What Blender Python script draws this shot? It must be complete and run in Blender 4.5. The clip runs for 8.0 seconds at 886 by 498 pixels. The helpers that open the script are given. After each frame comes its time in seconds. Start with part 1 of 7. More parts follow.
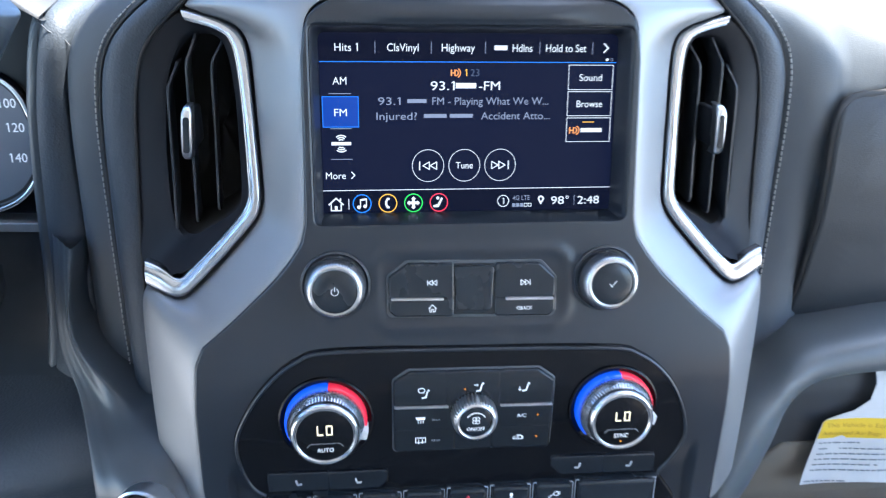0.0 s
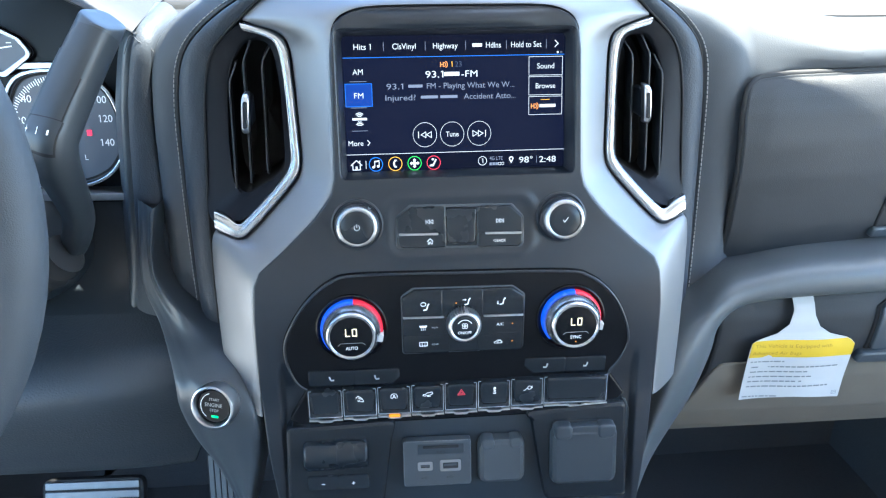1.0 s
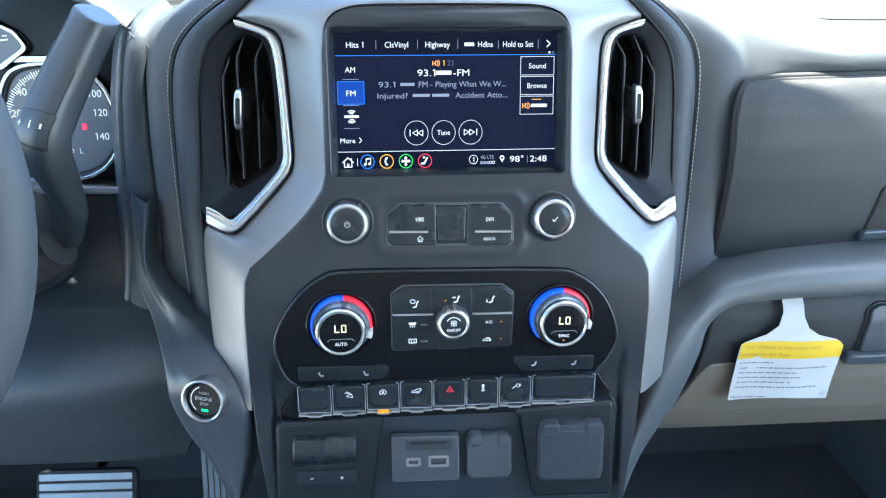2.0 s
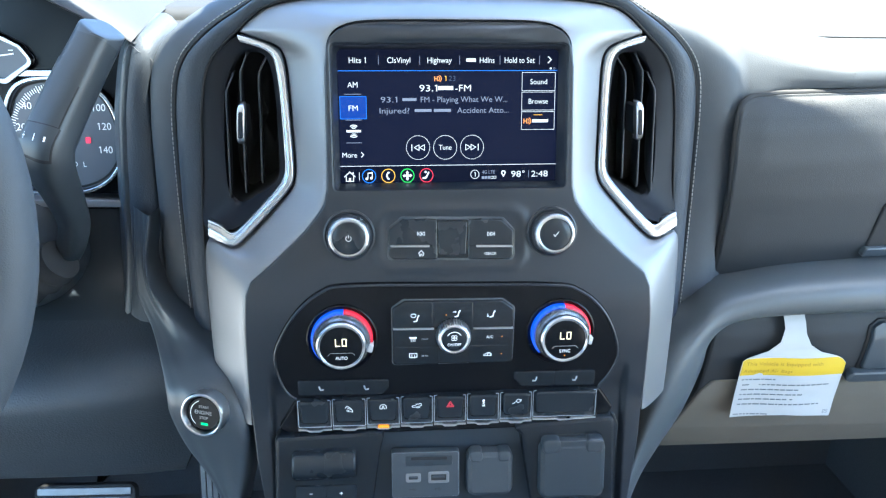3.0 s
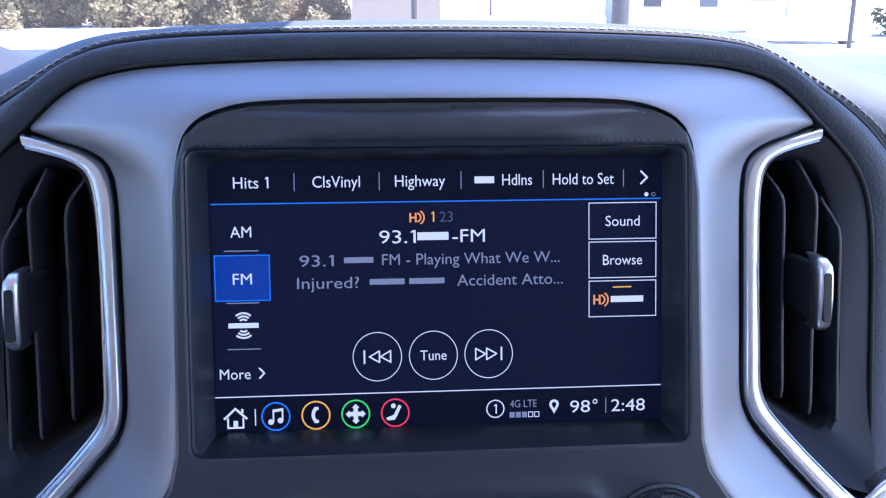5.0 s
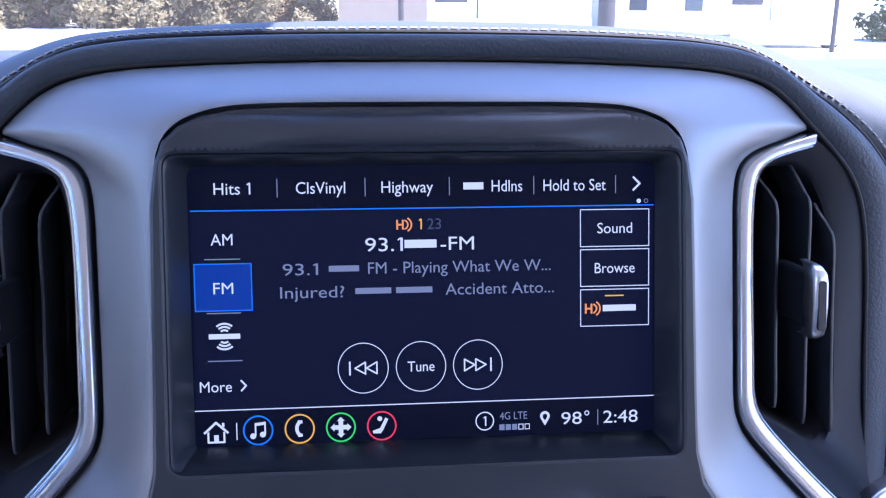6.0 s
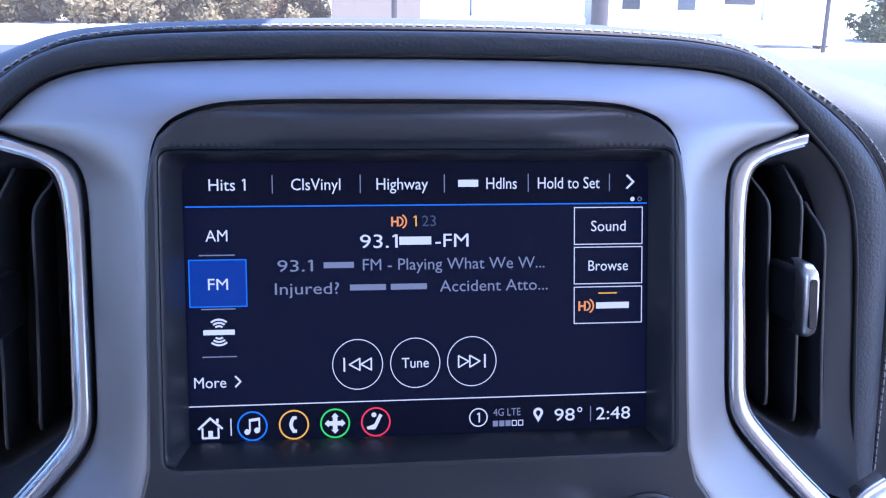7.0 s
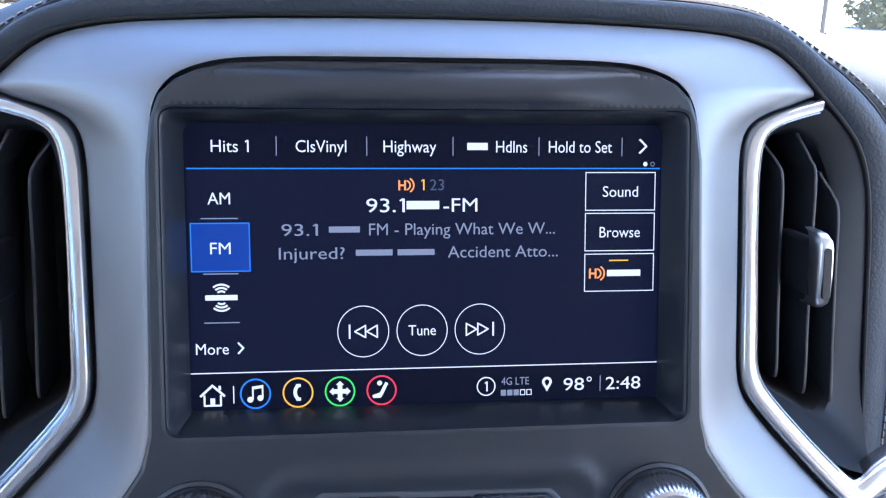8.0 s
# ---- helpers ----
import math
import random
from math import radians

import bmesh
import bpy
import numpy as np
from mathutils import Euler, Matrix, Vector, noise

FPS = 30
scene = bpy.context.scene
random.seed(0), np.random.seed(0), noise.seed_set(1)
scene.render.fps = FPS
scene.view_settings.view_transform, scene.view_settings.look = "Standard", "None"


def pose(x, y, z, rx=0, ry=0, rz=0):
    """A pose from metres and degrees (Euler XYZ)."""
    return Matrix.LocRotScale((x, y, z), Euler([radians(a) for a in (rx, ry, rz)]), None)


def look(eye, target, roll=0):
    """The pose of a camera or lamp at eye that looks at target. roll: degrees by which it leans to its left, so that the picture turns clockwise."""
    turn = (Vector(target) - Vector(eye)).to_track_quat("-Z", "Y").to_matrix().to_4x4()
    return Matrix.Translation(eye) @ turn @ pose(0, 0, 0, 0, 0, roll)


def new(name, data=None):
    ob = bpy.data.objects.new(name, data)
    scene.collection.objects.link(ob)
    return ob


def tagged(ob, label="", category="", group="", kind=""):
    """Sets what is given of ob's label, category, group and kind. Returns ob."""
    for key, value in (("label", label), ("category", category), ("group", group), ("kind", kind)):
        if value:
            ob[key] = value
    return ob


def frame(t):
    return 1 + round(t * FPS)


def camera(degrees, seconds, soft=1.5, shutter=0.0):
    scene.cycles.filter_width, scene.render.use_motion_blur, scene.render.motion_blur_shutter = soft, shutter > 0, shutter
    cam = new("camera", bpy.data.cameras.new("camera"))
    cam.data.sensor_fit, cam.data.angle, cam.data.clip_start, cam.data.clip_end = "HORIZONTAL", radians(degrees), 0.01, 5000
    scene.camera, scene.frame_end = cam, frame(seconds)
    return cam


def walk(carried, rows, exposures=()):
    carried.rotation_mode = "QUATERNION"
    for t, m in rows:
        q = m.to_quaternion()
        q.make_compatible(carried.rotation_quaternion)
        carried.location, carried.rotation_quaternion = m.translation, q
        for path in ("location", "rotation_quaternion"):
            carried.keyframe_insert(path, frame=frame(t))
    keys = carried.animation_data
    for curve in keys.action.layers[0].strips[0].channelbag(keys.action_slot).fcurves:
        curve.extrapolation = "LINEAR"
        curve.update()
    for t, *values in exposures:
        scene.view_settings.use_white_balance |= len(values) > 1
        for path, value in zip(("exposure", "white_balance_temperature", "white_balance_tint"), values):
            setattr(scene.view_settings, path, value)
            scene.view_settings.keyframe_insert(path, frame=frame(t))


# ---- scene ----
cam = camera(62.4, 8.0, soft=1.2, shutter=0.25)
PATH = [
    (0, (-0.062, -0.006, 1.52), (0.145, 1.816, 0.72), 1.3),
    (0.2, (-0.055, -0.056, 1.531), (0.131, 1.767, 0.728), 0.5),
    (0.5, (-0.057, -0.121, 1.532), (0.126, 1.717, 0.765), -0.2),
    (1, (-0.063, -0.157, 1.53), (0.106, 1.682, 0.762), -0.3),
    (1.5, (-0.057, -0.16, 1.533), (0.109, 1.673, 0.75), 0.1),
    (2.8, (-0.054, -0.162, 1.531), (0.111, 1.686, 0.783), 0.6),
    (3, (-0.054, -0.162, 1.531), (0.108, 1.691, 0.796), 0.6),
    (3.5, (-0.039, -0.097, 1.53), (0.087, 1.797, 0.899), -0.2),
    (3.7, (-0.024, -0.025, 1.529), (0.086, 1.89, 0.962), -0.9),
    (4, (-0.013, 0.06, 1.516), (0.072, 2.0, 1.039), -1.0),
    (4.2, (-0.017, 0.092, 1.509), (0.076, 2.037, 1.055), -0.8),
    (5.3, (-0.016, 0.147, 1.496), (0.123, 2.089, 1.038), -0.2),
    (5.5, (-0.018, 0.149, 1.496), (0.133, 2.093, 1.051), -0.2),
    (6, (-0.016, 0.151, 1.497), (0.143, 2.093, 1.046), 0.0),
    (6.5, (-0.017, 0.15, 1.497), (0.151, 2.092, 1.05), 0.2),
    (7, (-0.017, 0.15, 1.497), (0.163, 2.088, 1.04), 0.4),
    (7.5, (-0.021, 0.157, 1.489), (0.166, 2.088, 1.0), 0.7),
    (8, (-0.021, 0.155, 1.488), (0.17, 2.084, 0.993), 0.8),
]
EXPOSURES = [
    (0.0, 3.48, 5430, 7), (1.5, 3.68, 5520, 0), (3.0, 3.68, 5520, 0), (3.5, 3.66, 5500, 1), (4.0, 2.9, 5300, 8), (4.2, 2.8, 5200, 10),
    (5.3, 2.7, 4920, 27), (7.0, 2.75, 4920, 27), (7.5, 2.92, 4960, 23), (8.0, 3.15, 5320, 14),
]
walk(cam, [(t, look(eye, target, roll)) for t, eye, target, roll in PATH], EXPOSURES)

# ---- daylight: a high afternoon sun to the passenger's side, clear sky ----
TO_SUN = Vector((0.387, -0.15, 0.894)).normalized()
world = bpy.data.worlds.new("sky")
scene.world = world
world.use_nodes = True
wn = world.node_tree.nodes
sky = wn.new("ShaderNodeTexSky")
sky.sky_type, sky.sun_disc = "NISHITA", False
sky.sun_elevation = math.asin(TO_SUN.z)
sky.sun_rotation = math.atan2(TO_SUN.x, TO_SUN.y)
world.node_tree.links.new(sky.outputs[0], wn["Background"].inputs[0])
wn["Background"].inputs[1].default_value = 0.15
sun = new("sun", bpy.data.lights.new("sun", "SUN"))
sun.data.energy, sun.data.angle, sun.data.color = 5.0, radians(0.6), (1.0, 0.86, 0.68)
sun.matrix_world = look(TO_SUN * 30, (0, 0, 0))


# ---- materials ----
GLOW = 0.17  # lamps and display against daylight

def material(name, color, rough=0.5, metal=0.0, var=0.12, var_scale=60.0, bump=0.0, bump_scale=900.0, grain="noise",
             spec=0.5, emit=None, power=0.0, coat=0.0, rough_var=0.08, bump_dist=0.0006, sheen=0.0):
    m = bpy.data.materials.new(name)
    m.use_nodes = True
    nt = m.node_tree
    n, link = nt.nodes, nt.links.new
    b = n["Principled BSDF"]
    b.inputs["Base Color"].default_value = (*color, 1)
    b.inputs["Roughness"].default_value = rough
    b.inputs["Metallic"].default_value = metal
    b.inputs["Specular IOR Level"].default_value = spec
    b.inputs["Coat Weight"].default_value = coat
    b.inputs["Sheen Weight"].default_value = sheen
    tc = n.new("ShaderNodeTexCoord")
    if var > 0:
        a = n.new("ShaderNodeTexNoise")
        a.inputs["Scale"].default_value, a.inputs["Detail"].default_value = var_scale, 6
        link(tc.outputs["Object"], a.inputs["Vector"])
        ramp = n.new("ShaderNodeMapRange")
        ramp.inputs["To Min"].default_value, ramp.inputs["To Max"].default_value = 1 - var, 1 + var
        link(a.outputs["Fac"], ramp.inputs["Value"])
        mix = n.new("ShaderNodeMix")
        mix.data_type, mix.blend_type = "RGBA", "MULTIPLY"
        mix.inputs["Factor"].default_value = 1.0
        mix.inputs["A"].default_value = (*color, 1)
        link(ramp.outputs["Result"], mix.inputs["B"])
        link(mix.outputs["Result"], b.inputs["Base Color"])
        r2 = n.new("ShaderNodeMapRange")
        r2.inputs["To Min"].default_value = max(0.02, rough - rough_var)
        r2.inputs["To Max"].default_value = min(1.0, rough + rough_var)
        c = n.new("ShaderNodeTexNoise")
        c.inputs["Scale"].default_value, c.inputs["Detail"].default_value = var_scale * 0.35, 4
        link(tc.outputs["Object"], c.inputs["Vector"])
        link(c.outputs["Fac"], r2.inputs["Value"])
        link(r2.outputs["Result"], b.inputs["Roughness"])
    if bump > 0:
        if grain == "leather":
            t = n.new("ShaderNodeTexVoronoi")
            t.feature = "SMOOTH_F1"
            t.inputs["Scale"].default_value = bump_scale
            warp = n.new("ShaderNodeTexNoise")
            warp.inputs["Scale"].default_value = bump_scale * 0.6
            link(tc.outputs["Object"], warp.inputs["Vector"])
            add = n.new("ShaderNodeVectorMath")
            add.operation = "MULTIPLY_ADD"
            add.inputs[1].default_value = (1.2 / bump_scale,) * 3
            link(warp.outputs["Color"], add.inputs[0])
            link(tc.outputs["Object"], add.inputs[2])
            link(add.outputs["Vector"], t.inputs["Vector"])
            out = t.outputs["Distance"]
        elif grain == "weave":
            wx, wz = n.new("ShaderNodeTexWave"), n.new("ShaderNodeTexWave")
            wx.bands_direction, wz.bands_direction = "X", "Z"
            for w in (wx, wz):
                w.inputs["Scale"].default_value, w.inputs["Distortion"].default_value = bump_scale, 0.4
                link(tc.outputs["Object"], w.inputs["Vector"])
            mul = n.new("ShaderNodeMath")
            mul.operation = "MULTIPLY"
            link(wx.outputs["Fac"], mul.inputs[0])
            link(wz.outputs["Fac"], mul.inputs[1])
            out = mul.outputs[0]
        else:
            t = n.new("ShaderNodeTexNoise")
            t.inputs["Scale"].default_value, t.inputs["Detail"].default_value = bump_scale, 5
            link(tc.outputs["Object"], t.inputs["Vector"])
            out = t.outputs["Fac"]
        bn = n.new("ShaderNodeBump")
        bn.inputs["Strength"].default_value, bn.inputs["Distance"].default_value = bump, bump_dist
        link(out, bn.inputs["Height"])
        link(bn.outputs["Normal"], b.inputs["Normal"])
    if emit:
        b.inputs["Emission Color"].default_value = (*emit, 1)
        b.inputs["Emission Strength"].default_value = power * GLOW
    return m


M = {}
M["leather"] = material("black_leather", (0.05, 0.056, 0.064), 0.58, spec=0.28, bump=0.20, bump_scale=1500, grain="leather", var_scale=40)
M["leather_roll"] = material("coarse_black_leather", (0.034, 0.041, 0.052), 0.55, spec=0.28, bump=0.42, bump_scale=760, grain="leather", var_scale=40)
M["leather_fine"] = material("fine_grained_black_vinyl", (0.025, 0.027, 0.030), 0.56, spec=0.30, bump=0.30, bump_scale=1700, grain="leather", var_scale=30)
M["plastic"] = material("charcoal_soft_plastic", (0.038, 0.0465, 0.056), 0.42, bump=0.16, bump_scale=1500, var_scale=25)
M["panel"] = material("satin_black_panel", (0.01, 0.0138, 0.02), 0.36, spec=0.55, bump=0.05, bump_scale=2500, var_scale=18, rough_var=0.025)
# pale base colour stands in for light on the keys' bevels
M["key_glint"] = material("pale_key_glint", (0.34, 0.37, 0.41), 0.2, spec=1.0, var=0.15, var_scale=150, rough_var=0.04)
M["lower"] = material("satin_charcoal_lower_face", (0.0165, 0.023, 0.031), 0.36, spec=0.45, bump=0.06, bump_scale=2200, var_scale=22, rough_var=0.03)
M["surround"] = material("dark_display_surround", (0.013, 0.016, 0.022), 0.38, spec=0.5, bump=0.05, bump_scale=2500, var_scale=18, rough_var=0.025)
M["gloss"] = material("dark_glossy_fascia", (0.0045, 0.005, 0.0065), 0.24, spec=0.16, var_scale=20, bump=0.03, bump_scale=2000, rough_var=0.025)
M["button"] = material("black_button", (0.0078, 0.0105, 0.0142), 0.26, spec=0.42, var=0.05, var_scale=80, bump=0.05, bump_scale=2500, rough_var=0.025)
M["button_soft"] = material("grey_black_switch", (0.011, 0.0145, 0.019), 0.27, spec=0.45, var=0.05, var_scale=80, bump=0.05, bump_scale=2500, rough_var=0.025)
# near-black that paints shade in gaps and recesses
M["gap"] = material("gap_shade_black", (0.006, 0.006, 0.007), 0.7, var=0.05)
# grey that paints the light caught along edges
M["edge_glint"] = material("grey_edge_glint", (0.055, 0.060, 0.068), 0.35, var=0.15, var_scale=200)
M["slat"] = material("black_vent_slat", (0.020, 0.022, 0.027), 0.36, spec=0.4, var_scale=50, rough_var=0.03)
M["vent"] = material("black_vent_plastic", (0.010, 0.011, 0.014), 0.55, spec=0.14, var_scale=50, bump=0.04, bump_scale=2000, rough_var=0.025)
M["silver"] = material("satin_silver_trim", (0.19, 0.194, 0.202), 0.46, metal=0.6, var=0.04, var_scale=30, bump=0.10, bump_scale=400, grain="weave", bump_dist=0.0003, rough_var=0.03)
M["chrome"] = material("polished_chrome", (0.46, 0.47, 0.49), 0.26, metal=1.0, var=0.03, var_scale=90, rough_var=0.03)
M["satin_chrome"] = material("satin_chrome", (0.52, 0.53, 0.55), 0.30, metal=1.0, var=0.04, var_scale=200, rough_var=0.05)
M["thread"] = material("grey_thread", (0.34, 0.34, 0.33), 0.7, var=0.2, var_scale=600)
M["icon"] = material("white_print", (0.62, 0.63, 0.64), 0.6, var=0.05, emit=(0.9, 0.95, 1.0), power=0.32)
M["icon_dim"] = material("grey_print", (0.30, 0.31, 0.32), 0.6, var=0.05)
M["icon_dark"] = material("dark_print", (0.02, 0.02, 0.02), 0.6, var=0.05)
M["hazard"] = material("red_print", (0.42, 0.03, 0.05), 0.5, var=0.05, emit=(0.9, 0.05, 0.08), power=0.15)
M["red_ring"] = material("red_translucent_ring", (0.48, 0.02, 0.04), 0.25, var=0.05, emit=(0.9, 0.02, 0.05), power=0.22)
M["blue_ring"] = material("blue_translucent_ring", (0.02, 0.07, 0.48), 0.25, var=0.05, emit=(0.02, 0.12, 0.95), power=0.26)
M["ribbed"] = material("clear_ribbed_grip", (0.5, 0.53, 0.58), 0.14, metal=0.9, spec=0.8, var=0.06, var_scale=300)
M["pointer"] = material("clear_white_pointer", (0.46, 0.46, 0.46), 0.3, var=0.05)
M["port_grey"] = material("grey_port_plate", (0.040, 0.047, 0.055), 0.45, var_scale=70, bump=0.06, bump_scale=2500, rough_var=0.025)
M["flap"] = material("charcoal_flap", (0.024, 0.0305, 0.038), 0.34, spec=0.5, var_scale=70, bump=0.06, bump_scale=2500, rough_var=0.025)
M["metal_port"] = material("bright_port_shell", (0.32, 0.32, 0.33), 0.35, metal=0.8, var=0.05)
M["paper"] = material("white_paper", (0.44, 0.44, 0.435), 0.7, var=0.03, var_scale=40)
M["yellow"] = material("yellow_print", (0.58, 0.39, 0.015), 0.65, var=0.03)
M["ink"] = material("grey_ink", (0.20, 0.21, 0.22), 0.8, var=0.05)
M["brown_ink"] = material("ochre_ink", (0.34, 0.22, 0.02), 0.8, var=0.05)
M["alloy"] = material("brushed_alloy", (0.19, 0.20, 0.215), 0.45, metal=0.6, var=0.1, var_scale=120)
M["rubber"] = material("black_rubber", (0.014, 0.014, 0.015), 0.75, var_scale=60, bump=0.1, bump_scale=900)
M["carpet"] = material("dark_carpet", (0.045, 0.046, 0.048), 0.95, var=0.3, var_scale=300, bump=0.6, bump_scale=700, bump_dist=0.002)
M["headliner"] = material("grey_headliner", (0.66, 0.64, 0.61), 0.9, var=0.05, var_scale=200, bump=0.2, bump_scale=900)
M["tan"] = material("tan_trim", (0.46, 0.41, 0.35), 0.75, var=0.1, var_scale=30, bump=0.2, bump_scale=700)
M["grip"] = material("black_lever_plastic", (0.024, 0.029, 0.034), 0.42, bump=0.14, bump_scale=1500, var_scale=25)
M["shelf"] = material("grey_grained_shelf", (0.066, 0.075, 0.082), 0.40, spec=0.5, bump=0.22, bump_scale=1300, grain="leather", var_scale=25)
M["knee"] = material("coarse_grained_charcoal", (0.036, 0.043, 0.051), 0.46, spec=0.4, bump=0.5, bump_scale=620, grain="leather", var_scale=25)
# door vinyl with warm bounced light put into its colour
M["bounce_vinyl"] = material("bounce_lit_vinyl", (0.135, 0.120, 0.098), 0.6, spec=0.3, bump=0.25, bump_scale=1500, grain="leather", var_scale=30)
M["dial"] = material("slate_dial_face", (0.085, 0.097, 0.12), 0.45, var=0.04, var_scale=50)
M["dial_text"] = material("pale_dial_figures", (0.7, 0.72, 0.75), 0.5, var=0.02, emit=(0.9, 0.95, 1.0), power=0.22)
M["telltale"] = material("red_telltale", (0.5, 0.0, 0.02), 0.5, var=0.0, emit=(1.0, 0.02, 0.06), power=1.2)
# light given off by the display and by the lamps behind the controls
M["scr_bg"] = material("display_glass", (0.001, 0.001, 0.002), 0.4, var=0.0, emit=(0.22, 0.30, 0.85), power=0.014, spec=0.06)
M["scr_panel"] = material("display_lit_panel", (0.001, 0.001, 0.002), 0.4, var=0.0, emit=(0.22, 0.30, 0.85), power=0.024, spec=0.06)
M["scr_white"] = material("display_white", (0.01, 0.01, 0.01), 0.3, spec=0.05, var=0.0, emit=(0.95, 0.97, 1.0), power=0.68)
M["scr_grey"] = material("display_grey", (0.01, 0.01, 0.01), 0.3, spec=0.05, var=0.0, emit=(0.58, 0.64, 0.85), power=0.33)
M["scr_dim"] = material("display_dim", (0.01, 0.01, 0.01), 0.3, spec=0.05, var=0.0, emit=(0.30, 0.38, 0.62), power=0.18)
M["scr_blue"] = material("display_blue", (0.01, 0.01, 0.01), 0.3, spec=0.05, var=0.0, emit=(0.02, 0.10, 0.62), power=0.38)
M["scr_line"] = material("display_blue_line", (0.01, 0.01, 0.01), 0.3, spec=0.05, var=0.0, emit=(0.05, 0.25, 0.95), power=0.75)
M["scr_orange"] = material("display_orange", (0.01, 0.01, 0.01), 0.3, spec=0.05, var=0.0, emit=(1.0, 0.36, 0.10), power=0.8)
M["scr_amber"] = material("display_amber", (0.01, 0.01, 0.01), 0.3, spec=0.05, var=0.0, emit=(1.0, 0.50, 0.06), power=0.8)
M["scr_green"] = material("display_green", (0.01, 0.01, 0.01), 0.3, spec=0.05, var=0.0, emit=(0.10, 0.75, 0.12), power=0.8)
M["scr_red"] = material("display_red", (0.01, 0.01, 0.01), 0.3, spec=0.05, var=0.0, emit=(0.95, 0.05, 0.10), power=0.8)
M["seg"] = material("amber_digits", (0.02, 0.02, 0.02), 0.4, var=0.0, emit=(1.0, 0.86, 0.55), power=1.3)
M["led"] = material("amber_lamp", (0.3, 0.1, 0.0), 0.4, var=0.0, emit=(1.0, 0.30, 0.01), power=0.6)
M["led_green"] = material("green_lamp", (0.0, 0.2, 0.05), 0.4, var=0.0, emit=(0.05, 0.85, 0.25), power=0.9)


# ---- shaping helpers ----
PZ = (0.9876, 1.0897, 1.1308, 1.1823, 1.2427, 1.2733, 1.3213, 1.351, 1.40, 1.45, 1.52)
PY = (0.3348, 0.3454, 0.3524, 0.3612, 0.3620, 0.3641, 0.3773, 0.3825, 0.392, 0.402, 0.4165)
# the furniture on either side of the stack, set against it
SIDE = pose(-0.0035, 0.1612, -0.0378, 6.469, -0.394, -2.699)


# the passenger's side lies a little deeper
DEEP = Matrix.Translation((-0.057, -0.16, 1.53)) @ Matrix.Scale(1.05, 4) @ Matrix.Translation((0.057, 0.16, -1.53)) @ SIDE


def settle(ob, m=SIDE):
    ob.matrix_basis = m
    return ob


def face_y(z):
    """Depth of the centre stack's face at a height."""
    return float(np.mean(np.interp((z - 0.008, z - 0.004, z, z + 0.004, z + 0.008), PZ, PY)))


def level(x, z):
    return face_y(z)


def stack(x, z):
    """The same face, for what is drawn on the controls' own artwork."""
    return face_y(z)


def lay(x, z):
    """From the controls' artwork to the stack."""
    return 1.0045 * x - 0.0028, 1.2425 - 0.020 * x + 1.0297 * (z - 1.25)


def glass_y(x, z):
    """Depth of the display's glass."""
    return 0.42 + (z - 1.45) * 0.17


def part(name, bm, mat, parent=None, label="", angle=38, smooth=True):
    me = bpy.data.meshes.new(name)
    bm.to_mesh(me)
    bm.free()
    if smooth:
        crisp = [e.index for e in me.edges if e.use_edge_sharp]
        me.polygons.foreach_set("use_smooth", [True] * len(me.polygons))
        me.set_sharp_from_angle(angle=radians(angle))
        for k in crisp:
            me.edges[k].use_edge_sharp = True
        if "front" in me.attributes:
            # the face of a plate takes the true slope of the surface it lies on
            flag, slope = np.zeros(len(me.polygons), dtype=np.int32), np.zeros(len(me.vertices) * 3)
            me.attributes["front"].data.foreach_get("value", flag)
            me.attributes["slope"].data.foreach_get("vector", slope)
            normals = np.zeros(len(me.loops) * 3)
            me.corner_normals.foreach_get("vector", normals)
            normals, slope = normals.reshape(-1, 3), slope.reshape(-1, 3)
            for p in me.polygons:
                if flag[p.index]:
                    for l in p.loop_indices:
                        normals[l] = slope[me.loops[l].vertex_index]
            me.normals_split_custom_set(normals)
    me.materials.append(M[mat] if isinstance(mat, str) else mat)
    ob = new(name, me)
    if parent:
        ob.parent = parent
    if label:
        ob["label"] = label
    return ob


def thing(name, label, category, group="", kind=""):
    return tagged(new(name), label, category, group, kind)


def ease(t):
    t = max(0.0, min(1.0, t))
    return t * t * (3 - 2 * t)


def fillet(pts, r, seg=5):
    """A polygon with rounded corners; r is one radius or one for each corner."""
    out, k = [], len(pts)
    rs = r if isinstance(r, (list, tuple)) else [r] * k
    for i in range(k):
        p, a, b = (Vector(pts[j % k]) for j in (i, i - 1, i + 1))
        u, v = (a - p), (b - p)
        lu, lv = u.length, v.length
        u, v = u / lu, v / lv
        half = math.acos(max(-1, min(1, u.dot(v)))) / 2
        if rs[i] <= 0 or half > 1.55:
            out.append(tuple(p))
            continue
        d = min(rs[i] / math.tan(half), lu * 0.49, lv * 0.49)
        s, e = p + u * d, p + v * d
        for q in range(seg + 1):
            t = q / seg
            out.append(tuple(s * (1 - t) ** 2 + p * 2 * t * (1 - t) + e * t ** 2))
    return out


def rrect(cx, cz, w, h, r=0.001, seg=4):
    return fillet([(cx - w / 2, cz - h / 2), (cx + w / 2, cz - h / 2), (cx + w / 2, cz + h / 2), (cx - w / 2, cz + h / 2)], r, seg)


def circle(cx, cz, r, n=40):
    return [(cx + r * math.cos(6.283185307 * i / n), cz + r * math.sin(6.283185307 * i / n)) for i in range(n)]


def mirrored(half):
    """A closed outline from its right half, given from the top centre down to the bottom centre."""
    return list(half) + [(-x, z) for x, z in reversed(half) if abs(x) > 1e-6]


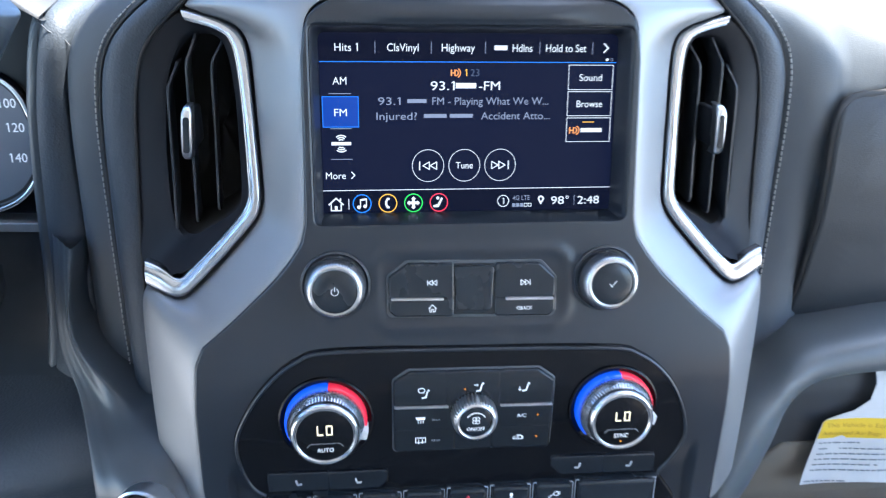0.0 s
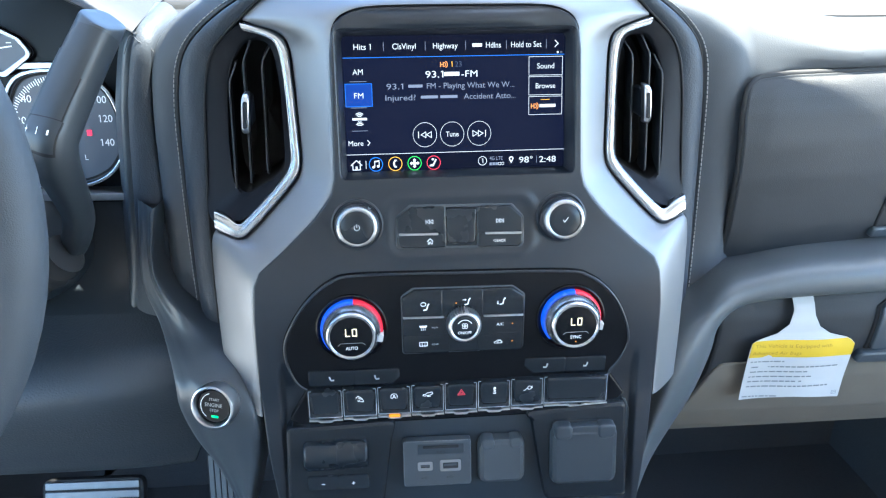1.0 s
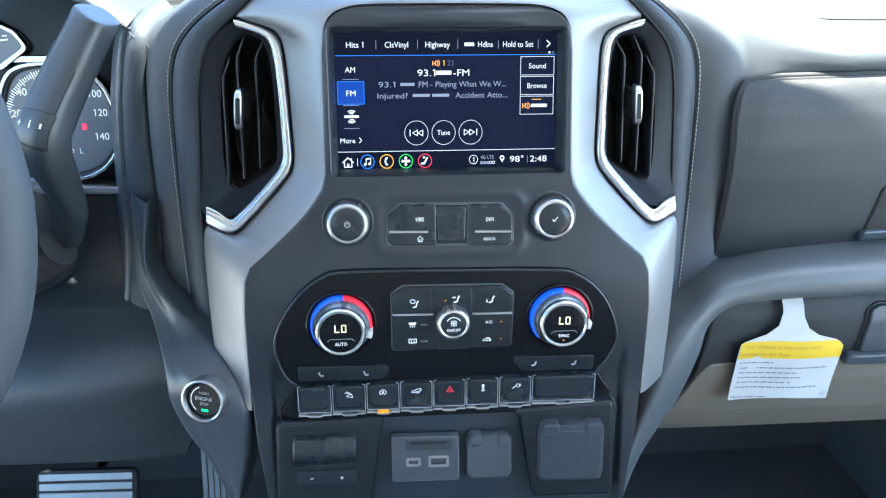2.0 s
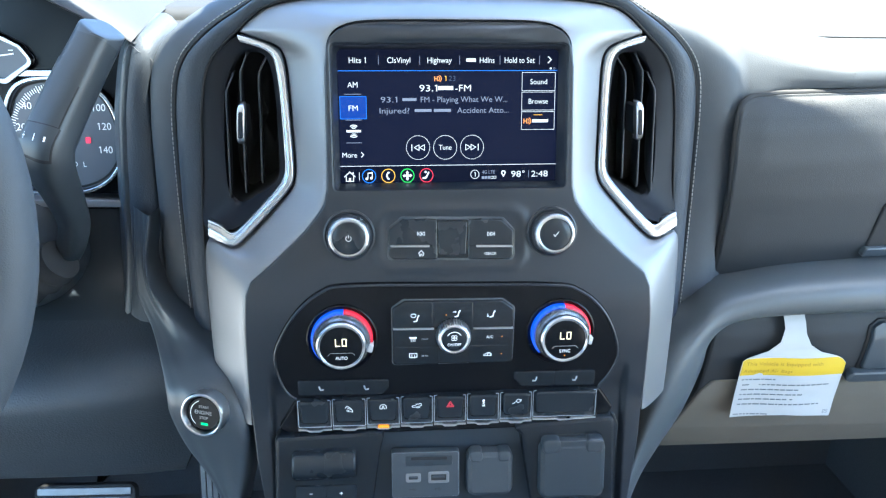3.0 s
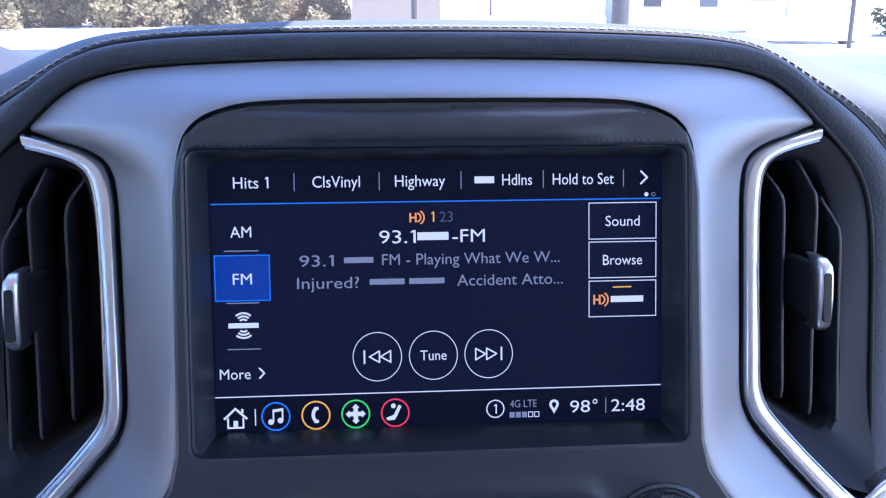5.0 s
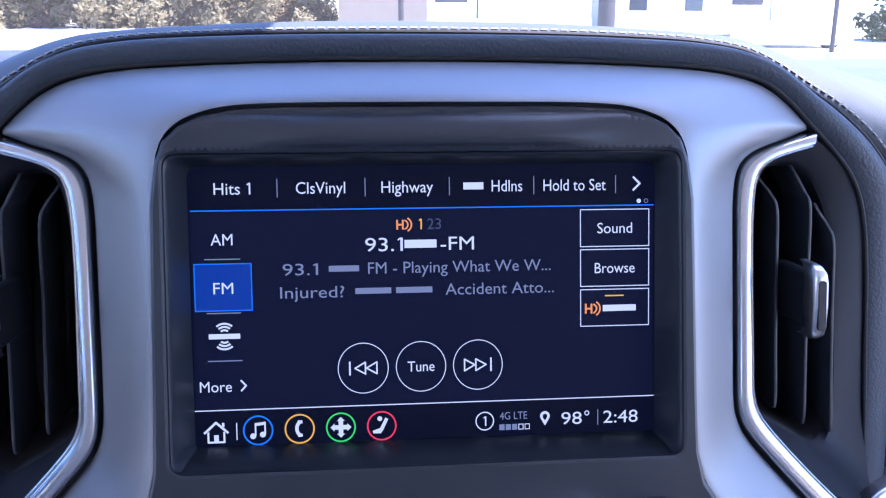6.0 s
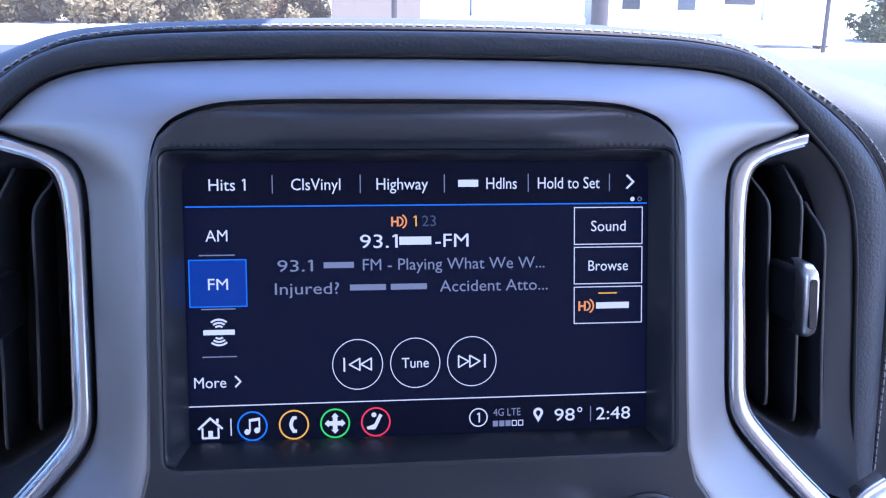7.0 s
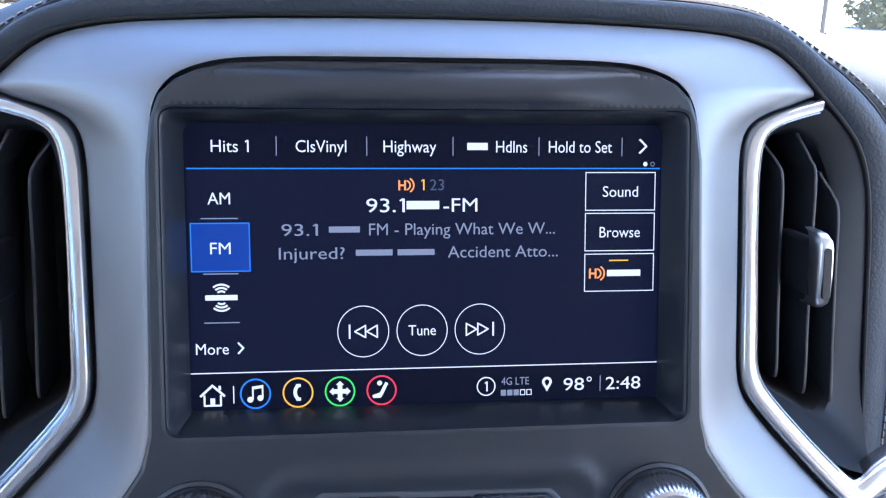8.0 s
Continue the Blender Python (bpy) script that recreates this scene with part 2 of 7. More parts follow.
def dense(pts, step):
    out, k = [], len(pts)
    for i in range(k):
        a, b = Vector(pts[i]), Vector(pts[(i + 1) % k])
        m = max(1, int((b - a).length / step))
        out += [tuple(a.lerp(b, j / m)) for j in range(m)]
    return out


def area2(pts):
    return sum(a[0] * b[1] - b[0] * a[1] for a, b in zip(pts, pts[1:] + pts[:1])) / 2


def sheet(loops, yf=stack, off=0.0, depth=0.006, edge=0.0007, step=0.006, rim=True, dome=None):
    """A plate with holes on a curved face: the first loop is its outline, the rest are holes; its edges are rounded and run back."""
    bm = bmesh.new()
    if yf is stack:
        loops = [[lay(*p) for p in l] for l in loops]
    loops = [dense(l, step) for l in loops]
    lo = min(p[1] for p in loops[0])
    # points where the outline crosses the levels at which the face is divided
    for k, l in enumerate(loops):
        full = []
        for a, b in zip(l, l[1:] + l[:1]):
            full.append(a)
            cuts = []
            for i in range(int((min(a[1], b[1]) - lo) / step), int((max(a[1], b[1]) - lo) / step) + 2):
                z = lo + i * step
                if abs(b[1] - a[1]) > 1e-7:
                    t = (z - a[1]) / (b[1] - a[1])
                    if 1e-3 < t < 1 - 1e-3:
                        cuts.append((t, (a[0] + (b[0] - a[0]) * t, z)))
            full += [p for _, p in sorted(cuts)]
        loops[k] = full
    for l in loops:
        vs = [bm.verts.new((x, 0, z)) for x, z in l]
        for i in range(len(vs)):
            bm.edges.new((vs[i - 1], vs[i]))
    bmesh.ops.triangle_fill(bm, use_beauty=True, use_dissolve=False, edges=bm.edges[:])
    zs = [p[1] for p in loops[0]]
    lo, hi = min(zs), max(zs)
    if hi - lo > step * 1.5:
        for i in range(1, int((hi - lo) / step) + 1):
            bmesh.ops.bisect_plane(bm, geom=bm.verts[:] + bm.edges[:] + bm.faces[:], plane_co=(0, 0, lo + i * step), plane_no=(0, 0, 1), dist=2e-6)
    if dome:
        xs = [p[0] for p in loops[0]]
        for i in range(1, int((max(xs) - min(xs)) / step) + 1):
            bmesh.ops.bisect_plane(bm, geom=bm.verts[:] + bm.edges[:] + bm.faces[:], plane_co=(min(xs) + i * step, 0, 0), plane_no=(1, 0, 0))
    depth_at = (lambda x, z: yf(x, z) + off + dome(x, z)) if dome else (lambda x, z: yf(x, z) + off)
    for v in bm.verts:
        v.co.y = depth_at(v.co.x, v.co.z)
    bm.normal_update()
    for f in bm.faces:
        if f.normal.y > 0:
            f.normal_flip()
    front = bm.faces.layers.int.new("front")
    slope = bm.verts.layers.float_vector.new("slope")
    for f in bm.faces:
        f[front] = 1
    for v in bm.verts:
        x, z, h = v.co.x, v.co.z, 0.0006
        v[slope] = Vector((depth_at(x + h, z) - depth_at(x - h, z), -2 * h, depth_at(x, z + h) - depth_at(x, z - h))).normalized()
    if rim:
        for li, l in enumerate(loops):
            k, sgn = len(l), (1 if area2(l) > 0 else -1) * (1 if li == 0 else -1)
            rows = [[], [], [], []]
            for i in range(k):
                t = Vector(l[(i + 1) % k]) - Vector(l[i - 1])
                t = t.normalized() if t.length > 1e-9 else Vector((1, 0))
                nx, nz = t.y * sgn, -t.x * sgn
                x, z = l[i]
                y = depth_at(x, z)
                for r, (o, d) in enumerate(((0, 0), (0.7, 0.3), (1, 1), (1, None))):
                    dy = depth if d is None else edge * d
                    rows[r].append(bm.verts.new((x + nx * edge * o, y + dy, z + nz * edge * o)))
            for r in range(3):
                for i in range(k):
                    q = [rows[r][i], rows[r][(i + 1) % k], rows[r + 1][(i + 1) % k], rows[r + 1][i]]
                    bm.faces.new(q)
        bmesh.ops.remove_doubles(bm, verts=bm.verts[:], dist=1e-6)
        bmesh.ops.recalc_face_normals(bm, faces=bm.faces[:])
        if max(bm.faces, key=lambda f: f.calc_area() * abs(f.normal.y)).normal.y > 0:
            bmesh.ops.reverse_faces(bm, faces=bm.faces[:])
        for e in bm.edges:
            if len(e.link_faces) == 2 and e.link_faces[0][front] != e.link_faces[1][front]:
                e.smooth = False
    return bm


def flatten(bm):
    """Forget the slope of a plate that is to be turned."""
    bm.faces.layers.int.remove(bm.faces.layers.int["front"])
    bm.verts.layers.float_vector.remove(bm.verts.layers.float_vector["slope"])
    return bm


def plate(name, outline, mat, parent, yf=stack, off=0.0, depth=0.005, edge=0.0007, label="", holes=(), step=0.006, dome=None):
    return part(name, sheet([outline, *holes], yf, off, depth, edge, step, dome=dome), mat, parent, label)


def key_lip(outline, parent, out, r=0.0004):
    """A fine rounded bead along the rim of a key, pale to paint its highlight."""
    return part("rim", sweep([Vector((x, face_y(z) - out, z)) for x, z in [lay(*p) for p in outline]], oval(r, r, 6), closed_path=True), "key_glint", parent, "fine pale rim painting the key's highlight", 80)


def curve_pts(ctrl, per=8, closed=False):
    """A smooth line through control points, the same number of steps between each two."""
    c = [Vector(p) for p in ctrl]
    out, k = [], len(c)
    spans = k if closed else k - 1
    for i in range(spans):
        p1, p2 = c[i], c[(i + 1) % k]
        p0 = c[i - 1] if (closed or i > 0) else p1 * 2 - p2
        p3 = c[(i + 2) % k] if (closed or i + 2 < k) else p2 * 2 - p1
        for j in range(per):
            t = j / per
            out.append(0.5 * ((2 * p1) + (p2 - p0) * t + (2 * p0 - 5 * p1 + 4 * p2 - p3) * t * t + (3 * p1 - p0 - 3 * p2 + p3) * t ** 3))
    if not closed:
        out.append(c[-1].copy())
    return out


def loft(rows, closed=False, caps=False, flip=False):
    """Skin over rows with equal numbers of points."""
    bm = bmesh.new()
    vs = [[bm.verts.new(p) for p in r] for r in rows]
    k = len(rows[0])
    for a, b in zip(vs, vs[1:]):
        for i in range(k if closed else k - 1):
            q = [a[i], a[(i + 1) % k], b[(i + 1) % k], b[i]]
            bm.faces.new(q[::-1] if flip else q)
    if caps:
        bm.faces.new(vs[0][::-1])
        bm.faces.new(vs[-1])
    bmesh.ops.recalc_face_normals(bm, faces=bm.faces[:]) if caps else None
    return bm


def arch(right, per=8):
    """A smooth arch over the stack from its right half, given from the top centre down: from the foot on the left to the foot on the right."""
    r = [Vector(p) for p in right]
    l = [Vector((-p.x, p.y, p.z)) for p in reversed(r[1:])]
    return curve_pts(l + r, per)


def sweep(path, section, closed_path=False, caps=True):
    """A section of (side, up) offsets along a path; may vary: section(i / n)."""
    rows, k = [], len(path)
    for i, p in enumerate(path):
        a = path[i - 1] if (i > 0 or closed_path) else p
        b = path[(i + 1) % k] if (i + 1 < k or closed_path) else p
        t = (Vector(b) - Vector(a)).normalized()
        side = t.cross(Vector((0, 1, 0)))
        side = side.normalized() if side.length > 1e-6 else Vector((1, 0, 0))
        up = side.cross(t).normalized()
        sec = section(i / max(1, k - 1)) if callable(section) else section
        rows.append([Vector(p) + side * u + up * v for u, v in sec])
    if closed_path:
        rows.append(rows[0])
    bm = loft(rows, closed=True, caps=caps and not closed_path)
    bmesh.ops.recalc_face_normals(bm, faces=bm.faces[:])
    return bm


def oval(a, b, n=20):
    return [(a * math.cos(6.283185307 * i / n), b * math.sin(6.283185307 * i / n)) for i in range(n)]


def turned(profile, n=64, knurl=0.0, knurl_rows=(), teeth=48):
    """A body of revolution about -y (towards the cab): profile rows of (radius, how far it stands out)."""
    bm = bmesh.new()
    rings = []
    if knurl:
        n = teeth * 4
    for ri, (r, out) in enumerate(profile):
        ring = []
        for i in range(n):
            a = 6.283185307 * i / n
            rr = r - (knurl if (ri in knurl_rows and i % 4 in (0, 1)) else 0)
            ring.append(bm.verts.new((rr * math.cos(a), -out, rr * math.sin(a))))
        rings.append(ring)
    for a, b in zip(rings, rings[1:]):
        for i in range(n):
            bm.faces.new((a[i], a[(i + 1) % n], b[(i + 1) % n], b[i]))
    bm.faces.new(rings[-1])
    bmesh.ops.recalc_face_normals(bm, faces=bm.faces[:])
    return bm


def place(bm, x, y, z, tilt=0.0, spin=0.0):
    bmesh.ops.transform(bm, matrix=pose(x, y, z, tilt, 0, spin), verts=bm.verts[:])
    return bm


def box(bm, x0, x1, y0, y1, z0, z1):
    v = [bm.verts.new(p) for p in ((x0, y0, z0), (x1, y0, z0), (x1, y1, z0), (x0, y1, z0), (x0, y0, z1), (x1, y0, z1), (x1, y1, z1), (x0, y1, z1))]
    for q in ((0, 3, 2, 1), (4, 5, 6, 7), (0, 1, 5, 4), (1, 2, 6, 5), (2, 3, 7, 6), (3, 0, 4, 7)):
        bm.faces.new([v[i] for i in q])
    return bm


def block(name, x0, x1, y0, y1, z0, z1, mat, parent=None, bevel=0.0, label=""):
    bm = box(bmesh.new(), x0, x1, y0, y1, z0, z1)
    if bevel:
        bmesh.ops.bevel(bm, geom=bm.edges[:], offset=bevel, segments=3, affect="EDGES", profile=0.5)
    return part(name, bm, mat, parent, label)


# flat printed marks: polygons in millimetres about a centre, laid on a face
def stroke(pts, w, closed=False):
    out, k = [], len(pts)
    for i in range(k if closed else k - 1):
        a, b = Vector(pts[i]), Vector(pts[(i + 1) % k])
        d = (b - a)
        if d.length < 1e-9:
            continue
        d.normalize()
        n = Vector((-d.y, d.x)) * w / 2
        e = d * w * 0.3
        out.append([tuple(a - e + n), tuple(a - e - n), tuple(b + e - n), tuple(b + e + n)])
    return out


def arc(cx, cz, r, a0, a1, w, n=24):
    p = [(cx + r * math.cos(radians(a0 + (a1 - a0) * i / n)), cz + r * math.sin(radians(a0 + (a1 - a0) * i / n))) for i in range(n + 1)]
    q = [(cx + (r - w) * math.cos(radians(a0 + (a1 - a0) * i / n)), cz + (r - w) * math.sin(radians(a0 + (a1 - a0) * i / n))) for i in range(n + 1)]
    return [[p[i], p[i + 1], q[i + 1], q[i]] for i in range(n)]


def bar(cx, cz, w, h):
    return [[(cx - w / 2, cz - h / 2), (cx + w / 2, cz - h / 2), (cx + w / 2, cz + h / 2), (cx - w / 2, cz + h / 2)]]


def frame_bars(cx, cz, w, h, t):
    return bar(cx, cz + h / 2 - t / 2, w, t) + bar(cx, cz - h / 2 + t / 2, w, t) + bar(cx - w / 2 + t / 2, cz, t, h) + bar(cx + w / 2 - t / 2, cz, t, h)


def mark(name, shapes, cx, cz, mat, parent, yf=stack, off=-0.0004, unit=0.001, label=""):
    bm = bmesh.new()
    if yf is stack:
        cx, cz = lay(cx, cz)
    for poly in shapes:
        vs = []
        for u, v in poly:
            x, z = cx + u * unit, cz + v * unit
            vs.append(bm.verts.new((x, yf(x, z) + off, z)))
        f = bm.faces.new(vs)
        f.normal_update()
        if f.normal.y > 0:
            f.normal_flip()
    return part(name, bm, mat, parent, label, smooth=False)


def text(name, words, cx, cz, w, h, mat, parent, yf=stack, off=-0.0004, align="CENTER", lean=0.0):
    """Lettering fitted into a width and a height (of its capitals), on a face."""
    if yf is stack:
        cx, cz = lay(cx, cz)
    cu = bpy.data.curves.new("lettering", "FONT")
    cu.body, cu.align_x, cu.resolution_u = words, "CENTER", 3
    ob = bpy.data.objects.new("lettering", cu)
    scene.collection.objects.link(ob)

    def shape(body, side):
        cu.body, cu.align_x = body, side
        bpy.context.view_layer.update()
        return bpy.data.meshes.new_from_object(ob.evaluated_get(bpy.context.evaluated_depsgraph_get()))

    right = lambda m: max(v.co.x for v in m.vertices)
    ones = [right(shape(words[:i + 1], "LEFT")) for i, ch in enumerate(words) if ch == "1"]
    me = shape(words, "LEFT")
    bpy.data.objects.remove(ob)
    if ones:
        bm = bmesh.new()
        bm.from_mesh(me)
        for r in ones:
            bm.faces.new([bm.verts.new((r + u, v, 0)) for u, v in ((-0.09, 0.70), (-0.22, 0.585), (-0.18, 0.53), (-0.09, 0.60))])
        bm.to_mesh(me)
        bm.free()
    co = np.zeros(len(me.vertices) * 3)
    me.vertices.foreach_get("co", co)
    co = co.reshape(-1, 3)
    lo, hi = co.min(0), co.max(0)
    cap = 0.70 if any(ch.isupper() or ch.isdigit() for ch in words) else hi[1]
    for i, v in enumerate(me.vertices):
        u = (co[i][0] - (lo[0] + hi[0]) / 2) * (w / (hi[0] - lo[0]) if len(words) > 1 else h / cap)
        s = (co[i][1] - cap / 2) / cap * h
        x, z = cx + u + s * lean, cz + s
        v.co = (x, yf(x, z) + off, z)
    me.materials.clear()
    me.materials.append(M[mat])
    o = new(name, me)
    o.parent = parent
    return o


# ---- the cab's shell ----
CAB_X, BACK_Y, ROOF_Z, FLOOR_Z = 0.84, -1.25, 1.90, 0.62


def shell(name, boxes, mat, label, category):
    bm = bmesh.new()
    for b in boxes:
        box(bm, *b)
    return tagged(part(name, bm, mat, smooth=False), label, category, kind="structure")


shell("floor", [(-CAB_X, CAB_X, BACK_Y, 1.0, FLOOR_Z - 0.03, FLOOR_Z)], "carpet", "dark carpeted cab floor below the dashboard", "floor")
shell("wall_front", [(-CAB_X, CAB_X, 0.95, 1.0, FLOOR_Z, 1.50)], "carpet", "dark carpeted firewall behind the footwells", "wall")
for side, name in ((-1, "wall_left"), (1, "wall_right")):
    x0, x1 = sorted((side * CAB_X, side * (CAB_X + 0.05)))
    # unseen sides; the left is cut low to let ground bounce in
    low = [(x0, x1, BACK_Y, -0.40, FLOOR_Z, 1.30), (x0, x1, -0.40, 0.48, FLOOR_Z, 1.02), (x0, x1, 0.48, 1.05, FLOOR_Z, 1.30)] if side > 0 else [(x0, x1, BACK_Y, -0.40, FLOOR_Z, 1.30), (x0, x1, -0.40, 0.48, FLOOR_Z, 0.86), (x0, x1, 0.48, 1.05, FLOOR_Z, 1.30)]
    shell(name, low + [(x0, x1, 0.48, 1.05, 1.30, 1.47), (x0, x1, -0.48, -0.40, 1.30, ROOF_Z), (x0, x1, BACK_Y, -1.12, 1.30, ROOF_Z), (x0, x1, -1.12, 0.5, 1.85, ROOF_Z)], "tan", "tan door panel with window openings" if side > 0 else "unseen tan cab side, cut open to let bounced light in", "wall")
shell("wall_back", [(-CAB_X, CAB_X, BACK_Y - 0.05, BACK_Y, FLOOR_Z, ROOF_Z)], "tan", "plain tan rear cab wall", "wall")
# unseen bench seat form, added for its tan bounce and reflection
shell("wall_seat", [(-0.80, 0.80, -0.72, -0.16, FLOOR_Z, 1.02), (-0.80, 0.80, -0.90, -0.72, FLOOR_Z, 1.42)], "tan", "plain tan bench seat form, unseen, added to bounce light", "partition")
shell("kick_panel", [(CAB_X - 0.04, CAB_X, 0.10, 0.95, FLOOR_Z, 1.15)], "carpet", "dark carpeted kick panel beside the footwell", "trim")
# unseen roof; its bowed edge above the windscreen is shaped to shade the dash
SHADE_HEADER = [(x, float(np.interp(x, (-0.5, 0.0, 0.07, 0.10, 0.25, 0.33, 0.42, 0.47, 0.50, 0.545, 0.615, 0.70), (0.3965, 0.3965, 0.3850, 0.3845, 0.3800, 0.3790, 0.3850, 0.3862, 0.3825, 0.3725, 0.3630, 0.354)))) for x in np.linspace(-CAB_X, CAB_X, 29)]
bm = bmesh.new()
lo = [bm.verts.new((x, y, ROOF_Z)) for x, y in SHADE_HEADER] + [bm.verts.new((CAB_X, BACK_Y, ROOF_Z)), bm.verts.new((-CAB_X, BACK_Y, ROOF_Z))]
bm.faces.new(lo)
ex = bmesh.ops.extrude_face_region(bm, geom=bm.faces[:])
bmesh.ops.translate(bm, vec=(0, 0, 0.04), verts=[g for g in ex["geom"] if isinstance(g, bmesh.types.BMVert)])
bmesh.ops.recalc_face_normals(bm, faces=bm.faces[:])
tagged(part("ceiling", bm, "headliner", smooth=False), "pale grey fabric headliner, unseen, its edge shaped to shade the dash", "ceiling", kind="structure")
for side, name in ((-1, "pillar_left"), (1, "pillar_right")):
    path = [Vector((side * (0.86 - 0.10 * t), 1.0 - 0.66 * t, 1.36 + 0.54 * t)) for t in np.linspace(0, 1, 6)]
    tagged(part(name, sweep(path, oval(0.05, 0.035, 12)), "headliner"), "pale grey trimmed windscreen pillar", "pillar", kind="structure")

pane = bpy.data.materials.new("clear_glass")
pane.use_nodes = True
pn, pl = pane.node_tree.nodes, pane.node_tree.links.new
pn.remove(pn["Principled BSDF"])
tr, gl, fr, mx = (pn.new(k) for k in ("ShaderNodeBsdfTransparent", "ShaderNodeBsdfGlossy", "ShaderNodeFresnel", "ShaderNodeMixShader"))
tr.inputs[0].default_value = (0.93, 0.95, 0.94, 1)
gl.inputs["Roughness"].default_value = 0.02
fr.inputs[0].default_value = 1.3
pl(fr.outputs[0], mx.inputs[0]), pl(tr.outputs[0], mx.inputs[1]), pl(gl.outputs[0], mx.inputs[2])
# translucent veil added to the glass for haze over the outdoors
haze_veil, mx2 = pn.new("ShaderNodeBsdfTranslucent"), pn.new("ShaderNodeMixShader")
haze_veil.inputs[0].default_value = (0.8, 0.78, 0.74, 1)
mx2.inputs[0].default_value = 0.015
pl(mx.outputs[0], mx2.inputs[1]), pl(haze_veil.outputs[0], mx2.inputs[2])
pl(mx2.outputs[0], pn["Material Output"].inputs[0])
rows = []
for t in np.linspace(0, 1, 7):
    rows.append([Vector((x, (1 - t) * (1.02 - 0.16 * (x / 0.84) ** 2) + t * (y + 0.004), 1.50 + 0.41 * t)) for x, y in SHADE_HEADER])
screen_pane = part("window_1", loft(rows), pane)
screen_pane.visible_shadow = False
tagged(screen_pane, "clear raked windscreen above the dashboard", "windscreen", kind="structure")

# mirror out of view, added and sized for its shadow on the pad
mirror = thing("rear_view_mirror", "unseen black rear-view mirror block, sized to shade the arch pad", "mirror")
block("housing", -0.062, 0.050, 0.440, 0.555, 1.75, 1.80, "plastic", mirror, 0.012)
block("stem", -0.02, 0.01, 0.47, 0.50, 1.795, 1.855, "plastic", mirror, 0.006)
settle(mirror)

# ---- outdoors ----
M["concrete"] = material("sunlit_concrete", (0.36, 0.35, 0.33), 0.9, var=0.15, var_scale=0.8, bump=0.2, bump_scale=30)
M["white_paint"] = material("white_paint", (0.78, 0.78, 0.77), 0.5, var=0.05, var_scale=2)
M["tan_stucco"] = material("tan_stucco", (0.15, 0.122, 0.092), 0.9, var=0.1, var_scale=1.5, bump=0.3, bump_scale=20)
M["brown_stucco"] = material("weathered_brown_stucco", (0.135, 0.118, 0.088), 0.9, var=0.2, var_scale=0.6, bump=0.3, bump_scale=20)
M["pale_stucco"] = material("pale_stucco", (0.42, 0.42, 0.4), 0.9, var=0.1, var_scale=1.0)
M["steel"] = material("grey_painted_steel", (0.045, 0.041, 0.039), 0.7, spec=0.2, var=0.1, var_scale=4)
M["dark_pane"] = material("dark_window", (0.03, 0.035, 0.04), 0.15, var=0.05, var_scale=2)
M["bark"] = material("brown_bark", (0.26, 0.21, 0.16), 0.9, var=0.2, var_scale=8, bump=0.4, bump_scale=30)


def leaf_material(name, color):
    """Thin leaves that also let light through."""
    m = material(name, color, 0.7, var=0.35, var_scale=0.7)
    n, link = m.node_tree.nodes, m.node_tree.links.new
    tl, mix = n.new("ShaderNodeBsdfTranslucent"), n.new("ShaderNodeMixShader")
    tl.inputs[0].default_value = (*color, 1)
    mix.inputs[0].default_value = 0.6
    link(n["Principled BSDF"].outputs[0], mix.inputs[1])
    link(tl.outputs[0], mix.inputs[2])
    link(mix.outputs[0], n["Material Output"].inputs[0])
    return m


M["leaf"] = leaf_material("olive_leaves", (0.20, 0.167, 0.085))
M["leaf_dry"] = leaf_material("dry_brown_leaves", (0.26, 0.19, 0.11))
M["leaf_green"] = leaf_material("green_leaves", (0.10, 0.135, 0.04))
M["blue_paint"] = material("blue_paint", (0.10, 0.22, 0.48), 0.4, var=0.05, var_scale=2)
M["red_paint"] = material("red_paint", (0.40, 0.06, 0.05), 0.4, var=0.05, var_scale=2)

bm = bmesh.new()
bmesh.ops.create_grid(bm, x_segments=40, y_segments=40, size=2500)
RISE = math.tan(radians(5.6))  # the lot climbs ahead of the truck
for v in bm.verts:
    v.co.z = RISE * v.co.y
tagged(part("ground", bm, "concrete"), "pale sunlit concrete lot rising to the horizon", "ground", kind="structure")


def polar(az, d):
    az += 2.4
    return math.sin(radians(az)) * d, math.cos(radians(az)) * d


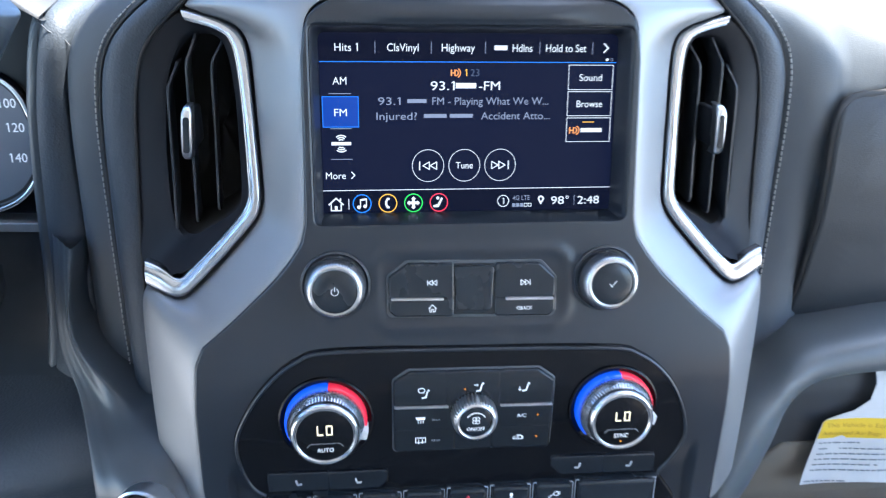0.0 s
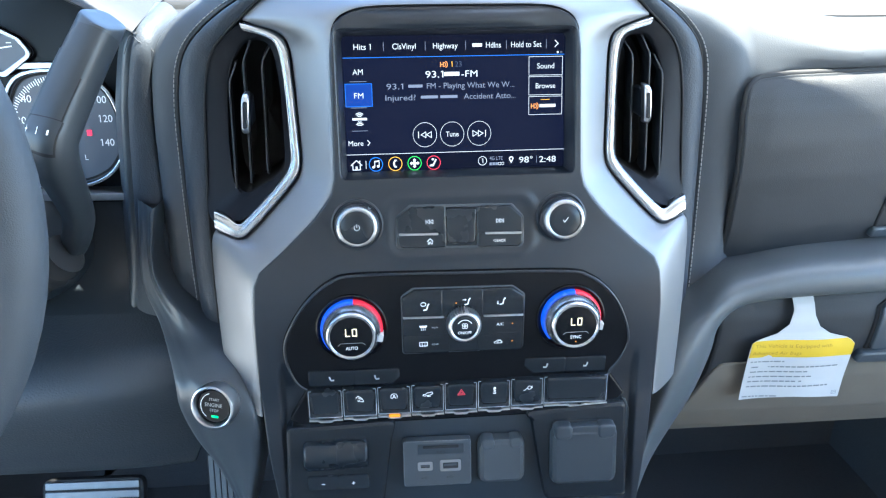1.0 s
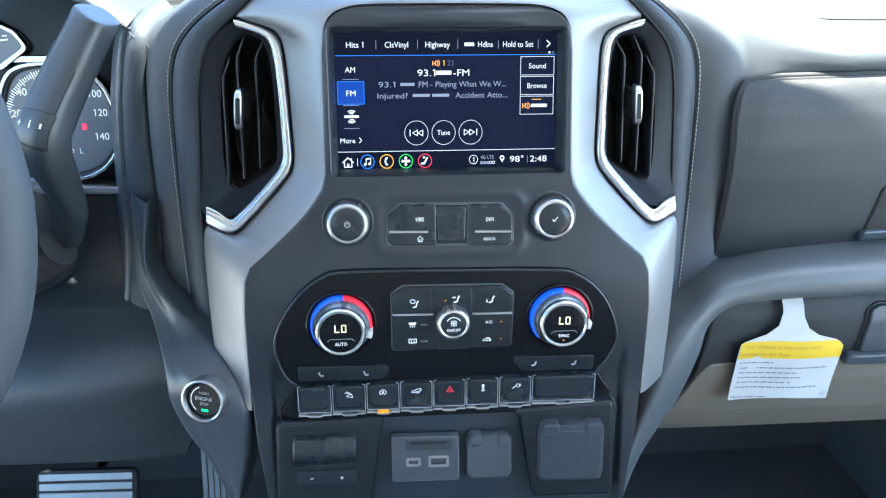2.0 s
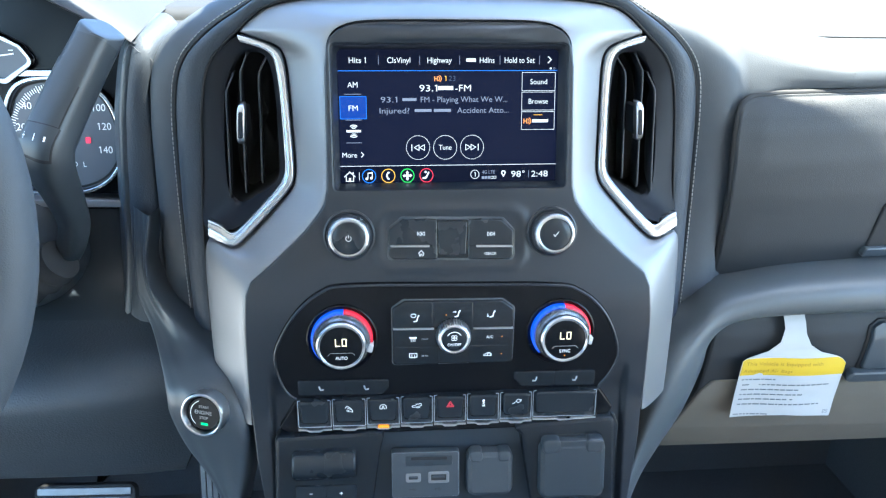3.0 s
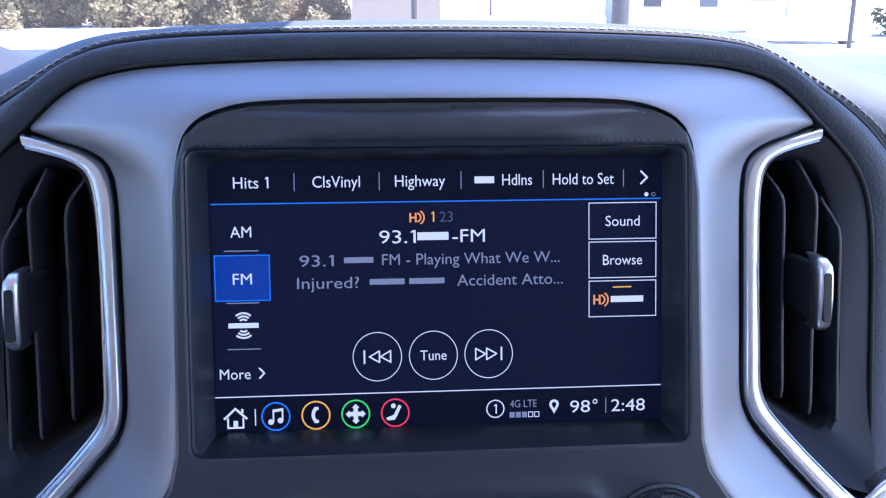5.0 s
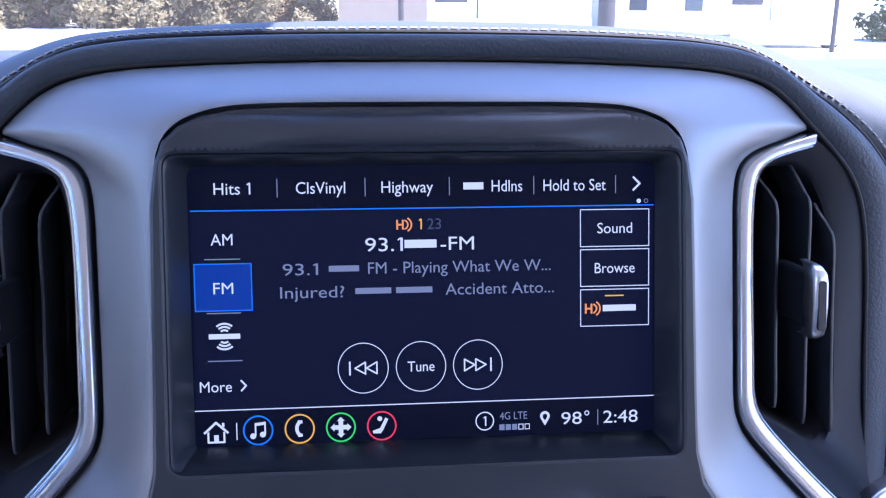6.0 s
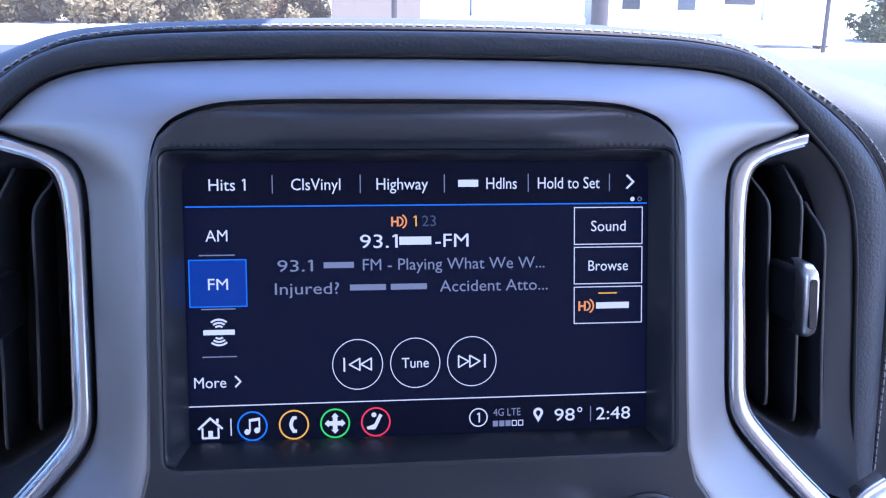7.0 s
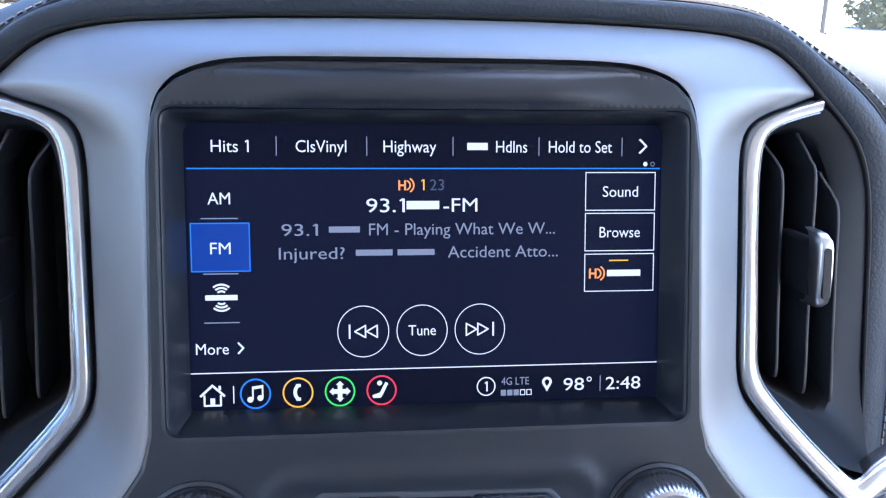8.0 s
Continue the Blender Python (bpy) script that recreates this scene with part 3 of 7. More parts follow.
def tree(az, d, height, spread, leaves, seed, label):
    rnd = random.Random(seed)
    x, y = polar(az, d)
    t = thing("tree", label, "tree", "trees beyond the lot")
    t.location = (x, y, RISE * y)
    trunk = sweep([Vector((0.15 * math.sin(k), 0.1 * k, height * 0.5 * k / 5)) for k in range(6)], lambda f: oval(0.20 * (1 - 0.6 * f), 0.20 * (1 - 0.6 * f), 8))
    for k in range(6):
        a = rnd.uniform(0, 6.28)
        limb = sweep([Vector((math.cos(a) * spread * 0.35 * f, math.sin(a) * spread * 0.35 * f, height * (0.22 + 0.08 * k + 0.25 * f))) for f in np.linspace(0, 1, 4)], lambda f: oval(0.09 * (1 - 0.8 * f), 0.09 * (1 - 0.8 * f), 6))
        me = bpy.data.meshes.new("limb")
        limb.to_mesh(me)
        limb.free()
        trunk.from_mesh(me)
        bpy.data.meshes.remove(me)
    part("trunk", trunk, "bark", t)
    verts, faces = [], []
    clumps = [(rnd.gauss(0, spread * 0.38), rnd.gauss(0, spread * 0.38), rnd.uniform(0.02, 1.0) ** 1.3 * height, rnd.uniform(0.5, 1.1)) for _ in range(90)]
    for cx, cy, cz, cr in clumps:
        for _ in range(130):
            p = Vector((rnd.gauss(0, 1), rnd.gauss(0, 1), rnd.gauss(0, 0.8))).normalized() * cr * rnd.uniform(0.3, 1.0)
            c = Vector((cx, cy, cz)) + p
            a = Vector((rnd.gauss(0, 1), rnd.gauss(0, 1), rnd.gauss(0, 1))).normalized() * rnd.uniform(0.09, 0.20)
            b = a.orthogonal().normalized() * a.length * 0.6
            k = len(verts)
            verts += [c - a, c + b, c + a, c - b]
            faces.append((k, k + 1, k + 2, k + 3))
    me = bpy.data.meshes.new("crown")
    me.from_pydata(verts, [], faces)
    me.materials.append(M[leaves])
    crown = new("crown", me)
    crown.parent = t


for k in range(9):
    tree(-31 + 2.9 * k, 46 + 4 * (k % 3), 7.0 + 1.5 * (k % 2), 4.6, "leaf_dry" if k % 3 == 1 else "leaf", 20 + k, "dusty olive and brown tree beyond the bright lot" if k % 3 != 1 else "dry brown-leaved tree beyond the bright lot")
tree(33.5, 40, 7.0, 2.6, "leaf_green", 61, "bright green tree beyond the bright lot")


def building(name, az0, az1, d, h, mat, label, cols, rows_):
    x0, y0 = polar(az0, d)
    x1, _ = polar(az1, d)
    b = thing(name, label, "building")
    b.location.z = RISE * y0
    block("wall", x0, x1, y0, y0 + 8, 0, h, mat, b)
    block("roof", x0 - 0.2, x1 + 0.2, y0 - 0.2, y0 + 8.2, h, h + 0.25, mat, b)
    for i in range(cols):
        for j in range(rows_):
            cx, cz = x0 + (x1 - x0) * (i + 0.5) / cols, 1.7 + j * 2.6
            w = block("window", cx - 0.6, cx + 0.6, y0 - 0.03, y0 + 0.05, cz - 0.6, cz + 0.6, "dark_pane", b)
    return b


building("long_store", -36, -6.5, 72, 14.0, "brown_stucco", "long brown store building behind the trees", 12, 2)
building("office_building", -5.5, 2.9, 44, 8.0, "tan_stucco", "low tan stucco building across the lot", 0, 1)
building("warehouse", 14.5, 23.5, 52, 8.5, "pale_stucco", "pale grey stucco building across the lot", 2, 1)


def box_truck(az, d, length, h):
    x, y = polar(az, d)
    t = thing("box_truck", "white box truck parked across the bright lot", "truck")
    t.location.z = RISE * y
    block("cargo_box", x, x + length, y, y + 2.3, 0.9, h, "white_paint", t, 0.04)
    block("cab", x - 1.7, x - 0.05, y + 0.1, y + 2.2, 0.5, 2.5, "white_paint", t, 0.15)
    block("windscreen", x - 1.55, x - 0.4, y + 0.07, y + 0.2, 1.5, 2.2, "dark_pane", t, 0.02)
    block("side_skirt", x - 1.6, x + length, y - 0.16, y - 0.10, 0.12, 0.95, "white_paint", t, 0.02)
    for wx in (x - 0.9, x + length * 0.75):
        w = part("wheel", place(turned([(0.42, 0), (0.42, 0.24), (0.38, 0.26), (0.22, 0.26), (0.2, 0.22)], 24), wx, y + 0.2, 0.42), "rubber", t)
    return t


box_truck(4.9, 27, 4.0, 4.2)
box_truck(25.5, 30, 3.0, 4.0)
van = thing("delivery_van", "blue and red van parked beside the white truck", "van")
vx, vy = polar(2.9, 31)
van.location.z = RISE * vy
block("body", vx, vx + 0.9, vy, vy + 4.5, 2.55, 3.4, "blue_paint", van, 0.05)
block("lower_body", vx, vx + 0.9, vy, vy + 4.5, 0.4, 2.53, "red_paint", van, 0.05)
for wy in (vy + 0.9, vy + 3.6):
    part("wheel", place(turned([(0.42, 0), (0.42, 0.2), (0.38, 0.22), (0.2, 0.2)], 24), vx + 0.1, wy, 0.42, 0, -90), "rubber", van)
for az, d, r, h in ((14.2, 24, 0.27, 7.0), (24.3, 34, 0.14, 7.0), (-0.9, 30, 0.11, 6.0), (29.2, 22, 0.06, 6.0)):
    x, y = polar(az, d)
    p = thing("lamp_post", "slim grey steel post standing on the lot", "post", "posts on the lot")
    p.location.z = RISE * y
    part("shaft", sweep([Vector((x, y, h * f)) for f in np.linspace(0, 1, 5)], lambda f: oval(r * (1 - 0.15 * f), r * (1 - 0.15 * f), 14)), "steel", p)
    part("footing", place(turned([(r * 2.2, 0), (r * 2.2, 0.3), (r * 2.0, 0.34)], 20), x, y, 0, -90), "concrete", p)


# ---- dashboard: padded arch, top, knee panel, shelf ----
dash = thing("dashboard", "black leather-padded pickup dashboard with satin silver trim", "dashboard")
A = [(0, 0.450, 1.5048), (0.055, 0.450, 1.5044), (0.0985, 0.450, 1.5027), (0.119, 0.450, 1.5011), (0.133, 0.450, 1.4985), (0.144, 0.4505, 1.4945), (0.1545, 0.451, 1.4872), (0.165, 0.452, 1.4780), (0.177, 0.4535, 1.4675),
     (0.188, 0.455, 1.4555), (0.1955, 0.456, 1.440), (0.2005, 0.456, 1.415), (0.2035, 0.455, 1.385), (0.2075, 0.451, 1.33), (0.209, 0.446, 1.28), (0.209, 0.439, 1.235), (0.207, 0.430, 1.18)]
S = [(0, 0.455, 1.5142), (0.055, 0.455, 1.5137), (0.0985, 0.455, 1.5122), (0.119, 0.455, 1.5104), (0.1345, 0.455, 1.5075), (0.148, 0.4555, 1.5018), (0.1625, 0.456, 1.4930), (0.179, 0.4575, 1.4835), (0.1965, 0.460, 1.4705),
     (0.211, 0.464, 1.4555), (0.2195, 0.467, 1.4385), (0.2245, 0.4695, 1.415), (0.227, 0.470, 1.385), (0.2285, 0.4685, 1.33), (0.2285, 0.465, 1.28), (0.2275, 0.460, 1.235), (0.225, 0.453, 1.18)]
U2 = [(0, 0.490, 1.5225), (0.060, 0.490, 1.5215), (0.102, 0.490, 1.5190), (0.125, 0.490, 1.5170), (0.144, 0.490, 1.5140), (0.162, 0.489, 1.5085), (0.182, 0.488, 1.5000), (0.204, 0.488, 1.4890), (0.226, 0.488, 1.4740),
      (0.240, 0.488, 1.457), (0.2475, 0.4875, 1.438), (0.251, 0.487, 1.413), (0.253, 0.486, 1.384), (0.2545, 0.484, 1.33), (0.255, 0.480, 1.28), (0.2545, 0.475, 1.235), (0.2525, 0.468, 1.18)]
U2 = [(x, y, z - 0.005 * (1 - ease((x - 0.10) / 0.10))) for x, y, z in U2]
U2B = [(x * 1.006, y + 0.012, z - 0.0006) for x, y, z in U2]
U3 = [(x * 1.012, y + 0.050, z - 0.006) for x, y, z in U2]
U4 = [(x * 1.016, y + 0.090, z - 0.036) for x, y, z in U2]
rA, rS, r2, r2b, r3, r4 = (arch(c) for c in (A, S, U2, U2B, U3, U4))
# on the passenger's side the pad runs out to the glove box and into the dash top
U2R = U2[:6] + [(0.185, 0.487, 1.5005), (0.210, 0.484, 1.4915), (0.236, 0.480, 1.4795), (0.2545, 0.475, 1.4640), (0.2640, 0.470, 1.443), (0.2665, 0.467, 1.414), (0.2670, 0.466, 1.385), (0.2680, 0.467, 1.33), (0.2685, 0.469, 1.28), (0.268, 0.469, 1.235), (0.266, 0.466, 1.18)]
right = lambda c: curve_pts(c, 8)
r2 = r2[:len(r2) // 2] + right(U2R)
LIP_X = 0.345
# where the pad runs out on the passenger's side: over the dash top, down round its lip and in behind the glove box
def on_top(y, z):
    return DEEP @ Vector((LIP_X, y + (0.085 * (LIP_X - 0.30) if y < 0.5 else 0.0), z))


RUN_OUT = [(0.0, on_top(1.06, 1.448)), (4.0, on_top(0.96, 1.450)), (5.2, on_top(0.80, 1.456)), (6.4, on_top(0.66, 1.460)), (7.4, on_top(0.56, 1.460)), (8.2, on_top(0.50, 1.458)), (8.9, on_top(0.468, 1.4525)), (9.4, on_top(0.455, 1.446)), (9.8, on_top(0.449, 1.439)), (10.2, on_top(0.448, 1.431)), (10.6, on_top(0.452, 1.425)), (11.0, on_top(0.470, 1.424)),
           (11.8, Vector((0.312, 0.484, 1.405))), (12.5, Vector((0.297, 0.484, 1.370))), (13.0, Vector((0.295, 0.486, 1.33))), (14.0, Vector((0.295, 0.490, 1.28))), (15.0, Vector((0.295, 0.490, 1.235))), (16.0, Vector((0.292, 0.486, 1.18)))]


def run_out(u):
    k = max(i for i, (a, p) in enumerate(RUN_OUT[:-1]) if a <= u)
    (a, p), (b, q) = RUN_OUT[k:k + 2]
    return p.lerp(q, (u - a) / (b - a))


def across(p_line, q_line, f, h):
    """A line part of the way from one to the other, raised by h off the skin between them, towards the cab."""
    out, k = [], len(p_line)
    for i, (p, q) in enumerate(zip(p_line, q_line)):
        t = p_line[min(i + 1, k - 1)] - p_line[max(i - 1, 0)]
        n = t.cross(q - p).normalized()
        n = -n if n.y > 0 else n
        out.append(p.lerp(q, f) + n * h)
    return out


back = [a + Vector((0, 0.016, 0)) for a in rA]
groove = [s + Vector((0, 0.0040, -0.0005)) for s in rS]
part("inner_pad", loft([back, rA, across(rA, rS, 0.06, 0.0020), across(rA, rS, 0.22, 0.0048), across(rA, rS, 0.45, 0.0064), across(rA, rS, 0.70, 0.0056), across(rA, rS, 0.88, 0.0034), across(rA, rS, 0.96, 0.0014), groove]), "leather_roll", dash, "rolled black leather edge round the stack", 80)
def beyond(f):
    """A line part of the way from the pad's crest down its back, or on the passenger's side out to the dash top."""
    out, mid = [], len(r2) // 2
    for k, p in enumerate(r2):
        chain = (p, r2b[k], r3[k], r4[k])
        g = min(2, int(3 * f))
        plain = chain[g].lerp(chain[g + 1], 3 * f - g)
        u = (k - mid) / 8
        w = ease((u - 2.5) / 3.0)
        if w > 0:
            q = run_out(u)
            reach = (q - p).length
            ta = (p - rS[k]).normalized() * reach * 0.8
            tb = Vector((1, 0, 0)) * reach * 0.8 if u < 10.7 else (q - p)
            smooth = p * (2 * f ** 3 - 3 * f * f + 1) + ta * (f ** 3 - 2 * f * f + f) + q * (3 * f * f - 2 * f ** 3) + tb * (f ** 3 - f * f)
            plain = plain.lerp(smooth, w)
        out.append(plain)
    return out


part("outer_pad", loft([groove, across(rS, r2, 0.03, 0.0012), across(rS, r2, 0.09, 0.0024), across(rS, r2, 0.16, 0.0028), across(rS, r2, 0.22, 0.0034), across(rS, r2, 0.42, 0.0050), across(rS, r2, 0.65, 0.0052), across(rS, r2, 0.85, 0.0034), r2] + [beyond(f) for f in (0.08, 0.18, 0.30, 0.42, 0.55, 0.68, 0.80, 0.90, 1.0)]), "leather", dash, "black leather pad with stitched seam", 80)
# black beads that paint the shade of the sunk seams, and the stitches beside them
part("edge_groove", sweep(across(rA, rS, 0.0, 0.0010), oval(0.0010, 0.0010, 8)), "gap", dash, "black bead painting the shade between trim and pad")
part("seam_groove", sweep(across(rS, r2, 0.0, 0.0014), oval(0.0010, 0.0010, 8)), "gap", dash, "black bead painting the shade in the pads' seam")
bm = bmesh.new()
line = across(rS, r2, 0.095, 0.0029)
run, nxt = 0.0, 0.003
for a, b in zip(line, line[1:]):
    seg = (b - a).length
    while nxt < run + seg:
        c = a.lerp(b, (nxt - run) / seg)
        d = (b - a).normalized()
        n = d.cross(Vector((0, -1, 0.2))).normalized()
        o = d.cross(n).normalized() * 0.0006
        e, w = d * 0.0014, n * 0.00028
        top = [bm.verts.new(c + k + o * s) for s in (1, -1) for k in (-e - w, e - w, e + w, -e + w)]
        for q in ((0, 1, 2, 3), (4, 7, 6, 5), (0, 4, 5, 1), (1, 5, 6, 2), (2, 6, 7, 3), (3, 7, 4, 0)):
            bm.faces.new([top[i] for i in q])
        nxt += 0.0041
    run += seg
tagged(part("stitching", bm, "thread", dash, "grey thread stitches along the pad's seam", smooth=False), kind="stuff")


# silver trim round the stack: from the panel's edge out to the pad, waisted beside the vents
IN = [(0, 1.4903), (0.05, 1.4902), (0.0692, 1.4893), (0.0795, 1.4868), (0.0868, 1.4835), (0.0920, 1.4780), (0.0945, 1.470), (0.0955, 1.455), (0.0960, 1.41), (0.0963, 1.385), (0.0968, 1.366), (0.0995, 1.3545),
      (0.1065, 1.3445), (0.1165, 1.3325), (0.142, 1.309), (0.1585, 1.2955), (0.1630, 1.2850), (0.1652, 1.2575), (0.1663, 1.22), (0.1665, 1.17)]
IN = [(x, face_y(z) + 0.001, z) for x, z in IN]
# the chrome strip beside the vent: its edge on the silver and its edge on the vent
CH_OUT = [(0.1655, 0.4490, 1.4755), (0.1530, 0.4475, 1.4722), (0.1400, 0.4455, 1.4688), (0.1325, 0.4435, 1.4640), (0.1283, 0.4390, 1.4545), (0.1262, 0.4300, 1.4300), (0.1250, 0.4235, 1.4100), (0.1237, 0.4165, 1.3880), (0.1232, 0.4125, 1.3725),
          (0.1245, 0.4110, 1.3645), (0.1285, 0.4095, 1.3575), (0.1465, 0.4063, 1.3378), (0.1655, 0.4030, 1.3185), (0.1725, 0.4020, 1.3132), (0.1780, 0.4025, 1.3125), (0.1850, 0.4045, 1.3145), (0.1950, 0.4075, 1.3195)]
CH_IN = [(0.1640, 0.4470, 1.4705), (0.1540, 0.4462, 1.4680), (0.1450, 0.4445, 1.4655), (0.1378, 0.4423, 1.4610), (0.1338, 0.4372, 1.4500), (0.1316, 0.4290, 1.4270), (0.1305, 0.4225, 1.4070), (0.1295, 0.4160, 1.3860), (0.1292, 0.4132, 1.3745),
         (0.1305, 0.4118, 1.3680), (0.1340, 0.4102, 1.3615), (0.1520, 0.4070, 1.3420), (0.1700, 0.4045, 1.3245), (0.1745, 0.4045, 1.3215), (0.1775, 0.4050, 1.3220), (0.1840, 0.4065, 1.3265), (0.1945, 0.4090, 1.3310)]
OUT = [(x, y - 0.0008, z - 0.0004) for x, y, z in A[:7]] + [(0.1652, 0.4512, 1.4772)]
OUT_SIDE = [(x - 0.0009, y, z - 0.0007 if z < 1.36 else z + 0.0004) for x, y, z in CH_OUT[1:]] + [(0.1985, 0.4075, 1.3150), (0.2005, 0.4065, 1.300), (0.2010, 0.403, 1.26), (0.2005, 0.398, 1.215), (0.198, 0.392, 1.17)]


def between(ctrl, n):
    """n points evenly along a line through control points."""
    fine = [Vector(p) for p in ctrl]
    acc = [0.0]
    for a, b in zip(fine, fine[1:]):
        acc.append(acc[-1] + (b - a).length)
    out = []
    for t in np.linspace(0, acc[-1], n):
        i = min(max(0, int(np.searchsorted(acc, t)) - 1), len(fine) - 2)
        out.append(fine[i].lerp(fine[i + 1], (t - acc[i]) / max(1e-9, acc[i + 1] - acc[i])))
    return out


def soften(ctrl, keep=(), times=2):
    """Corner cutting on an open line."""
    p = [Vector(c) for c in ctrl]
    for _ in range(times):
        q = [p[0]]
        for a, b in zip(p, p[1:]):
            q += [a.lerp(b, 0.25), a.lerp(b, 0.75)]
        q.append(p[-1])
        p = q
    return p


def along(line, anchors, us, n):
    """n points on a line so that the points nearest to the anchors fall at the given parts of the way, gently spread."""
    acc = [0.0]
    for a, b in zip(line, line[1:]):
        acc.append(acc[-1] + (b - a).length)
    at_ = [acc[min(range(len(line)), key=lambda i: (line[i] - Vector(p)).length)] for p in anchors]
    s = np.interp(np.linspace(0, 1, n), us, at_)
    pad = np.concatenate([2 * s[0] - s[5:0:-1], s, 2 * s[-1] - s[-2:-7:-1]])
    s = np.clip(np.convolve(pad, np.hanning(13)[1:-1] / np.hanning(13)[1:-1].sum(), "valid"), 0, acc[-1])
    out = []
    for t in s:
        i = min(max(0, int(np.searchsorted(acc, t)) - 1), len(line) - 2)
        out.append(line[i].lerp(line[i + 1], (t - acc[i]) / max(1e-9, acc[i + 1] - acc[i])))
    return out


def silver_half(sign):
    """One side of the silver trim, from the top centre to the foot, with a softly raised crown."""
    inn = soften(IN)
    out = soften(OUT, times=1) + soften(OUT_SIDE, times=2)
    us = (0.0, 0.18, 0.30, 0.40, 0.60, 0.80, 1.0)
    a = along(inn, (inn[0], (0.066, face_y(1.4895), 1.4895), (0.0890, face_y(1.482), 1.482), (0.0958, face_y(1.445), 1.445), (0.0985, face_y(1.3565), 1.3565), (0.160, face_y(1.294), 1.294), inn[-1]), us, 120)
    b = along(out, (out[0], (0.119, 0.450, 1.5011), (0.1650, 0.451, 1.4772), (0.1274, 0.439, 1.4545), (0.1255, 0.410, 1.361), (0.1985, 0.4075, 1.3150), out[-1]), us, 120)
    rows = [[p + Vector((0, 0.0045, 0)) for p in a]]
    for f in (0.0, 0.015, 0.04, 0.08, 0.14, 0.22, 0.32, 0.44, 0.56, 0.68, 0.79, 0.88, 0.95, 0.985, 1.0):
        crown = 0.0016 * (1 - abs(2 * f - 1) ** 2.6) + 0.0008 * (1 - abs(2 * f - 1) ** 14)
        rows.append(across(a, b, f, crown - 0.0008))
    rows.append([p + Vector((0, 0.009, 0)) for p in b])
    return [[Vector((sign * p.x, p.y, p.z)) for p in r] for r in rows]


R, L = silver_half(1), silver_half(-1)
rows = [list(reversed(l))[:-1] + r for l, r in zip(L, R)]
part("silver_trim", loft(rows), "silver", dash, "satin silver trim arching round the centre stack", 60)

# dark shadow gaps behind the trim's edges
liner = soften(IN)
half = [[p + Vector((-0.003, 0.004, -0.002)) for p in liner], [p + Vector((0.004, 0.006, 0.003)) for p in liner]]
part("gap_strip", loft([[Vector((-p.x, p.y, p.z)) for p in reversed(r)][:-1] + r for r in half]), "gap", dash, "dark gap inside the silver trim")

# chrome strips beside the vents
for sign in (-1, 1):
    o_, i_ = (between(soften([(sign * x, y, z) for x, y, z in c]), 110) for c in (CH_OUT, CH_IN))
    i_ = [p.lerp(q, 1.28) for p, q in zip(o_, i_)]
    rows = []
    for f, h in ((0.0, 0.006), (0.0, 0.0006), (0.04, -0.0010), (0.11, -0.0019), (0.24, -0.0025), (0.50, -0.0027), (0.70, -0.0024), (0.80, -0.0014), (0.84, -0.0010), (0.92, -0.0012), (0.97, -0.0008), (1.0, 0.0006), (1.0, 0.006)):
        rows.append([p.lerp(q, f) + Vector((0, h, 0)) for p, q in zip(o_, i_)])
    rows = [list(r) for r in zip(*rows)]
    part("chrome_strip", loft([[p + Vector((0, 0.004, 0)) for p in rows[0]]] + rows + [[p + Vector((0, 0.004, 0)) for p in rows[-1]]]), "chrome", dash, "bright chrome strip bordering the vent", 50)

# dash top in front of the windscreen and beside the arch
PROFILE = ((0.470, 1.424), (0.452, 1.425), (0.4480, 1.431), (0.4490, 1.439), (0.455, 1.446), (0.468, 1.4525), (0.50, 1.458), (0.56, 1.460), (0.66, 1.460), (0.80, 1.456), (0.96, 1.450), (1.06, 1.448))
rows = []
for y0, z0 in PROFILE:
    rows.append([Vector((x, y0 + 0.02 * max(0, x - LIP_X) ** 2 + (0.085 * max(0, x - 0.30) if y0 < 0.5 else 0.0), z0)) for x in [LIP_X] + list(np.linspace(0.355, 0.84, 24))])
# lighter pad leather here hides the join and paints in the sun's brightness
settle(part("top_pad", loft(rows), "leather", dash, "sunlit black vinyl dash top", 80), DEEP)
rows = []
for y, z in ((0.548, 1.40), (0.550, 1.452)) + PROFILE[7:]:
    rows.append([Vector((-x, y + 0.012 + 0.02 * max(0, x - 0.3) ** 2, z + 0.013)) for x in np.linspace(0.0, 0.84, 26)])
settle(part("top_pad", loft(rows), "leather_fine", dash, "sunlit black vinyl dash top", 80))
seam = [Vector((x, y, 1.4588)) for x, y in ((0.272, 0.560), (0.292, 0.527), (0.318, 0.509), (0.36, 0.502), (0.45, 0.501), (0.60, 0.503), (0.80, 0.508))]
settle(part("top_seam", sweep(curve_pts(seam, 8), oval(0.0009, 0.0009, 8)), "gap", dash, "thin dark seam across the dash top"), DEEP)
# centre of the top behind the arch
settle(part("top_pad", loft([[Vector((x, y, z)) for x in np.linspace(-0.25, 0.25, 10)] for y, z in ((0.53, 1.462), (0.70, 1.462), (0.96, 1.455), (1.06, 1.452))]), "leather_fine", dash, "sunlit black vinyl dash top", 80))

# shelf that runs from the passenger's side down beside the stack
TOPL = [(0.84, 0.445, 1.287), (0.60, 0.44, 1.278), (0.406, 0.435, 1.269), (0.318, 0.433, 1.265), (0.266, 0.431, 1.257), (0.242, 0.425, 1.251), (0.220, 0.405, 1.237), (0.198, 0.388, 1.227), (0.181, 0.375, 1.207), (0.174, 0.362, 1.172), (0.165, 0.348, 1.128), (0.150, 0.335, 1.050)]
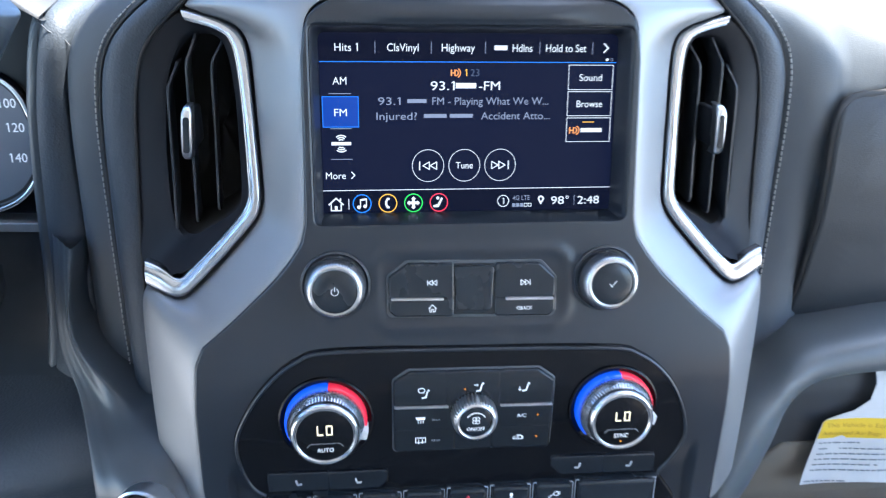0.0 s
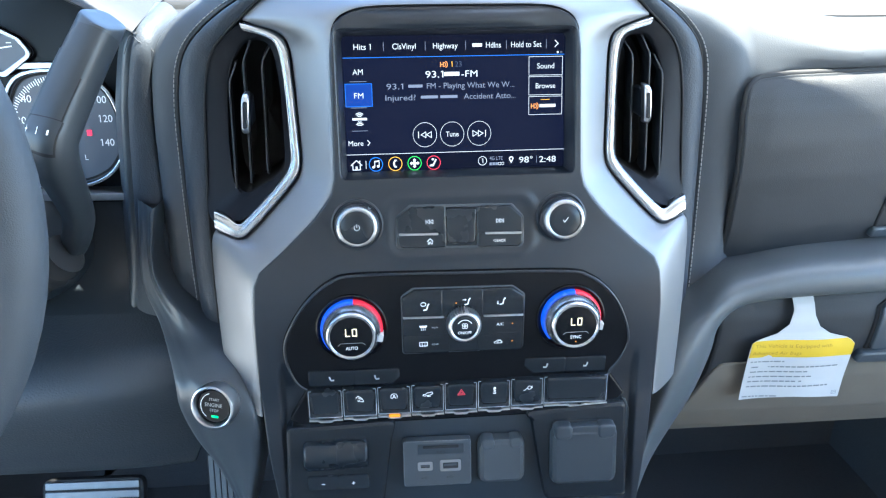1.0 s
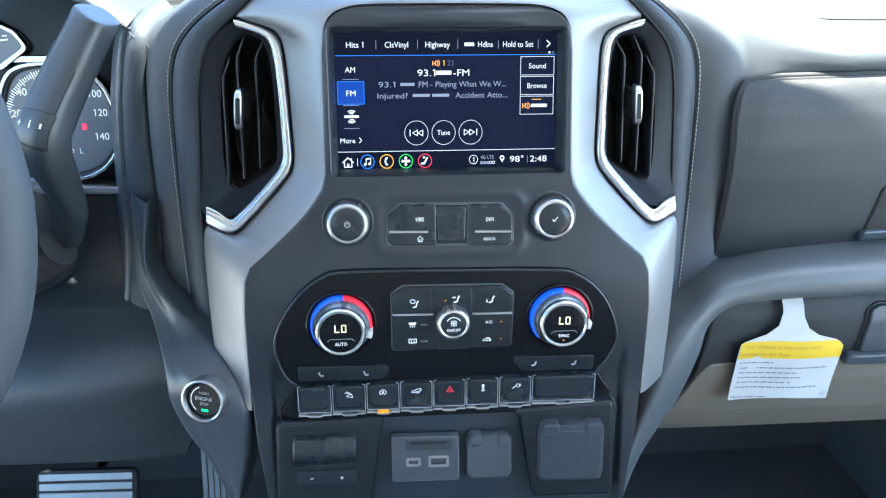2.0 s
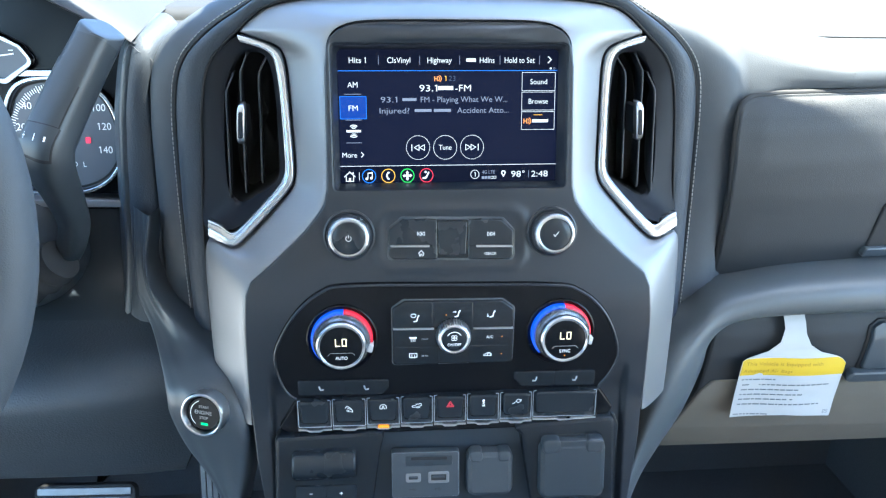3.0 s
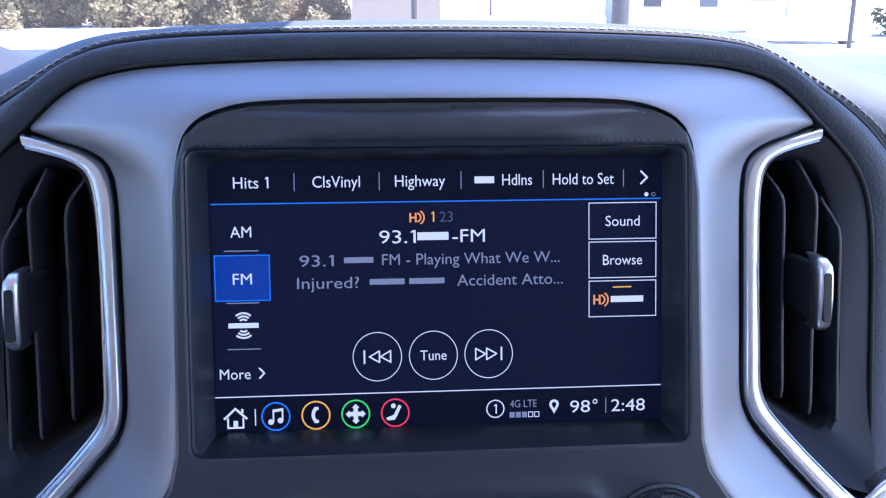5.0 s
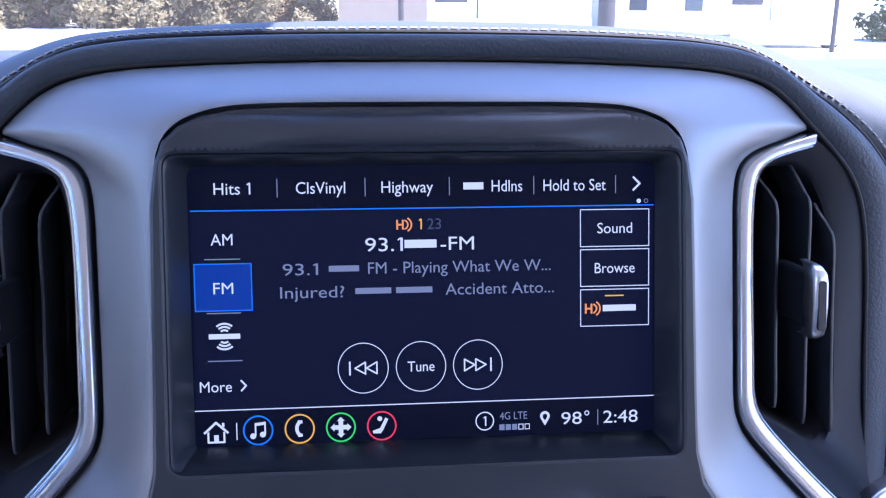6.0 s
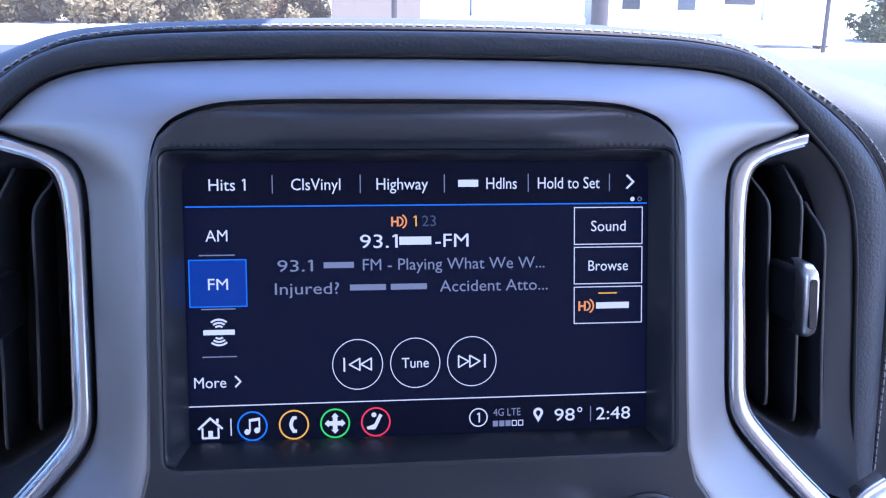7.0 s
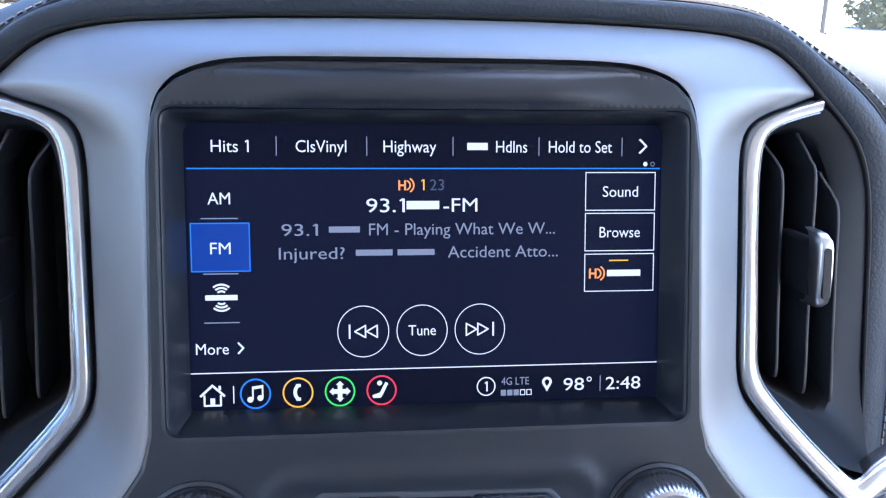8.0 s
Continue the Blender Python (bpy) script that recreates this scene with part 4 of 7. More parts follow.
MIDL = [(0.84, 0.395, 1.288), (0.60, 0.39, 1.278), (0.380, 0.385, 1.268), (0.297, 0.385, 1.262), (0.256, 0.383, 1.254), (0.236, 0.378, 1.246), (0.220, 0.369, 1.231), (0.207, 0.359, 1.209), (0.195, 0.350, 1.180), (0.184, 0.345, 1.150), (0.172, 0.341, 1.112), (0.160, 0.338, 1.040)]
BOTL = [(0.84, 0.405, 1.255), (0.60, 0.402, 1.246), (0.398, 0.400, 1.238), (0.311, 0.400, 1.2365), (0.266, 0.400, 1.234), (0.249, 0.400, 1.227), (0.241, 0.400, 1.212), (0.239, 0.397, 1.183), (0.226, 0.393, 1.134), (0.206, 0.390, 1.092), (0.190, 0.388, 1.050), (0.180, 0.388, 0.990)]
t, m, b = (curve_pts(c, 8) for c in (TOPL, MIDL, BOTL))
f1 = [p.lerp(q, 0.5) + Vector((0, -0.007, 0.005)) for p, q in zip(t, m)]
f2 = [p.lerp(q, 0.5) + Vector((0, -0.010, -0.004)) for p, q in zip(m, b)]
under = [p + Vector((0, 0.03, -0.002)) for p in b]
def skin(lines, per=4):
    """A smooth surface through lines with equal numbers of points."""
    return loft([list(r) for r in zip(*[curve_pts(c, per) for c in zip(*lines)])])


settle(part("shelf", skin([[p + Vector((0, 0.02, 0)) for p in t], t, f1, m, f2, b, under]), "shelf", dash, "charcoal moulded shelf sweeping down beside the stack", 180), DEEP)

# driver's side: end strip, knee panel and the pod that carries the start button
strip_r = [(-0.232, 0.535, 1.474), (-0.2385, 0.503, 1.466), (-0.2435, 0.485, 1.452), (-0.2510, 0.485, 1.420), (-0.2535, 0.486, 1.385), (-0.2550, 0.486, 1.33), (-0.2555, 0.482, 1.28), (-0.2550, 0.477, 1.235), (-0.253, 0.470, 1.19)]
strip_l = [(-0.250, 0.550, 1.484), (-0.2540, 0.512, 1.475), (-0.2585, 0.486, 1.462), (-0.2690, 0.485, 1.420), (-0.2745, 0.486, 1.385), (-0.2805, 0.488, 1.33), (-0.2865, 0.492, 1.28), (-0.2930, 0.494, 1.235), (-0.300, 0.486, 1.19)]
sl, sr = curve_pts(strip_l, 8), curve_pts(strip_r, 8)
part("end_strip", loft([sl, across(sl, sr, 0.10, 0.0016), across(sl, sr, 0.3, 0.0034), across(sl, sr, 0.6, 0.0040), across(sl, sr, 0.9, 0.0020), sr, [p + Vector((0.004, 0.012, 0)) for p in sr]]), "leather_roll", dash, "grained black strip beside the cluster", 70)
part("side_wall", loft([[p + Vector((0.002, 0.003, 0)) for p in sl], [p + Vector((-0.0035, 0.0005, 0)) for p in sl], [p + Vector((-0.0075, 0.004, 0)) for p in sl], [p + Vector((-0.012, 0.014, -0.003)) for p in sl], [p + Vector((-0.028, 0.052, -0.010)) for p in sl]]), "plastic", dash, "smooth charcoal wall of the dial well", 70)
wire = [sl[19] + Vector((-0.005, -0.0012, 0)), sl[16] + Vector((-0.001, -0.005, 0.001))] + [across(sl, sr, f, 0.0046)[16 - int(2 * f)] + Vector((0, 0, -0.010 * f)) for f in (0.3, 0.6, 0.9)]
# bead coloured as the strip's edge highlight
part("edge_bead", sweep(curve_pts(wire, 6), oval(0.0004, 0.0004, 8)), "edge_glint", dash, "thin grey bead painting the highlight at the strip's top")
K = [[(-0.84, 0.53, 1.30), (-0.50, 0.53, 1.30), (-0.34, 0.53, 1.300), (-0.255, 0.52, 1.285)],
     [(-0.84, 0.50, 1.24), (-0.50, 0.50, 1.24), (-0.335, 0.50, 1.236), (-0.240, 0.49, 1.232)],
     [(-0.84, 0.45, 1.205), (-0.50, 0.45, 1.205), (-0.335, 0.45, 1.205), (-0.228, 0.44, 1.210)],
     [(-0.84, 0.385, 1.197), (-0.50, 0.385, 1.197), (-0.338, 0.387, 1.199), (-0.216, 0.398, 1.202)],
     [(-0.84, 0.355, 1.185), (-0.50, 0.355, 1.185), (-0.338, 0.360, 1.187), (-0.206, 0.386, 1.188)],
     [(-0.84, 0.350, 1.160), (-0.50, 0.350, 1.160), (-0.338, 0.356, 1.163), (-0.212, 0.382, 1.162)],
     [(-0.84, 0.375, 1.100), (-0.50, 0.375, 1.100), (-0.335, 0.380, 1.102), (-0.240, 0.398, 1.098)],
     [(-0.84, 0.400, 1.052), (-0.50, 0.400, 1.052), (-0.330, 0.404, 1.050), (-0.262, 0.412, 1.048)],
     [(-0.84, 0.440, 1.045), (-0.50, 0.440, 1.045), (-0.330, 0.440, 1.043), (-0.262, 0.440, 1.043)]]
cols = [curve_pts(r, 8) for r in K]
grid = [list(r) for r in zip(*[curve_pts(c, 5) for c in zip(*cols)])]
settle(part("column_surround", loft(grid[:11]), "flap", dash, "smooth black surround below the column", 180))
settle(part("knee_panel", loft(grid[10:]), "knee", dash, "grained charcoal knee panel below the column", 180))
PR = [(-0.258, 0.446, 1.318), (-0.262, 0.425, 1.262), (-0.227, 0.400, 1.226), (-0.199, 0.372, 1.219), (-0.177, 0.350, 1.207), (-0.166, 0.333, 1.175), (-0.170, 0.330, 1.134), (-0.182, 0.333, 1.090), (-0.195, 0.340, 1.040)]
PM = [(-0.268, 0.450, 1.318), (-0.270, 0.430, 1.256), (-0.243, 0.395, 1.222), (-0.222, 0.357, 1.213), (-0.206, 0.333, 1.203), (-0.200, 0.326, 1.178), (-0.200, 0.332, 1.136), (-0.198, 0.338, 1.095), (-0.196, 0.345, 1.045)]
PL = [(-0.280, 0.470, 1.318), (-0.280, 0.440, 1.252), (-0.262, 0.410, 1.224), (-0.245, 0.372, 1.210), (-0.238, 0.352, 1.198), (-0.238, 0.350, 1.178), (-0.232, 0.356, 1.138), (-0.216, 0.356, 1.100), (-0.203, 0.356, 1.050)]
pr, pm, pl_ = (curve_pts(c, 8) for c in (PR, PM, PL))
settle(part("start_pod", skin([[p + Vector((0.012, 0.06, 0)) for p in pl_], pl_, [p.lerp(q, 0.5) + Vector((0, -0.003, 0)) for p, q in zip(pl_, pm)], pm,
                        [p.lerp(q, 0.6) + Vector((0, -0.005, 0.001)) for p, q in zip(pm, pr)], pr, [p + Vector((0.004, 0.05, 0)) for p in pr]]), "plastic", dash, "charcoal moulded pod carrying the start button", 180))

# ---- centre panel with the display's recess ----
HALF = [(0, 1.4868), (0.05, 1.4867), (0.0680, 1.4858), (0.0780, 1.4835), (0.0850, 1.4802), (0.0900, 1.4755), (0.0926, 1.468), (0.0942, 1.455), (0.0947, 1.41), (0.0950, 1.385), (0.0955, 1.365), (0.0982, 1.3532), (0.1052, 1.3430),
        (0.1152, 1.3310), (0.1407, 1.3075), (0.1572, 1.2942), (0.1616, 1.2842), (0.1638, 1.257), (0.165, 1.20), (0.162, 1.14), (0.156, 1.09), (0.150, 1.02), (0, 1.02)]
OZ, OW, OH = 1.4182, 0.1812, 0.1076
OPEN = rrect(0, OZ, OW, OH, 0.005, 6)
panel = thing("centre_panel", "satin black centre stack panel framed in silver", "panel")


def relief(x, z):
    """The moulded forms of the face: brow over the display, rim round the radio keys, step down to the lower face."""
    d = 0.0
    if z > 1.47:
        d -= 0.0026 * (1 - ease((abs(x) - 0.040) / 0.032)) * ease((z - 1.4728) / 0.0050) * (1 - ease((z - 1.4778) / 0.0085))
        d += 0.0030 * ease((z - 1.4825) / 0.0045)
    qx, qz = abs(x) - 0.0575 + 0.012, abs(z - 1.3262) - 0.0225 + 0.012
    r = math.hypot(max(qx, 0.0), max(qz, 0.0)) + min(max(qx, qz), 0.0) - 0.012
    d -= 0.0012 * math.exp(-(r / 0.0042) ** 2)
    d += 0.0050 * ease((0.1515 - abs(x)) / 0.006) * ease((1.222 - z) / 0.030)
    return d


plate("face", mirrored(HALF), "panel", panel, yf=level, depth=0.02, edge=0.0014, holes=[rrect(0, OZ, OW + 0.0030, OH + 0.0030, 0.006, 6)], dome=relief, step=0.0025)
LOW = [(x, 1.2425 + 1.0297 * (z - 1.25)) for x, z in mirrored([(0, 1.1700), (0.142, 1.1755), (0.146, 1.165), (0.145, 1.15), (0.140, 1.10), (0.135, 1.04), (0, 1.04)])]
plate("lower_face", LOW, "lower", panel, yf=level, off=0.0034, depth=0.004, edge=0.0008, label="charcoal lower face below the switches")
# sloping reveal round the glass
ring0 = dense(OPEN, 0.004)
gx, gz, gw, gh = 0, 1.4143, 0.1738, 0.1042


def towards(p, f):
    cx = max(-gw / 2, min(gw / 2, p[0] * gw / OW))
    cz = gz + (p[1] - OZ) * gh / OH
    return p[0] + (cx - p[0]) * f, p[1] + (cz - p[1]) * f


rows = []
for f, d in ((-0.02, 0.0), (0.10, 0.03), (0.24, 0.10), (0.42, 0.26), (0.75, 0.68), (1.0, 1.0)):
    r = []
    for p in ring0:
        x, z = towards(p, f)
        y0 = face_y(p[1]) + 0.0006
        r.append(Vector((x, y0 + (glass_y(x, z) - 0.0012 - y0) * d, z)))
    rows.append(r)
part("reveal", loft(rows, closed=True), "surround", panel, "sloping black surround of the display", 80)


# ---- display ----
disp = thing("touch_display", "lit dark-blue radio touch display set in the black panel", "display")
plate("glass", rrect(gx, gz, 0.1752, 0.1056, 0.002), "scr_bg", disp, yf=glass_y, off=0.0, depth=0.004, edge=0.0003, label="dark navy glass of the radio screen")
Z0 = 1.41


def smark(name, shapes, u, v, mat, off=-0.0003):
    return mark(name, shapes, u / 1000, Z0 + v / 1000, mat, disp, yf=glass_y, off=off)


def stext(name, words, u, v, w, h, mat="scr_white"):
    return text(name, words, u / 1000, Z0 + v / 1000, w / 1000, h / 1000, mat, disp, yf=glass_y, off=-0.0003)


smark("lit_area", bar(0, 3.6, 173.0, 72.8), 0, 0, "scr_panel", -0.00012)
stext("preset_text", "Hits 1", -71.1, 48.3, 13.2, 4.3)
stext("preset_text", "ClsVinyl", -39.1, 48.3, 18.0, 4.3)
stext("preset_text", "Highway", -7.2, 48.3, 19.2, 4.3)
smark("preset_bars", bar(-7.1, 0, 7.6, 2.6), 24.6, 48.3, "scr_white")
stext("preset_text", "Hdlns", 30.2, 48.3, 11.6, 4.3)
stext("preset_text", "Hold to Set", 56.1, 48.3, 24.0, 4.3)
for u, v in ((-54.9, 48.3), (-22.8, 48.3), (8.5, 48.3), (40.4, 48.3), (71.9, 48.3)):
    smark("divider", bar(0, 0, 0.35, 6.8), u, v, "scr_grey")
smark("arrow", stroke([(-1.3, 2.4), (1.2, 0), (-1.3, -2.4)], 0.75), 80.1, 48.5, "scr_white")
smark("page_dot", [circle(0, 0, 0.85, 14)], 81.0, 42.0, "scr_white")
smark("page_ring", arc(0, 0, 0.85, 0, 360, 0.25, 14), 83.8, 42.0, "scr_grey")
smark("rule_line", bar(0, 0, 173, 0.45), 0.2, 40.4, "scr_line")
stext("source_text", "AM", -75.4, 30.0, 7.9, 4.2)
smark("source_tile", bar(0, 0, 20.9, 17.4), -75.3, 12.7, "scr_blue", -0.0002)
smark("source_tile_edge", frame_bars(0, 0, 20.9, 17.4, 0.4), -75.3, 12.7, "scr_line")
stext("source_text", "FM", -75.3, 12.4, 7.2, 4.2)
for v, w in ((22.9, 13.0), (3.3, 12.4), (-14.2, 12.6)):
    smark("divider", bar(0, 0, w, 0.4), -75.4, v, "scr_grey")
sat = bar(0, 0, 11.4, 1.9)
for s in (1, -1):
    for r in (2.0, 3.2, 4.4):
        sat += arc(0, s * 0.3, r + 0.35, 50 if s > 0 else 230, 130 if s > 0 else 310, 0.7, 10)
smark("satellite_mark", sat, -75.4, -5.2, "scr_white")
stext("source_text", "More", -79.1, -23.6, 11.6, 4.0)
smark("arrow", stroke([(-0.9, 1.9), (0.9, 0), (-0.9, -1.9)], 0.65), -69.0, -23.5, "scr_white")


def round_mark(name, u, v, s):
    """An orange capital-like mark with an arc, as plain shapes."""
    sh = bar(-2.2 * s, 0, 0.7 * s, 3.6 * s) + bar(-1.1 * s, 0, 1.6 * s, 0.7 * s) + bar(-0.1 * s, 0, 0.7 * s, 3.6 * s)
    sh += arc(0.2 * s, 0, 1.9 * s, -80, 80, 0.6 * s, 10) + arc(0.4 * s, 0, 3.0 * s, -62, 62, 0.6 * s, 10)
    smark(name, sh, u, v, "scr_orange")


round_mark("digital_mark", -9.0, 34.4, 1.0)
stext("channel_text", "1", -2.6, 34.6, 1.5, 4.0, "scr_amber")
stext("channel_text", "23", 2.6, 34.6, 5.2, 4.0, "scr_dim")
stext("station_text", "93.1", -16.2, 27.3, 14.0, 5.0)
smark("station_bars", bar(0, 0, 12.0, 3.0), -2.6, 27.3, "scr_white")
stext("station_text", "-FM", 11.2, 27.3, 12.6, 5.0)
stext("song_text", "93.1", -47.2, 18.7, 13.0, 4.3, "scr_grey")
smark("song_bar", bar(0, 0, 11.2, 2.2), -31.2, 18.7, "scr_grey")
stext("song_text", "FM - Playing What We W...", 12.2, 18.7, 69.0, 4.3, "scr_grey")
stext("song_text", "Injured?", -43.0, 10.3, 23.6, 4.3, "scr_grey")
smark("song_bar", bar(-7.3, 0, 13.4, 2.2) + bar(8.0, 0, 13.6, 2.2), -13.2, 10.3, "scr_grey")
stext("song_text", "Accident Atto...", 27.2, 10.3, 41.4, 4.3, "scr_grey")
for v, words, w in ((32.0, "Sound", 13.6), (17.0, "Browse", 15.6), (1.9, "", 0)):
    smark("tile_edge", frame_bars(0, 0, 27.0, 14.2, 0.35), 71.6, v, "scr_white")
    if words:
        stext("tile_text", words, 71.6, v, w, 4.0)
round_mark("digital_mark", 62.6, 1.6, 1.05)
smark("tile_bar", bar(0, 0, 7.4, 0.5), 71.4, 6.4, "scr_amber")
smark("tile_bars", bar(0, 0, 13.0, 2.4), 73.4, 1.7, "scr_white")
for u, kind in ((-24.8, "back"), (-3.1, "tune"), (18.5, "next")):
    smark("round_button_edge", arc(0, 0, 9.5, 0, 360, 0.32, 48), u, -18.4, "scr_white")
    if kind == "tune":
        stext("button_text", "Tune", u, -18.3, 10.2, 3.9)
    else:
        s = 1 if kind == "next" else -1
        sh = []
        for o in (-3.1, 1.2):
            sh += stroke([(s * (o - 2.0), 2.2), (s * (o + 1.9), 0), (s * (o - 2.0), -2.2)], 0.55, True)
        smark("skip_icon", sh + bar(s * 5.0, 0, 0.65, 5.2), u, -18.4, "scr_white")
smark("rule_line", bar(0, 0, 174, 0.4), 0, -32.4, "scr_white")
home = stroke([(-4.2, -0.3), (0, 3.5), (4.2, -0.3)], 0.85) + stroke([(-2.9, -0.2), (-2.9, -3.8), (2.9, -3.8), (2.9, -0.2)], 0.7) + bar(0, -2.4, 1.7, 2.6) + bar(2.6, 2.6, 0.9, 1.6)
smark("home_icon", home, -79.5, -40.4, "scr_white")
smark("divider", bar(0, 0, 0.4, 6.4), -72.0, -40.4, "scr_white")
for u, ring in ((-64.2, "scr_line"), (-48.9, "scr_amber"), (-33.6, "scr_green"), (-18.3, "scr_red")):
    smark("app_ring", arc(0, 0, 5.6, 0, 360, 0.6, 36), u, -40.3, ring)
smark("music_icon", [circle(-1.7, -2.1, 1.1, 12), circle(1.9, -1.6, 1.1, 12)] + bar(-0.75, 0.3, 0.6, 4.6) + bar(2.75, 0.8, 0.6, 4.6) + [[(-1.05, 1.6), (3.05, 2.1), (3.05, 3.2), (-1.05, 2.7)]], -64.4, -40.3, "scr_white")
smark("phone_icon", arc(2.6, 0, 4.0, 130, 230, 1.3, 12) + bar(0.5, 2.5, 1.7, 1.2) + bar(0.5, -2.5, 1.7, 1.2), -49.2, -40.2, "scr_white")
cross = bar(0, 0, 6.0, 1.7) + bar(0, 1.9, 1.7, 2.1) + bar(0, -1.9, 1.7, 2.1)
for k in range(4):
    a = radians(90 * k)
    cross.append([(math.cos(a) * 3.9 - 0 * math.sin(a), math.sin(a) * 3.9), (math.cos(a) * 2.4 - 1.5 * math.sin(a), math.sin(a) * 2.4 + 1.5 * math.cos(a)), (math.cos(a) * 2.4 + 1.5 * math.sin(a), math.sin(a) * 2.4 - 1.5 * math.cos(a))])
smark("cross_icon", cross, -33.6, -40.3, "scr_white")
seat = [[(-0.5, -0.9), (0.7, -1.5), (2.6, 2.4), (1.5, 3.0)], [(-3.4, -1.9), (-0.5, -0.9), (0.7, -1.5), (-0.2, -2.9), (-3.0, -2.9)]]
smark("seat_icon", seat + [circle(-0.6, 2.6, 0.95, 12)], -18.4, -40.2, "scr_white")
smark("badge_ring", arc(0, 0, 3.6, 0, 360, 0.45, 28), 20.9, -40.0, "scr_white")
stext("badge_text", "1", 20.9, -40.0, 1.4, 3.8)
stext("network_text", "4G LTE", 32.0, -38.2, 10.6, 2.9, "scr_grey")
smark("signal_full", bar(-4.9, 0, 2.0, 2.2) + bar(-2.45, 0, 2.0, 2.2) + bar(0, 0, 2.0, 2.2), 32.4, -42.6, "scr_grey")
smark("signal_empty", frame_bars(2.45, 0, 2.0, 2.2, 0.3) + frame_bars(4.9, 0, 2.0, 2.2, 0.3), 32.4, -42.6, "scr_white")
smark("pin_icon", arc(0, 0.7, 1.9, -30, 210, 1.0, 16) + [[(-1.75, 0.0), (-0.8, 0.2), (0, -1.0), (0, -3.0)], [(1.75, 0.0), (0, -3.0), (0, -1.0), (0.8, 0.2)]], 44.2, -39.6, "scr_white")
stext("heat_text", "98", 54.6, -40.0, 8.0, 4.8)
smark("degree_ring", arc(0, 0, 1.0, 0, 360, 0.4, 14), 60.6, -38.3, "scr_white")
smark("divider", bar(0, 0, 0.35, 6.0), 64.9, -40.0, "scr_grey")
stext("clock_text", "2:48", 73.9, -40.0, 13.6, 4.8)

# ---- air vents ----
def vent(sign):
    v = thing("air_vent", "black upright air vent with chrome thumb tab", "air vent", "vents beside the display")
    # outer edge against chrome and pad, then the mouth, then the duct
    outer = [(0.1530, 0.4485, 1.4680), (0.1680, 0.4520, 1.4722), (0.1880, 0.4548, 1.4550), (0.1968, 0.4560, 1.4390), (0.2035, 0.4555, 1.392), (0.2078, 0.4520, 1.340), (0.2050, 0.440, 1.318), (0.1850, 0.4090, 1.3240),
             (0.1600, 0.4080, 1.3345), (0.1345, 0.4120, 1.3600), (0.1302, 0.4150, 1.3700), (0.1300, 0.4220, 1.4000), (0.1322, 0.4320, 1.4300), (0.1375, 0.4425, 1.4580)]
    mouth = [(0.1500, 0.4545, 1.4612), (0.1640, 0.455, 1.4600), (0.1745, 0.455, 1.4470), (0.1805, 0.452, 1.4255), (0.1835, 0.447, 1.390), (0.1830, 0.440, 1.358), (0.1795, 0.435, 1.3445), (0.1710, 0.429, 1.3395),
             (0.1575, 0.425, 1.3465), (0.1415, 0.425, 1.3575), (0.1375, 0.428, 1.368), (0.1372, 0.434, 1.40), (0.1385, 0.443, 1.43), (0.1425, 0.4495, 1.4525)]
    def ring(pts, grow=0.0, dy=0.0):
        return curve_pts([(sign * (0.155 + (x - 0.155) * (1 + grow)), y + dy, 1.40 + (z - 1.40) * (1 + grow)) for x, y, z in pts], 4, True)
    o, m = ring(outer), ring(mouth)
    part("housing", loft([ring(outer, 0.0, 0.02), o, [p.lerp(q, 0.85) + Vector((0, -0.001, 0)) for p, q in zip(o, m)], m, ring(mouth, -0.03, 0.004)], closed=True), "vent", v, "dark grey moulded vent surround", 40)
    part("duct", loft([ring(mouth, -0.03, 0.004), ring(mouth, -0.06, 0.05), ring(mouth, -0.5, 0.06), ring(mouth, -0.97, 0.06)], closed=True), "gap", v, "deep black vent duct", 40)
    for xh, zh, xt, zt, xb, zb in ((0.1450, 1.4550, 0.1510, 1.4455, 0.1530, 1.3560), (0.1605, 1.4575, 0.1655, 1.4470, 0.1670, 1.3480), (0.1730, 1.4410, 0.1780, 1.4315, 0.1800, 1.3430)):
        path = curve_pts([(xh, 0.4545, zh + 0.003), (xh + 0.0004, 0.4515, zh), (xt - 0.0022, 0.4470, zt + 0.0035), (xt, 0.4450, zt - 0.004), (xt * 0.67 + xb * 0.33, 0.4420, zt * 0.67 + zb * 0.33), (xt * 0.33 + xb * 0.67, 0.4380, zt * 0.33 + zb * 0.67), (xb, 0.4345, zb + 0.004), (xb, 0.4370, zb)], 5)
        rows = []
        for p in path:
            rows.append([Vector((sign * (p.x + dx), p.y + dy, p.z)) for dx, dy in ((-0.0010, 0.0012), (-0.0006, 0.0002), (0.0, 0.0), (0.0006, 0.0002), (0.0010, 0.0012), (0.0034, 0.026), (0.0020, 0.026))])
        part("slat", loft(rows, closed=True, caps=True), "slat", v)
    # thumb tab clipped on the middle slat: a bright shackle on a dark carrier
    cx, cz, cy = (0.1575 if sign > 0 else 0.1635), 1.4090, 0.4170
    rows = []
    for px, pz, w, out in ((0.0, 0.0160, 0.0014, 0.007), (0.0, 0.0154, 0.0022, 0.0035), (0.0, 0.0130, 0.0029, 0.0008), (0.0, 0.0098, 0.0032, 0.0), (0.0, 0.0, 0.0033, -0.0004), (0.0, -0.0098, 0.0032, 0.0), (0.0, -0.0130, 0.0029, 0.0008), (0.0, -0.0154, 0.0022, 0.0035), (0.0, -0.0160, 0.0014, 0.007)):
        c = Vector((sign * cx - sign * 0.10 * pz, cy + out - 0.25 * pz * 0.2, cz + pz))
